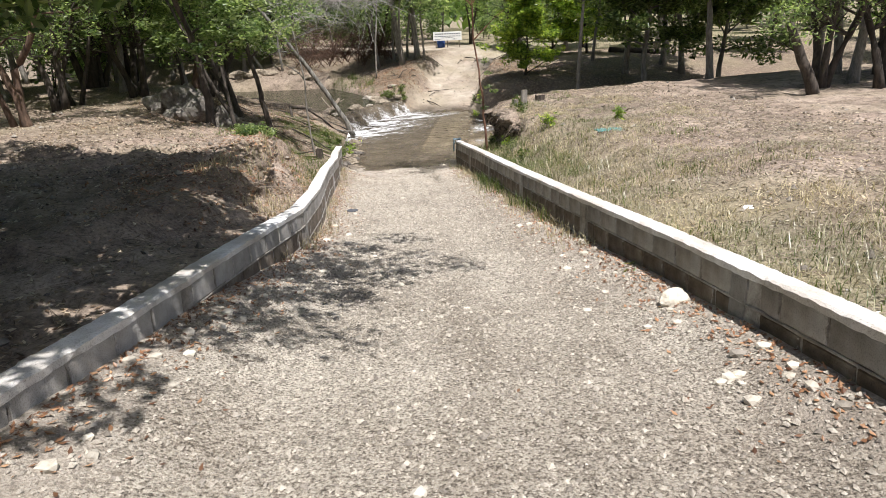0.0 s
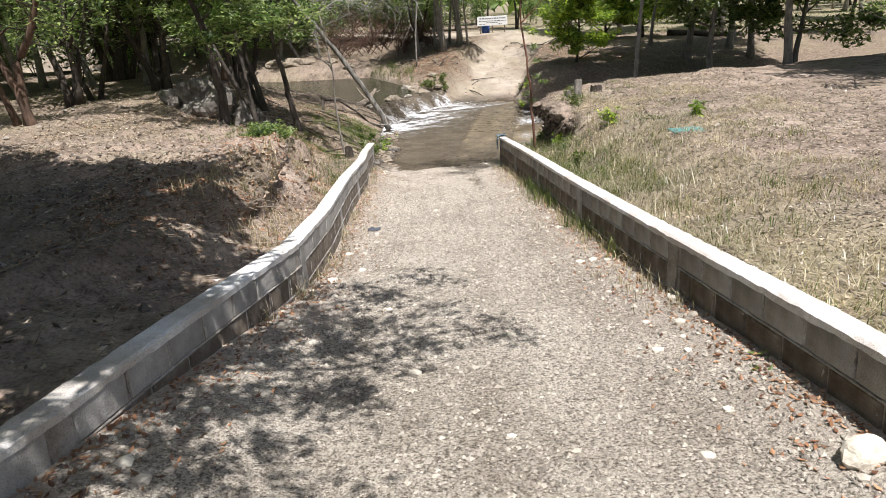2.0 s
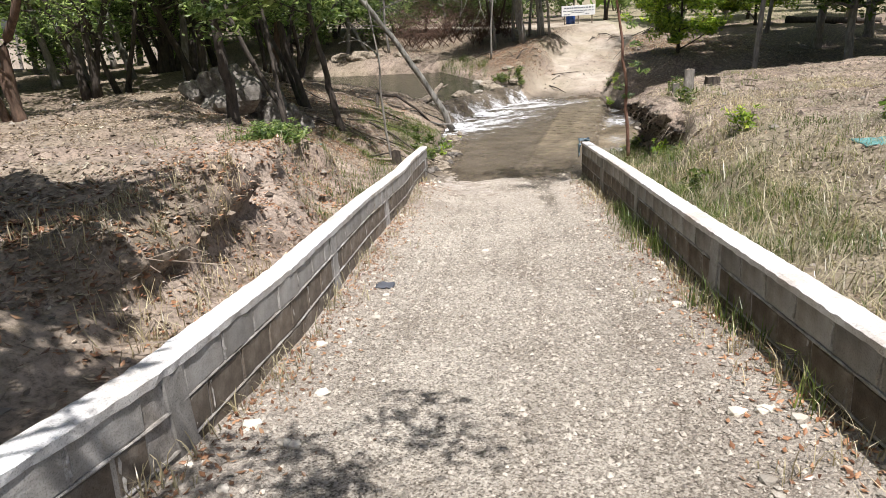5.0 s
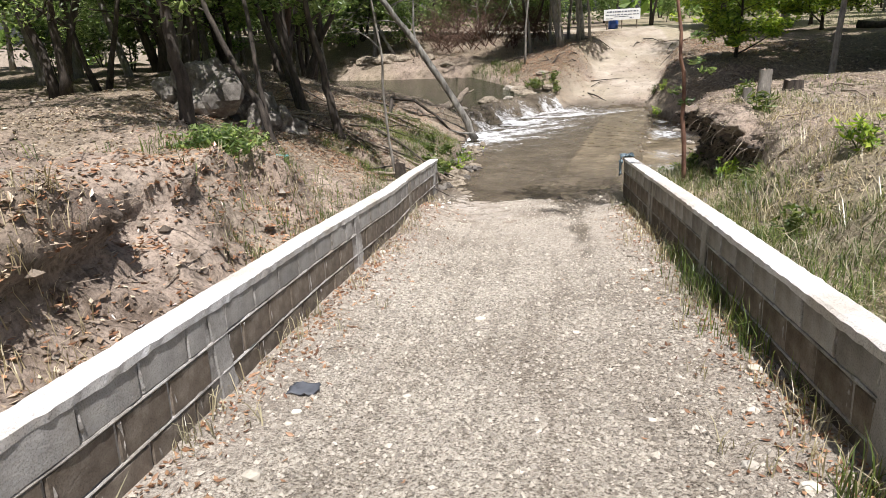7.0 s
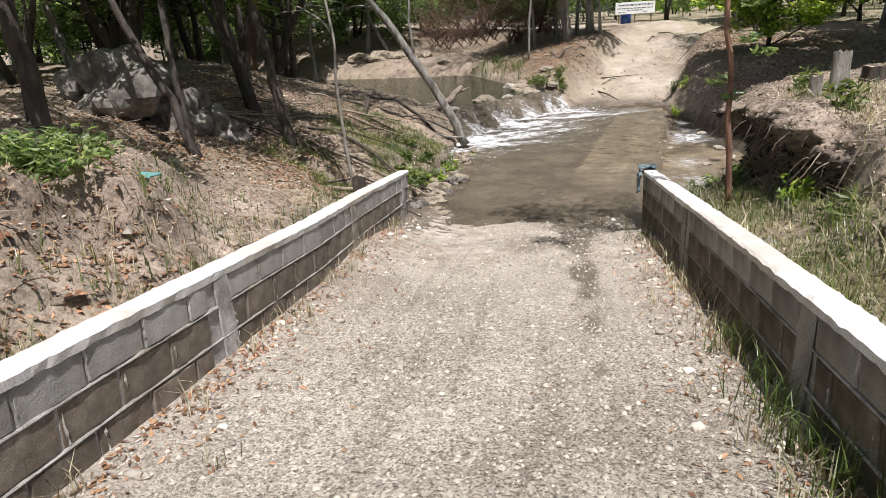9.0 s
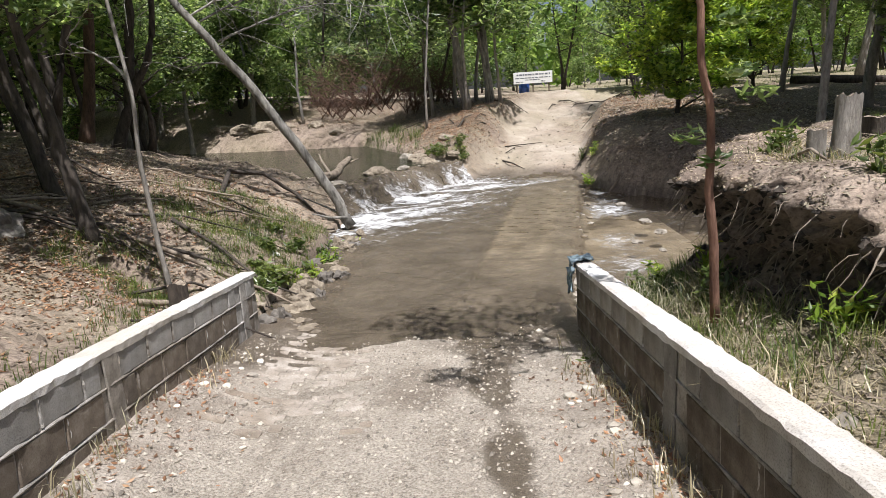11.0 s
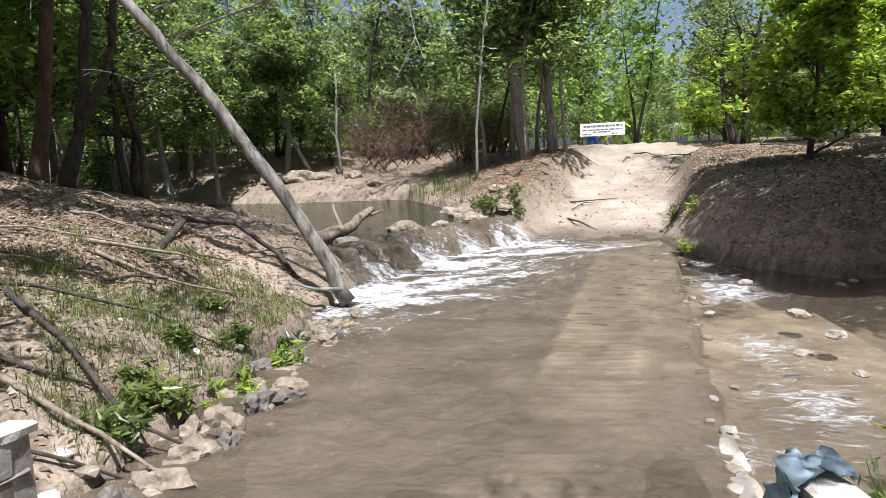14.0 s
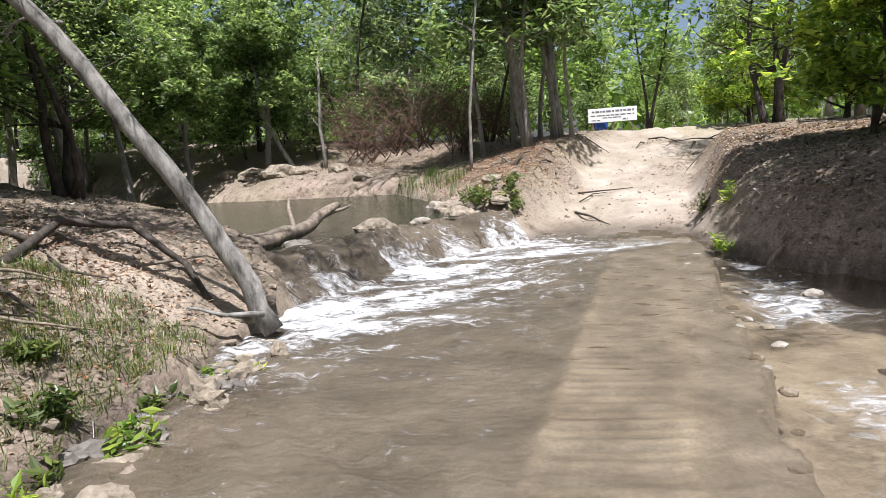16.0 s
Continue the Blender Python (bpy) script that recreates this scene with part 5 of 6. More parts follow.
for x, y in tips:
    z = float(road_z(y)) + tall * ro.uniform(0.9, 1.1)
    end = Vector((x + 0.17 * (z - float(road_z(y))), y - 0.34 * (z - float(road_z(y))), z)) - foot
    midway = fork.lerp(end, 0.5) + Vector((ro.uniform(-0.3, 0.3), ro.uniform(-0.3, 0.3), ro.uniform(0.1, 0.5)))
    line = [fork, fork.lerp(midway, 0.55) + Vector((0, 0, 0.12)), midway, midway.lerp(end, 0.6), end]
    bits.append(tube(line, [0.045, 0.034, 0.024, 0.015, 0.006], 6))
    crowns += [(end, ro.uniform(0.24, 0.40)), (end, 0.25), (midway.lerp(end, 0.75), 0.2)]
    for _ in range(4):
        tw = limb_path(ro, line[3], (ro.uniform(-1, 1), ro.uniform(-1, 1), ro.uniform(-0.3, 0.5)), 0.5, 3, 0.3)
        bits.append(tube(tw, [0.007, 0.005, 0.004, 0.002], 4))
        crowns.append((tw[-1], 0.14))
mesh_part("trunk", *join(bits), GREY_BARK, root, "", True)
mesh_part("crown", *foliage(ro, crowns, 3900, 0.11, 1.0), LEAF, root)

# the reddish sapling beside the east wall
crown_pts = [((2.1 + rg.uniform(-1.0, 0.9), 16.3 + rg.uniform(-0.9, 0.9), rg.uniform(1.6, 3.6)), rg.uniform(0.25, 0.5)) for _ in range(16)]
small = [((2.42 + rg.uniform(-0.12, 0.3), 16.3 + rg.uniform(-0.15, 0.15), z), 0.10) for z in (-0.75, -0.6, -0.35, -0.2, 0.1, 0.4, 0.8)]
leafy = foliage(rg, crown_pts * 3 + small, 1500, 0.12, 1.0, slender=0.32)
sap = [(2.52, 16.34, -1.85), (2.50, 16.33, -1.5), (2.43, 16.3, -0.95), (2.43, 16.3, -0.48), (2.36, 16.3, -0.15), (2.34, 16.3, 0.15), (2.22, 16.3, 0.9), (2.2, 16.3, 1.7), (2.1, 16.3, 2.8), (2.0, 16.4, 3.6)]
arms = [(limb_path(rg, sap[k], (rg.uniform(-1, 1), rg.uniform(-1, 1), 0.7), 1.0, 4, 0.2), 0.018, 0.005) for k in (6, 7, 7, 8, 8, 8)]
limb_thing("sapling", [("trunk", [(sap, 0.034, 0.013)]), *[("branch", [q]) for q in arms]], RED_BARK, "slender reddish sapling with a few feathery leaves beside the wall", "tree", (leafy, LEAF))

# thin saplings on the west bank and by the ramp
for pts, r0, mat, lab in (
        ([(-2.13, 18.3, -1.7), (-2.2, 18.3, -1.04), (-2.24, 18.3, -0.44), (-2.2, 18.3, 0.12), (-2.4, 18.4, 1.4)], 0.03, GREY_BARK, "thin grey sapling beside a cut stump"),
        ([(-7.0, 39.6, -1.2), (-7.5, 39.6, -0.3), (-8.0, 39.7, 0.6), (-8.3, 39.8, 2.5)], 0.09, PALE_BARK, "pale forked trunk beyond the pool"),
        ([(-6.0, 39.8, -1.2), (-6.1, 39.8, 0.2), (-6.0, 39.9, 2.5)], 0.07, PALE_BARK, "pale straight trunk beyond the pool"),
        ([(1.0, 36.9, -1.1), (0.85, 36.9, 0.2), (0.6, 36.9, 2.0), (0.4, 37, 4.5)], 0.19, GREY_BARK, "thick grey trunk beside the far ramp"),
        ([(1.9, 37.9, -0.8), (1.85, 37.9, 0.6), (1.7, 37.9, 2.2), (1.6, 38, 5)], 0.17, PALE_BARK, "thick pale trunk beside the far ramp"),
        ([(-0.45, 34.8, -1.5), (-0.4, 34.8, 0.0), (-0.2, 34.9, 2.0), (0.1, 35, 4)], 0.05, GREY_BARK, "slim grey trunk above the pool"),
        ([(-11.15, 24.2, -0.6), (-11.37, 24.2, 0.5), (-11.55, 24.2, 1.35), (-12.1, 24.3, 4)], 0.12, PALE_BARK, "pale leaning trunk in the west wood"),
        ([(10.3, 14.9, -0.9), (9.9, 14.9, 0.1), (9.5, 15, 1.0)], 0.15, DARK_BARK, "dark broken leaning trunk on the east bank")):
    z0 = ground_z(pts[0][0], pts[0][1]) - 0.12
    shift = z0 - pts[0][2]
    pts = [(a, b_, c_ + shift * (1 - k / (len(pts) - 1))) for k, (a, b_, c_) in enumerate(pts)]
    extra = [("branch", twig_spray(random.Random(int(r0 * 999)), pts[-1], (0.5, 0.2, 0.6), 1.4, 5)), ("branch", twig_spray(random.Random(int(r0 * 777)), pts[-2], (-0.5, 0.3, 0.5), 1.0, 4))]
    limb_thing("young_tree" if r0 < 0.1 else "old_tree", [("trunk", [(pts, r0, r0 * 0.55)]), *extra], mat, lab, "tree",
               (foliage(random.Random(int(r0 * 555)), [(Vector(pts[-1]) + Vector((rg.uniform(-.6, .6), rg.uniform(-.6, .6), rg.uniform(-.5, .5))), 0.4) for _ in range(9)], 420, 0.14, 1.0), LEAF))

# dead reddish brush over the far bank
limbs = []
for k in range(26):
    limbs.append(("branch", twig_spray(rg, (-2.6 + rg.uniform(-0.8, 0.8), 37.9 + rg.uniform(-0.4, 0.4), -1.0 + rg.uniform(0, 0.5)), (rg.uniform(-1, 1), rg.uniform(-0.8, 0.3), rg.uniform(0.5, 1.4)), 2.6, 11, -0.10)))
brush = limb_thing("dead_brush", limbs, DRY_TWIG, "tangled dry reddish-brown brush on the far bank", "brush", None, "brush on the far bank")
for x, y, turn, s in ((-1.2, 39.6, 70, 0.8), (-4.6, 39.9, 160, 0.8), (0.2, 39.2, 250, 0.7)):
    place_ = pose(x, y, ground_z(x, y) + 0.05) @ pose(0, 0, 0, 0, 0, turn) @ Matrix.Scale(s, 4) @ pose(2.6, -37.9, 1.0)
    copy_thing(brush, place_)

# fallen log beside the weir, fallen branches, roots
def log(name, pts, r0, r1, mat, label, category="log", forks=()):
    return limb_thing(name, [("stem", [(pts, r0, r1)])] + [("branch", [(q, r1 * 0.8, r1 * 0.25)]) for q in forks], mat, label, category)


log("fallen_log", [(-2.9, 25.6, -2.15), (-2.45, 26.4, -2.02), (-2.2, 27.3, -1.92), (-2.05, 28.3, -1.72)], 0.17, 0.06, DEAD_WOOD, "splintered grey driftwood log lying on the weir",
    forks=[[(-2.3, 27.0, -1.95), (-2.6, 27.6, -1.7), (-2.75, 28.0, -1.55)], [(-2.15, 27.8, -1.85), (-1.85, 28.4, -1.75)]])


def on_ground(pts, lift=0.03):
    return [(a, b_, ground_z(a, b_) + lift + dz) for a, b_, dz in pts]


log("fallen_branch", on_ground([(-3.35, 23.0, 0.0), (-3.5, 23.9, 0.16), (-3.0, 24.3, 0.2), (-2.4, 24.2, 0.05), (-2.0, 23.9, 0)]), 0.05, 0.03, DARK_BARK, "dark arching dead branch on the bank", "branch")
for k in range(26):
    a, b_ = rg.uniform(-6.5, -2.2), rg.uniform(17.5, 25.2)
    ang, ln = rg.gauss(0.1, 0.5), rg.uniform(0.8, 2.2)
    pts = [(a + math.cos(ang) * ln * u, b_ + math.sin(ang) * ln * u + rg.uniform(-0.08, 0.08), 0.05 * math.sin(3 * u)) for u in (0, 0.35, 0.7, 1)]
    tagged(log("fallen_branch", on_ground(pts), rg.uniform(0.012, 0.04), 0.008, DARK_BARK if k % 2 else DEAD_WOOD, "dead fallen branch on leaf litter", "branch"), group="fallen branches on the west bank")
for k in range(16):
    a, b_ = rg.uniform(2.8, 5.2), rg.uniform(13.5, 18.0)
    ang, ln = rg.uniform(0, 6.28), rg.uniform(0.3, 0.9)
    pts = [(a + math.cos(ang) * ln * u, b_ + math.sin(ang) * ln * u, 0.05 * math.sin(3 * u)) for u in (0, 0.5, 1)]
    tagged(log("fallen_branch", on_ground(pts), rg.uniform(0.010, 0.022), 0.006, DEAD_WOOD, "pale dry stick on the east bank", "branch"), group="sticks on the east bank")
for k in range(22):
    a, b_ = (rg.uniform(4.6, 7.2), rg.uniform(33.5, 41)) if k % 2 else (rg.uniform(-0.6, 2.2), rg.uniform(31, 39))
    ang, ln = rg.uniform(0, 6.28), rg.uniform(0.5, 1.5)
    pts = [(a + math.cos(ang) * ln * u, b_ + math.sin(ang) * ln * u, 0.06 * math.sin(3 * u)) for u in (0, 0.5, 1)]
    tagged(log("fallen_branch", on_ground(pts), rg.uniform(0.015, 0.035), 0.008, DARK_BARK, "dark dead stick on the far bank", "branch"), group="sticks on the far bank")
log("fallen_log", on_ground([(12.4, 35.8, 0.1), (13.8, 34.9, 0.1), (15.3, 33.8, 0.1)]), 0.17, 0.12, DARK_BARK, "dark fallen log in the east clearing")
# roots hanging out of the undercut bank
roots = []
for k in range(520):
    row = face_rows[rg.randrange(len(face_rows))]
    start = row[rg.randrange(17, 30)]
    _, out_ = sweep(rg.uniform(2, 7))
    thin = rg.random() < 0.8
    roots.append((limb_path(rg, start, (out_.x, rg.uniform(-0.9, 0.9), rg.uniform(-0.9, 0.2)), rg.uniform(0.08, 0.4), 4, 0.4, -0.3), 0.004 if thin else 0.009, 0.0015))
tagged(limb_thing("bank_roots", [("root", roots)], DEAD_WOOD, "thin pale roots hanging from the undercut bank", "roots"), kind="stuff")


# ---- stumps ----
def stump(x, y, r0, h, mat, label, seed):
    rs = random.Random(seed)
    n, rings = 22, 6
    root = tagged(new("tree_stump"), label, "stump")
    lobes = [1 + 0.16 * math.sin(3 * 2 * math.pi * k / n + seed) + rs.uniform(-0.09, 0.09) for k in range(n)]
    verts, z0 = [], ground_z(x, y) - 0.12
    for q in range(rings):
        u = q / (rings - 1)
        flare = 1 + 0.45 * (1 - u) ** 3
        for k in range(n):
            w = 2 * math.pi * k / n
            rad = r0 * flare * lobes[k] * (1 + rs.uniform(-0.03, 0.03))
            verts.append((x + rad * math.cos(w), y + rad * math.sin(w), z0 + (h + 0.12) * u + (rs.uniform(-0.05, 0.06) * h if q == rings - 1 else 0)))
    faces = [(q * n + k, q * n + (k + 1) % n, (q + 1) * n + (k + 1) % n, (q + 1) * n + k) for q in range(rings - 1) for k in range(n)]
    mesh_part("bark", verts, faces, mat, root, "", True)
    top = [(x, y, z0 + h + 0.09)] + [(x + (a - x) * 0.97, y + (b_ - y) * 0.97, c_ - 0.004) for a, b_, c_ in verts[-n:]]
    mesh_part("cut_face", top, [(0, 1 + k, 1 + (k + 1) % n) for k in range(n)], DEAD_WOOD, root, "weathered cut wood")


stump(3.62, 16.95, 0.08, 0.42, GREY_BARK, "weathered grey cut stump on the east bank", 3)
stump(3.4, 16.9, 0.055, 0.22, GREY_BARK, "short broken grey stump on the east bank", 5)
stump(4.15, 17.4, 0.13, 0.16, DARK_BARK, "low dark stump on the east bank", 8)
stump(-2.0, 18.15, 0.09, 0.30, DARK_BARK, "dark cut stump with pale top near the wall", 9)


# ---- rocks ----
def rock(name, x, y, sx, sy, sz, mat, label, seed, sink=0.04, z=None, rough=0.3, detail=2, group="", turn=0):
    v, f = lump(random.Random(seed), sx, sy, sz, detail, rough)
    ob = thing(name, v, f, mat, label, "rock", group)
    ob.matrix_basis = pose(x, y, (ground_z(x, y) if z is None else z) - sink, 0, 0, turn)
    return ob


def on_road(x, y):
    return float(road_surface(np.array([x]), np.array([y]))[0][0])


for x, y, sx, sy, sz, lab, seed in ((-5.45, 18.25, 0.60, 0.5, 0.66, "large cracked pale grey boulder among the trees", 1), (-4.75, 18.5, 0.45, 0.42, 0.50, "rough grey boulder leaning on a larger one", 2),
                                     (-6.15, 18.2, 0.34, 0.3, 0.36, "small grey boulder among the trees", 3), (-4.3, 18.75, 0.32, 0.34, 0.34, "low dark boulder among roots", 4)):
    rock("boulder", x, y, sx, sy, sz, DARK_ROCK, lab, seed, 0.12, None, 0.55, 4)
for k, (x, y, s) in enumerate(((-8.5, 39.3, 0.5), (-7.4, 39.0, 0.6), (-6.6, 38.9, 0.45), (-9.6, 39.8, 0.5), (-5.2, 38.6, 0.35), (-4.2, 38.0, 0.3))):
    rock("boulder", x, y, s, s * 0.8, s * 0.55, TAN_ROCK, "tan boulder on the bank beyond the pool", 20 + k, 0.1, None, 0.35, 3, "boulders beyond the pool")
rock("block_of_stone", 1.95, 4.0, 0.115, 0.085, 0.075, PALE_ROCK, "pale broken block of stone beside the wall", 31, 0.02, on_road(1.95, 4.0), 0.2, 3, "", 30)
rock("white_stone", 3.41, 5.64, 0.07, 0.06, 0.04, WHITE_ROCK, "white stone on dry grass", 32)
for k, (x, y, s, w) in enumerate(((-1.14, 19.27, 0.17, 0), (-1.2, 19.62, 0.16, 0), (-1.1, 20.43, 0.16, 0), (-1.2, 22.2, 0.17, 0), (-1.0, 20.85, 0.15, 1), (-0.92, 20.62, 0.13, 1), (-1.35, 19.95, 0.13, 0), (-1.28, 20.85, 0.1, 0),
                                  (-1.22, 21.6, 0.12, 0), (-1.12, 22.75, 0.14, 0), (-1.05, 23.2, 0.12, 0), (-1.28, 19.0, 0.12, 0), (-1.05, 18.85, 0.10, 0), (-1.3, 20.2, 0.14, 0), (-1.0, 19.75, 0.1, 1), (-1.15, 20.05, 0.13, 0))):
    rock("bank_stone", x, y, s * 0.95, s * 0.66, s * (0.5 + 0.13 * (k % 4)), TAN_ROCK if k % 3 < 2 else DARK_ROCK, "flat brownish stone at the water's edge", 40 + k, 0.02, max(ground_z(x, y), -2.62) - 0.01, 0.6, 3, "stones along the waterline", k * 47)
r8 = random.Random(88)
for k in range(12):
    y = 18.85 + 4.6 * k / 12 + r8.uniform(-0.2, 0.2)
    x = -1.2 + r8.uniform(-0.3, 0.12)
    s = r8.uniform(0.05, 0.13)
    rock("bank_stone", x, y, s * 1.1, s * 0.8, s * 0.7, TAN_ROCK if k % 3 else DARK_ROCK, "flat brownish stone at the water's edge", 200 + k, 0.0, max(ground_z(x, y), -2.63) - 0.02, 0.65, 3, "stones along the waterline", k * 67)
for k, (x, y, s) in enumerate(((-1.56, 20.12, 0.06), (-1.22, 20.25, 0.06), (-1.9, 21.0, 0.05), (-1.5, 19.6, 0.07), (-1.75, 19.2, 0.05), (-1.62, 18.9, 0.06), (-1.4, 20.9, 0.04))):
    rock("white_stone", x, y, s, s * 0.9, s * 0.75, WHITE_ROCK, "white stone on the stream bank", 70 + k, 0.01, None, 0.2, 3, "white stones on the bank")
for k in range(26):
    y = 19.4 + 8.6 * k / 26 + rg.uniform(-0.1, 0.1)
    x = float(slab_right(y)) + rg.uniform(0.12, 0.62)
    s = rg.uniform(0.025, 0.06)
    rock("ford_stone", x, y, s * 1.2, s, s * 0.5, TAN_ROCK if k % 2 else ROCK, "wet brownish stone along the ford's broken edge", 100 + k, 0.0, -2.66, 0.3, 2, "stones along the ford's edge", k * 31)
for k in range(8):
    x, y = rg.uniform(3.2, 5.6), rg.uniform(20.5, 26)
    s = rg.uniform(0.05, 0.11)
    rock("stream_stone", x, y, s * 1.3, s, s * 0.6, ROCK, "wet dark stone in the shallow stream", 140 + k, 0.0, -2.715, 0.35, 2, "stones in the stream", k * 53)
for k, (x, y, s) in enumerate(((-1.35, 27.9, 0.26), (-0.75, 28.75, 0.16), (-0.2, 29.7, 0.24), (0.1, 29.9, 0.13), (-0.5, 30.6, 0.28), (-0.9, 31.6, 0.2), (0.5, 30.0, 0.17), (-2.0, 26.35, 0.2), (0.3, 31.6, 0.18))):
    rock("weir_stone", x, y, s * 1.25, s, s * 0.6, TAN_ROCK if k % 2 == 0 else ROCK, "tan flat rock on the weir", 170 + k, 0.02, max(ground_z(x, y), -2.16), 0.3, 3, "rocks of the weir", k * 71)


pieces = []
for k in range(150):
    a, b_ = NEAR_SHORE[7 + k % 4], NEAR_SHORE[8 + k % 4]
    u = rg.random()
    x = a[0] + (b_[0] - a[0]) * u - rg.gauss(0.05, 0.16)
    y = a[1] + (b_[1] - a[1]) * u
    s = rg.uniform(0.025, 0.08)
    v, f = lump(rg, s * 1.3, s, s * 0.6, 1, 0.35)
    z = max(ground_z(x, y), -2.63) - 0.01
    pieces.append(([q + Vector((x, y, z)) for q in v], f))
thing("shore_stones", *join(pieces), TAN_ROCK, "small brown stones along the muddy waterline", "stones", "", "stuff")


# ---- sign, barrel, cloth ----
sign = tagged(new("sign"), "white painted notice board with dark unreadable lettering", "sign")
gx, gy = 4.46, 46.0
sign.location = (gx, gy, ground_z(gx, gy))
sign.rotation_euler = (0, 0, radians(-6))
zb = -0.15 - sign.location.z


def box(sx, sy, sz, x=0, y=0, z=0, c=0.006):
    bm = bmesh.new()
    bmesh.ops.create_cube(bm, size=1)
    for v in bm.verts:
        v.co = Vector((v.co.x * sx + x, v.co.y * sy + y, v.co.z * sz + z))
    bmesh.ops.bevel(bm, geom=list(bm.edges), offset=c, segments=1, affect="EDGES")
    return bm


board = part("board", box(1.96, 0.04, 0.57, 0, 0, zb + 0.285), SIGN_WHITE, sign)
for x in (-0.8, 0.0, 0.8):
    part("post", box(0.07, 0.07, zb + 0.62, x, 0.065, (zb + 0.5) / 2 - 0.06), SIGN_POST, sign, "rough wooden post")
bars = random.Random(3)
for z, hgt, x0, x1 in ((0.44, 0.075, -0.82, 0.86), (0.28, 0.045, -0.88, 0.88), (0.18, 0.04, -0.4, 0.35), (0.09, 0.06, 0.42, 0.62), (0.09, 0.04, -0.85, -0.5)):
    x = x0
    while x < x1:
        wdt = min(bars.uniform(0.06, 0.22), x1 - x)
        part("lettering_bar", box(wdt, 0.008, hgt * bars.uniform(0.8, 1.0), x + wdt / 2, -0.024, zb + z, 0.001), SIGN_INK, board)
        x += wdt + bars.uniform(0.03, 0.06)

barrel = tagged(new("barrel"), "blue plastic barrel standing under the sign", "barrel")
bx, by = 4.05, 46.5
barrel.location = (bx, by, ground_z(bx, by) - 0.01)
prof = [(0.0, 0.0), (0.24, 0.0), (0.27, 0.04), (0.275, 0.25), (0.285, 0.27), (0.275, 0.29), (0.275, 0.5), (0.285, 0.52), (0.275, 0.54), (0.27, 0.72), (0.25, 0.76), (0.0, 0.76)]
bv, nseg = [], 24
for pr, pz_ in prof:
    bv += [(max(pr, 0.001) * math.cos(2 * math.pi * k / nseg), max(pr, 0.001) * math.sin(2 * math.pi * k / nseg), pz_) for k in range(nseg)]
bf = [(q * nseg + k, q * nseg + (k + 1) % nseg, (q + 1) * nseg + (k + 1) % nseg, (q + 1) * nseg + k) for q in range(len(prof) - 1) for k in range(nseg)]
mesh_part("drum", bv, bf, BLUE_PLASTIC, barrel, "", True)

# a wet cloth hung over the end of the east wall
cl = []
nu, nv = 26, 16
for a in range(nu):
    u = a / (nu - 1)
    for c_ in range(nv):
        w = c_ / (nv - 1)
        s = -0.30 + 0.46 * u                       # across the wall: hangs on the road side
        x = 1.895 + (s if s > 0 else 0)
        z = float(wall_top(18.05)) + 0.03 + (s if s < 0 else 0) * 1.0 - 0.30 * max(0, s - 0.17)
        x = min(x, 1.895 + 0.2) - (0.035 if s < 0 else 0)
        y = 17.98 + 0.16 * w + 0.05 * math.sin(u * 9) * (1 - 0.25 * abs(s)) + 0.02
        if y > 18.15:
            z -= (y - 18.15) * 2.2
            y = 18.17
        nn = noise.noise(Vector((u * 7, w * 9, 2))) * 0.05 + noise.noise(Vector((u * 15, w * 19, 6))) * 0.02
        cl.append((x - abs(nn) - 0.012, y + nn + 0.01, z + nn * 0.6 + 0.012))
cf = [(a * nv + c_, a * nv + c_ + 1, (a + 1) * nv + c_ + 1, (a + 1) * nv + c_) for a in range(nu - 1) for c_ in range(nv - 1)]
rag = thing("cloth", cl, cf, RAG, "faded wet blue cloth hung over the wall's end", "cloth", "", "", True)
sm = rag.modifiers.new("thickness", "SOLIDIFY")
sm.thickness = 0.012


def scrap(name, x, y, z, sx, sy, mat, label, seed):
    v, f = [], []
    for a in range(9):
        for c_ in range(7):
            ed = 1 - 0.25 * abs(noise.noise(Vector((a * 0.7, c_ * 0.7, seed))))
            v.append((x + (a / 8 - 0.5) * sx * ed, y + (c_ / 6 - 0.5) * sy * ed, z + 0.012 + 0.03 * abs(noise.noise(Vector((a * 0.5, c_ * 0.5, seed + 3))))))
    f = [(a * 7 + c_, a * 7 + c_ + 1, a * 7 + c_ + 8, a * 7 + c_ + 7) for a in range(8) for c_ in range(6)]
    ob = thing(name, v, f, mat, label, "scrap", "", "", True)
    ob.modifiers.new("thickness", "SOLIDIFY").thickness = 0.01


scrap("slate_scrap", -0.68, 10.12, on_road(-0.68, 10.12), 0.17, 0.12, SLATE, "dark flat scrap lying on the gravel", 4)
scrap("cloth_scrap", 3.95, 11.18, ground_z(3.95, 11.18), 0.5, 0.35, TEAL, "crumpled teal cloth on dry grass", 9)
scrap("cloth_scrap", -2.55, 14.2, ground_z(-2.55, 14.2), 0.35, 0.2, TEAL, "small teal scrap beside a green shrub", 12)


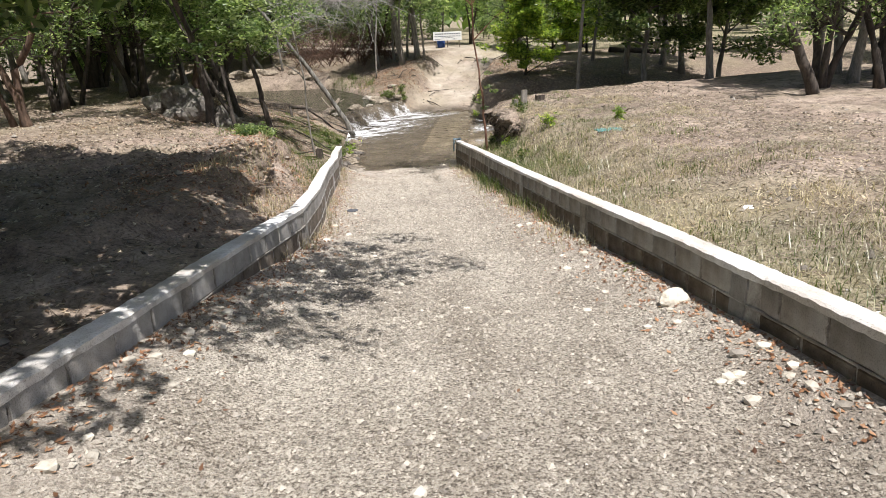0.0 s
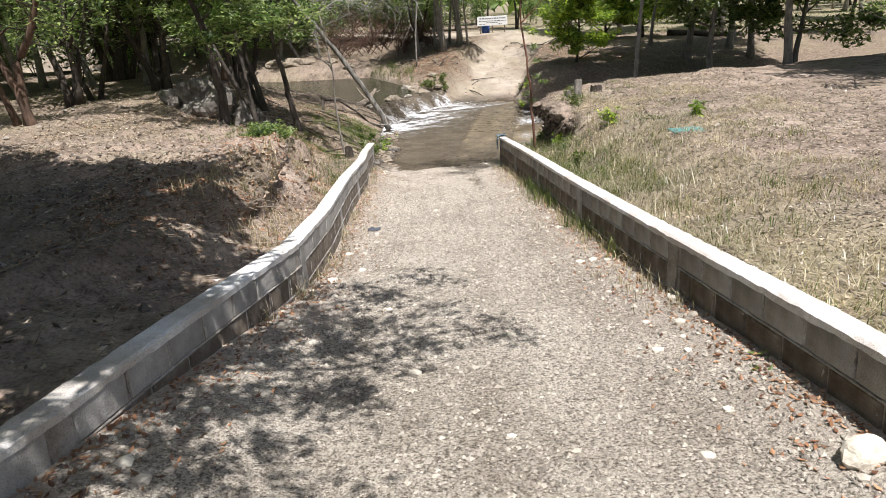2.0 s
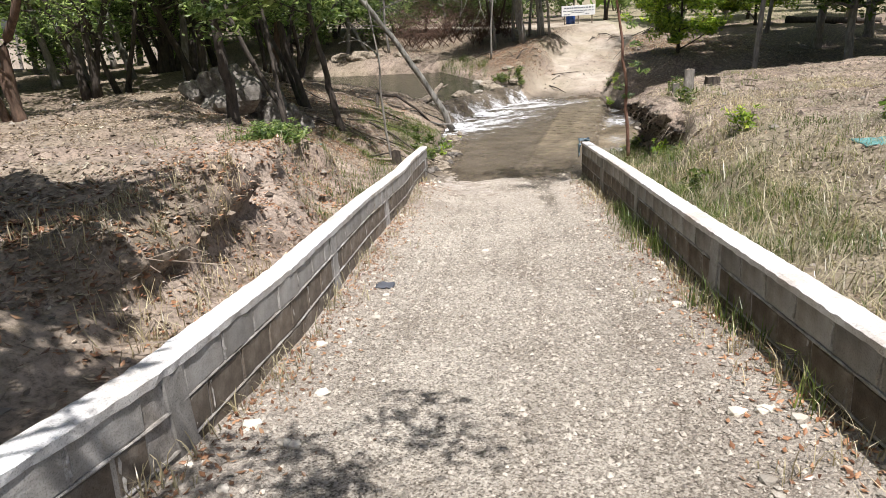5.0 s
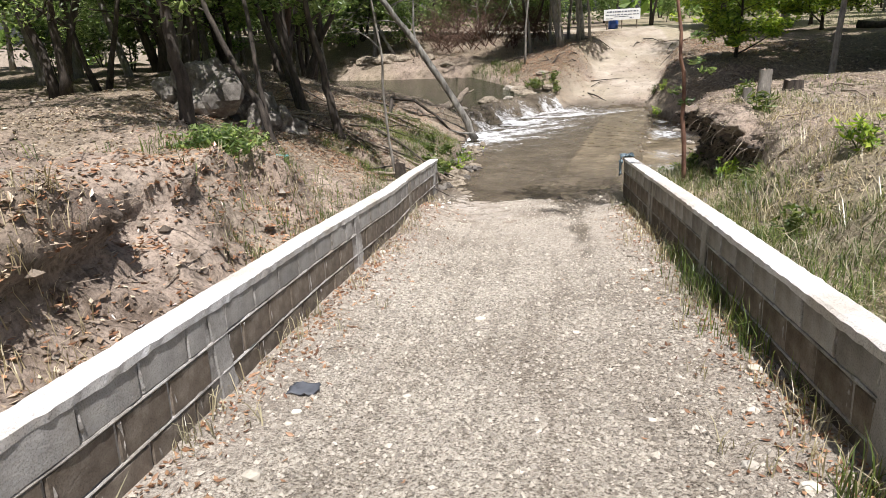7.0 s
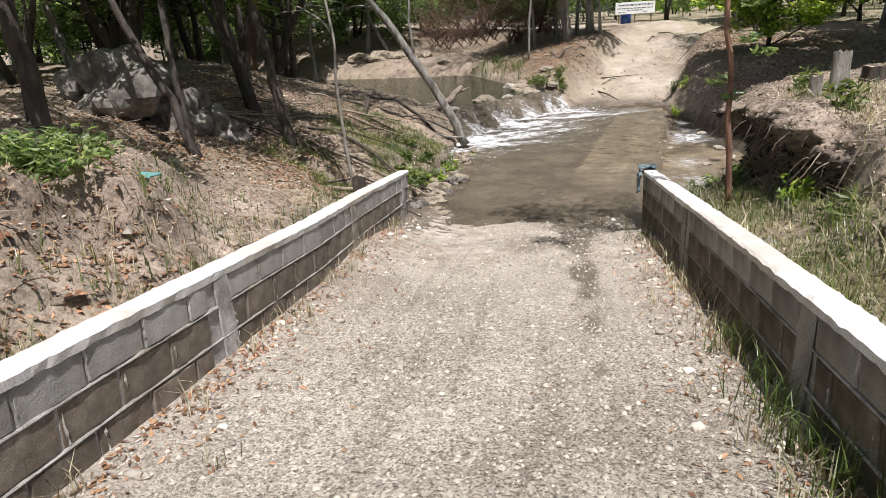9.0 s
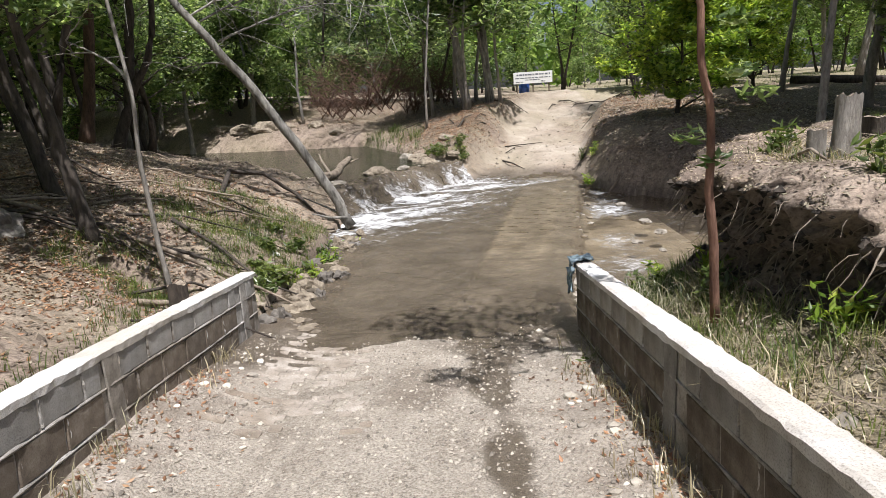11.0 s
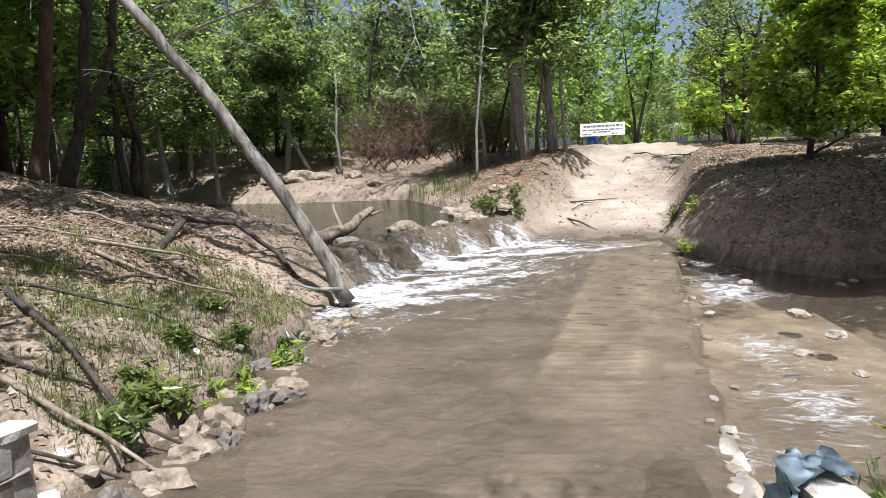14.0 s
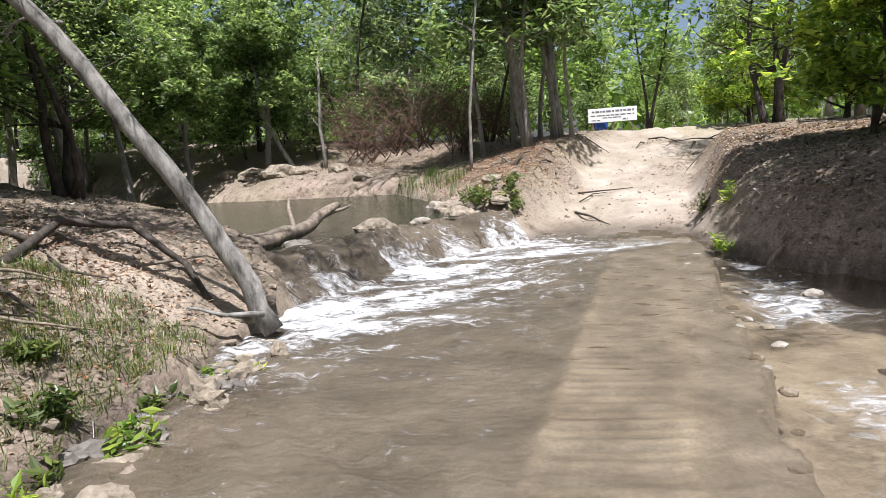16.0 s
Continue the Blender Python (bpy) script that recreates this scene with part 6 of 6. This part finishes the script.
# ---- low plants ----
def weed(x, y, h, n_stems, leaf, mat, label, seed, category="plant", spread=0.5):
    rs = random.Random(seed)
    root = tagged(new("leafy_plant"), label, category, "leafy plants")
    z = ground_z(x, y)
    limbs, cl_ = [], []
    for _ in range(n_stems):
        p = limb_path(rs, (x + rs.uniform(-.1, .1) * spread * 2, y + rs.uniform(-.1, .1) * spread * 2, z - 0.03), (rs.uniform(-1, 1) * spread, rs.uniform(-1, 1) * spread, 1), h * rs.uniform(0.6, 1.1), 4, 0.12)
        limbs.append(tube(p, [0.006, 0.005, 0.004, 0.003, 0.002], 4))
        cl_ += [(q, 0.09) for q in p[1:]]
    tagged(mesh_part("stem", *join(limbs), GRASS, root), kind="stuff")
    tagged(mesh_part("foliage", *foliage(rs, cl_, n_stems * 28, leaf, 1.0, slender=0.3, droop=-0.35), mat, root), kind="stuff")


for k, (x, y, h, n) in enumerate(((-1.45, 20.75, 0.35, 9), (-1.35, 21.5, 0.36, 7), (-1.55, 20.5, 0.25, 6), (-1.3, 22.6, 0.25, 5), (-1.9, 20.2, 0.2, 6), (-1.75, 19.9, 0.2, 7), (-1.5, 23.2, 0.22, 4), (-2.0, 20.9, 0.18, 6), (-1.65, 19.5, 0.2, 6), (-1.5, 21.1, 0.3, 7), (-1.75, 21.4, 0.22, 6), (-1.45, 22.1, 0.25, 5), (-1.6, 20.1, 0.22, 7), (-1.5, 19.3, 0.16, 6), (-1.42, 20.35, 0.2, 6), (-2.1, 21.8, 0.2, 5))):
    weed(x, y, h, n, 0.12, BRIGHT_LEAF if k < 4 else GRASS, "leafy bright green plant at the water's edge", 300 + k)
for k, (x, y) in enumerate(((-0.25, 30.0), (0.1, 30.2), (0.35, 30.0), (-0.6, 30.9), (0.55, 30.5), (-0.1, 30.6), (0.75, 30.2), (-0.9, 31.8))):
    weed(x, y, 0.3, 6, 0.13, GRASS, "tangled green weeds at the end of the weir", 380 + k, "plant", 1.1)
for k in range(7):
    weed(-2.75 + rg.uniform(-0.35, 0.3), 13.7 + rg.uniform(-0.3, 0.4), 0.24, 6, 0.11, LEAF, "low spreading green shrub below the tree", 320 + k, "plant", 1.2)
for k, (x, y) in enumerate(((3.0, 17.5), (2.75, 18.9), (3.15, 19.5), (3.6, 17.9), (3.4, 13.2), (2.8, 14.6), (2.9, 15.6), (2.6, 12.4), (4.4, 12.0), (2.7, 16.9), (4.1, 28.6), (4.0, 29.6), (3.85, 27.9), (3.3, 15.9))):
    weed(x, y, 0.32, 5, 0.11, GRASS if k % 2 else BRIGHT_LEAF, "sparse green weed on the east bank", 340 + k)
for k, (x, y) in enumerate(((2.02, 5.2), (2.04, 4.9), (-1.12, 5.9), (-1.2, 5.3), (1.8, 17.1), (-1.25, 16.9))):
    weed(x, y, 0.2, 3, 0.08, GRASS, "small green weed at the wall foot", 360 + k)


# worn concrete apron with pale cross ribs where the road meets the water
apron = tagged(new("concrete_apron"), "worn pale ribbed concrete apron at the water's edge", "apron", "", "structure")
r9 = random.Random(19)
for k in range(27):
    y = 15.9 + 0.105 * k
    x0, x1 = -0.98 + 0.12 * r9.random() + 0.02 * k * 0, 0.02 + 0.35 * r9.random() - 0.02 * k
    while x0 < x1 - 0.08:
        ln = min(r9.uniform(0.06, 0.34), x1 - x0)
        if r9.random() < (0.22 if k > 10 else 0.55):
            x0 += ln
            continue
        bv, bf = [], []
        for q in range(7):
            u = x0 + ln * q / 6
            e = 0.028 * noise.noise(Vector((u * 9, y * 5, 1))) + (0.012 if q in (0, 6) else 0)
            zz = on_road(u, y)
            for dy, dz in ((-0.046 + e, -0.02), (-0.040 + e, 0.008), (0.040 - e, 0.008), (0.046 - e, -0.02)):
                bv.append((u, y + dy + 0.01 * noise.noise(Vector((u * 4, y, 3))), zz + dz + 0.003 * noise.noise(Vector((u * 14, y * 9, 2)))))
        bf = [(q * 4 + j, q * 4 + j + 1, q * 4 + 5 + j, q * 4 + 4 + j) for q in range(6) for j in range(3)] + [(0, 1, 2, 3), (27, 26, 25, 24)]
        mesh_part("rib", bv, bf, MUD_CONCRETE, apron)
        x0 += ln + 0.004


# ---- loose cover: gravel, litter, twigs, grass ----
def land_z(x, y):
    return land(x, y)[0]


def pebbles(name, pts, size, mat, label, seed):
    """Small angular stones, each an eight-faced lump."""
    rs = np.random.RandomState(seed)
    n = len(pts)
    base = np.array([(1, 0, 0), (0, 1, 0), (-1, 0, 0), (0, -1, 0), (0, 0, 0.75), (0, 0, -0.6)], float)
    ang = rs.uniform(0, 6.28, n)
    ca, sa = np.cos(ang), np.sin(ang)
    sc = size[:, None, None] * rs.uniform(0.55, 1.3, (n, 6, 1)) * base[None]
    sc[:, :, 1] *= rs.uniform(0.6, 1.0, (n, 1))
    v = np.stack([sc[:, :, 0] * ca[:, None] - sc[:, :, 1] * sa[:, None], sc[:, :, 0] * sa[:, None] + sc[:, :, 1] * ca[:, None], sc[:, :, 2]], 2) + pts[:, None, :]
    tri = np.array([(0, 1, 4), (1, 2, 4), (2, 3, 4), (3, 0, 4), (1, 0, 5), (2, 1, 5), (3, 2, 5), (0, 3, 5)])
    f = (np.arange(n)[:, None, None] * 6 + tri[None]).reshape(-1, 3)
    return thing(name, v.reshape(-1, 3), f, mat, label, "gravel", "", "stuff")


rs = np.random.RandomState(77)
n = 92000
py = rs.uniform(1.6, 18.4, n)
pu = rs.uniform(0.01, 0.99, n)
px = left_x(py) + pu * (right_x(py) - left_x(py))
keep = rs.uniform(0, 1, n) < np.clip(1.1 - 0.7 * smooth(12.5, 16.0, py) + 0.5 * fbm(px, py, 1.2, 2, 3), 0.15, 1)
px, py = px[keep], py[keep]
sz = rs.gamma(2.2, 0.0034, len(px)).clip(0.0035, 0.024)
pebbles("road_gravel", np.stack([px, py, road_surface(px, py)[0] + sz * 0.25], 1), sz, GRAVEL, "loose pale limestone gravel", 1)
pieces = []
r7 = random.Random(7)
for k in range(170):
    y = r7.uniform(2.0, 18.3)
    e = r7.random()
    u = r7.uniform(0.02, 0.16) if e < 0.35 else r7.uniform(0.84, 0.98) if e < 0.85 else r7.uniform(0.2, 0.8)
    x = float(left_x(y) + u * (right_x(y) - left_x(y)))
    s = r7.uniform(0.015, 0.042)
    v, f = lump(r7, s * 1.2, s, s * 0.7, 1, 0.35)
    z = on_road(x, y) - 0.005
    pieces.append(([q + Vector((x, y, z)) for q in v], f))
thing("road_stones", *join(pieces), PALE_ROCK, "larger loose pale stones along the road edges", "gravel", "", "stuff")
n = 2600
px, py = rs.uniform(-9, 9, n), rs.uniform(2, 34, n)
ok = ((px < left_x(py) - 0.4) | (px > right_x(py) + 0.5) | (py > 29.3))
px, py = px[ok], py[ok]
pz_ = land_z(px, py)
ok = pz_ > -2.62
px, py, pz_ = px[ok], py[ok], pz_[ok]
sz = rs.gamma(2.0, 0.012, len(px)).clip(0.008, 0.07)
pebbles("ground_stones", np.stack([px, py, pz_ + sz * 0.2], 1), sz, ROCK, "small scattered stones on bare earth", 3)


# crumbs and clods of soil on the banks and on the undercut face
n = 24000
px, py = rs.uniform(-7, 8.5, n), rs.uniform(9, 40, n)
pz_, lit_, sand_, turf_, wet_ = land(px, py)
ok = ((px < left_x(np.minimum(py, 18.6)) - 0.3) | (px > right_x(np.minimum(py, 18.1)) + 0.5) | (py > 29.3)) & (pz_ > -2.58) & ((sand_ < 0.4) | (rs.uniform(0, 1, n) < 0.25))
c = np.stack([px, py, pz_], 1)[ok]
sz = rs.gamma(1.6, 0.011, len(c)).clip(0.006, 0.06)
pebbles("soil_clods", c + overhang(*c.T) + np.array([0, 0, 0.004]), sz, CLOD, "crumbs and clods of brown soil on the banks", 8)
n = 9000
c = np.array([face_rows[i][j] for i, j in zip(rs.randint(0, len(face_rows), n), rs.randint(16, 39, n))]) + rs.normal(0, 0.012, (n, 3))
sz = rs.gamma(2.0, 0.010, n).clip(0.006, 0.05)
pebbles("bank_clods", c, sz, DARK_CLOD, "dark clods of soil on the undercut bank, coloured as if in shade", 9)


def dead_leaves(name, px, py, pz, size, mat, label, seed):
    rs = np.random.RandomState(seed)
    n = len(px)
    d = rs.normal(0, 1, (n, 3))
    d[:, 2] *= 0.28
    d /= np.linalg.norm(d, axis=1, keepdims=True)
    w = np.cross(d, np.array([0, 0, 1.0]) + rs.normal(0, 0.3, (n, 3)))
    w /= np.linalg.norm(w, axis=1, keepdims=True)
    s = size * rs.uniform(0.5, 1.4, (n, 1))
    v, f = sheets(np.stack([px, py, pz + 0.012], 1) + overhang(px, py, pz), d * s * 0.5, w * s * 0.22, 0.35)
    return thing(name, v, f, mat, label, "leaf litter", "", "stuff")


n = 190000
px, py = rs.uniform(-9, 9, n), rs.uniform(2, 41, n)
px[150000:], py[150000:] = rs.uniform(-7, -1.2, 40000), rs.uniform(2.5, 11, 40000)
px[:50000], py[:50000] = rs.uniform(-7, -1.2, 50000), rs.uniform(9, 25, 50000)
z, lit, sand_, turf_, wet_ = land(px, py)
ok = ((px < left_x(py) - 0.2) | (px > right_x(py) + 0.2) | (py > 29.2)) & (z > -2.5) & (rs.uniform(0, 1, n) < lit * 1.3 + 0.12) & (sand_ < 0.5 * rs.uniform(0, 1, n) + 0.1)
dead_leaves("leaf_litter", px[ok], py[ok], z[ok], 0.055, LITTER, "brown dead leaves strewn over the banks", 4)
n = 80000
px, py = rs.uniform(2.4, 8, n), rs.uniform(2.5, 20, n)
z = land_z(px, py)
ok = (px > right_x(np.minimum(py, 18.1)) + 0.3) & (z > -2.5) & (fbm(px, py, 0.9, 3, 77) > rs.uniform(-0.7, 0.4, n))
dead_leaves("straw_litter", px[ok], py[ok], z[ok], 0.036, STRAW_LITTER, "dry straw and leaf bits on the east bank", 14)
px, py = rs.uniform(4, 10.5, 16000), rs.uniform(25, 31.5, 16000)
z = land_z(px, py)
ok = past_line(px, py, FAR_SHORE) & (z > -2.4) & (fbm(px, py, 0.8, 3, 79) > rs.uniform(-0.6, 0.3, 16000))
dead_leaves("mound_litter", px[ok], py[ok], z[ok], 0.075, LITTER, "dead leaves strewn over the shaded mound", 16)
n = 42000
which = rs.randint(0, 14, n)
cx_ = np.array([-4.6, -2.3, 0.6, -2.6, -5.2, 6.2, 1.0, -0.2, -3.5, 6.0, 0.8, 6.8, -3.4, -3.0])[which] + rs.normal(0, 1, n) * np.array([0.8, 0.5, 0.8, 0.5, 0.9, 0.6, 0.7, 0.7, 2.2, 0.9, 0.7, 1.2, 0.7, 0.8])[which]
cy_ = np.array([17.0, 12.3, 33.5, 8.3, 20.8, 37.5, 36.5, 34.5, 40.5, 31.5, 33.0, 29.5, 18.6, 22.6])[which] + rs.normal(0, 1, n) * np.array([1.1, 1.4, 1.8, 0.9, 1.2, 2.0, 1.6, 1.8, 1.1, 1.8, 1.5, 1.3, 0.8, 1.0])[which]
ok = (cx_ < left_x(cy_) - 0.25) & (land(cx_, cy_)[0] > -2.5)
ok |= (cy_ > 28.5) & (land(cx_, cy_)[0] > -2.5) & (land(cx_, cy_)[2] < 0.6)
z = land_z(cx_, cy_)
dead_leaves("red_leaf_litter", cx_[ok], cy_[ok], z[ok], 0.055, RED_LITTER, "reddish-brown dead leaves in drifts", 5)
n = 5200
py = rs.uniform(2, 17, n)
off = rs.gamma(1.2, 0.14, n)
px = np.where(rs.uniform(0, 1, n) < 0.5, left_x(py) + 0.02 + off, right_x(py) - 0.02 - off)
dead_leaves("wall_foot_litter", px, py, road_surface(px, py)[0], 0.04, RED_LITTER, "dry reddish leaves and bark along the wall foot", 6)


pick = rs.randint(0, len(face_rows), 6500), rs.randint(3, 17, 6500)
c = np.array([face_rows[i][j] for i, j in zip(*pick)]) + rs.normal(0, 0.02, (6500, 3)) * np.array([1, 1, 0])
dead_leaves("rim_litter", c[:, 0], c[:, 1], c[:, 2], 0.03, STRAW_LITTER, "dry leaf bits and straw on the broken rim", 15)


def blades(name, px, py, pz, height, mat, label, seed, lean=0.5):
    """Grass: each blade a curved strip of three triangles."""
    rs = np.random.RandomState(seed)
    n = len(px)
    h = height * rs.uniform(0.4, 1.3, n)
    a = rs.uniform(0, 6.28, n)
    out = np.stack([np.cos(a), np.sin(a), np.zeros(n)], 1)
    side_ = np.stack([-np.sin(a), np.cos(a), np.zeros(n)], 1)
    l1 = (rs.uniform(0.05, 0.5, n) * lean * h)[:, None]
    l2 = (rs.uniform(0.3, 1.3, n) * lean * h)[:, None]
    wd = (0.0026 + 0.006 * h)[:, None] * rs.uniform(0.6, 1.2, (n, 1))
    base = np.stack([px, py, pz - 0.01], 1) + overhang(px, py, pz)
    up = np.array([0, 0, 1.0])
    mid = base + out * l1 + up * (h * 0.6)[:, None]
    tip = base + out * l2 + up * (h * rs.uniform(0.75, 1.0, n))[:, None]
    v = np.stack([base - side_ * wd, base + side_ * wd, mid - side_ * wd * 0.8, mid + side_ * wd * 0.8, tip], 1).reshape(-1, 3)
    i = np.arange(n)[:, None] * 5
    f = np.concatenate([i + np.array([[0, 1, 3]]), i + np.array([[0, 3, 2]]), i + np.array([[2, 3, 4]])], 0)
    return thing(name, v, f, mat, label, "grass", "", "stuff")


def tufts(n, per, xr, yr, mask, seed, radius=0.07):
    rs = np.random.RandomState(seed)
    cx, cy = rs.uniform(*xr, n), rs.uniform(*yr, n)
    ok = mask(cx, cy)
    cx, cy = cx[ok], cy[ok]
    px = np.repeat(cx, per) + rs.normal(0, radius, len(cx) * per)
    py = np.repeat(cy, per) + rs.normal(0, radius, len(cx) * per)
    return px, py


def east_strip(x, y):
    o = x - right_x(np.minimum(y, 18.1))
    return (o > 0.22) & (fbm(x, y, 0.9, 3, 7) + 0.62 * smooth(2.9, 0.5, o) > 0.18)


px, py = tufts(4600, 9, (2.0, 6.5), (2.2, 18.5), east_strip, 21)
ok = px > right_x(np.minimum(py, 18.1)) + 0.18
px, py = px[ok], py[ok]
blades("dry_grass", px, py, land_z(px, py), 0.10, STRAW, "dry straw-coloured grass on the east bank", 22, 1.6)
px, py = tufts(1500, 9, (2.0, 5.2), (2.2, 19.3), lambda x, y: (x > right_x(np.minimum(y, 18.1)) + 0.25) & (fbm(x, y, 0.8, 3, 9) + 0.5 * smooth(2.2, 0.4, x - right_x(np.minimum(y, 18.1))) > 0.27), 23)
ok = px > right_x(np.minimum(py, 18.1)) + 0.18
px, py = px[ok], py[ok]
blades("green_grass", px, py, land_z(px, py), 0.11, GRASS, "green grass tufts outside the east wall", 24, 0.7)
px, py = tufts(420, 11, (2.1, 4.3), (17.6, 20.8), lambda x, y: (land(x, y)[0] > -2.72) & ((x > 2.1) | (y > 18.3)) & (land(x, y)[0] < -1.2), 25)
blades("water_edge_grass", px, py, land_z(px, py), 0.24, GRASS, "lush green grass at the water's edge", 26, 0.6)
px, py = tufts(1500, 10, (-3.6, -1.2), (18.4, 23.2), lambda x, y: (land(x, y)[0] > -2.52) & (fbm(x, y, 1.0, 3, 35) + 0.25 * smooth(-3.4, -1.6, x) > 0.05), 33)
blades("stream_bank_grass", px, py, land_z(px, py), 0.12, GRASS, "short green grass along the stream bank", 34, 1.5)
px, py = tufts(800, 9, (-4.2, -1.3), (11.5, 23.0), lambda x, y: (x < left_x(np.minimum(y, 18.6)) - 0.22) & (land(x, y)[0] > -2.5) & (fbm(x, y, 0.8, 3, 29) + 0.5 * smooth(1.6, 0.3, left_x(np.minimum(y, 18.6)) - x) > 0.24), 27)
blades("bank_grass", px, py, land_z(px, py), 0.17, GRASS, "dull green grass on the west bank", 28, 0.7)
px, py = tufts(420, 9, (-2.6, -1.2), (7.5, 15.0), lambda x, y: (x < left_x(y) - 0.22) & (fbm(x, y, 1.2, 3, 30) > -0.1), 29)
ok = px < left_x(py) - 0.18
px, py = px[ok], py[ok]
blades("gully_grass", px, py, land_z(px, py), 0.16, STRAW, "pale dry grass in the gully behind the wall", 30, 0.7)
px, py = tufts(620, 9, (2.05, 3.0), (9.0, 18.4), lambda x, y: (x > right_x(np.minimum(y, 18.1)) + 0.24) & (rim_depth(x, y) < 0.0) & (fbm(x, y, 0.9, 3, 37) > -0.25), 97, 0.09)
px = np.maximum(px, right_x(py) + 0.19)
blades("wall_side_grass", px, py, land_z(px, py), 0.17, GRASS, "green grass in the strip outside the east wall", 98, 1.1)
px, py = tufts(420, 9, (2.05, 3.2), (8.0, 18.4), lambda x, y: (x > right_x(np.minimum(y, 18.1)) + 0.24) & (fbm(x, y, 1.1, 3, 39) > -0.15), 99, 0.09)
px = np.maximum(px, right_x(py) + 0.19)
blades("wall_side_straw", px, py, land_z(px, py), 0.22, STRAW, "dry bent grass in the strip outside the east wall", 100, 1.4)
# sparse grass along the wall feet, inside the road
rs = np.random.RandomState(91)
cy = rs.uniform(6.0, 17.5, 260)
right_side = rs.uniform(0, 1, 260) < 0.68
cx = np.where(right_side, right_x(cy) - 0.03 - rs.gamma(1.3, 0.09, 260), left_x(cy) + 0.03 + rs.gamma(1.3, 0.07, 260))
px = np.repeat(cx, 8) + rs.normal(0, 0.04, 2080)
py = np.repeat(cy, 8) + rs.normal(0, 0.05, 2080)
px = np.clip(px, left_x(py) + 0.02, right_x(py) - 0.02)
blades("roadside_grass", px, py, road_surface(px, py)[0], 0.15, STRAW, "sparse dry grass along the wall feet", 92, 0.7)
cy = rs.uniform(7.5, 13.5, 60)
cx = right_x(cy) - 0.03 - rs.gamma(1.2, 0.06, 60)
px = np.clip(np.repeat(cx, 9) + rs.normal(0, 0.04, 540), -9, right_x(np.repeat(cy, 9)) - 0.02)
py = np.repeat(cy, 9) + rs.normal(0, 0.05, 540)
blades("roadside_green_grass", px, py, road_surface(px, py)[0], 0.24, GRASS, "green grass tufts at the east wall foot", 93, 0.6)
px, py = tufts(260, 10, (-3.0, -0.6), (31.5, 37.5), lambda x, y: (land(x, y)[0] > -2.25) & (land(x, y)[0] < -1.55), 95)
blades("pool_edge_grass", px, py, land_z(px, py), 0.3, GRASS, "green grass at the edge of the pool", 96, 0.7)
# short turf of the far clearing
px, py = rs.uniform(8, 34, 9000), rs.uniform(38, 49, 9000)
blades("clearing_grass", px, py, land_z(px, py), 0.16, GRASS, "short green grass in the far clearing", 94, 0.5)

# twigs strewn on the banks
n = 9000
px, py = rs.uniform(-8, 7.5, n), rs.uniform(2.5, 24.5, n)
z = land_z(px, py)
ok = ((px < left_x(np.minimum(py, 18.6)) - 0.3) | (px > right_x(np.minimum(py, 18.1)) + 0.35)) & (z > -2.45)
px, py, z = px[ok], py[ok], z[ok]
n = len(px)
a, ln = rs.uniform(0, 6.28, n), rs.gamma(2.2, 0.05, n) + 0.04
d = np.stack([np.cos(a), np.sin(a), rs.normal(0, 0.12, n)], 1) * ln[:, None]
e1 = np.stack([-np.sin(a), np.cos(a), np.zeros(n)], 1) * (0.003 + 0.012 * ln[:, None] * 0.4)
e2 = np.array([0, 0, 1.0]) * (0.005 + 0.005 * ln[:, None])
c = np.stack([px, py, z + 0.012], 1) + overhang(px, py, z)
v = np.stack([c - d - e1, c - d + e1, c - d + e2, c + d - e1 * 0.6, c + d + e1 * 0.6, c + d + e2 * 0.6], 1).reshape(-1, 3)
tri = np.array([(0, 1, 4), (0, 4, 3), (1, 2, 5), (1, 5, 4), (2, 0, 3), (2, 3, 5), (0, 2, 1), (3, 4, 5)])
f = (np.arange(n)[:, None, None] * 6 + tri[None]).reshape(-1, 3)
thing("ground_twigs", v, f, DEAD_WOOD, "dry twigs strewn over the banks", "twigs", "", "stuff")
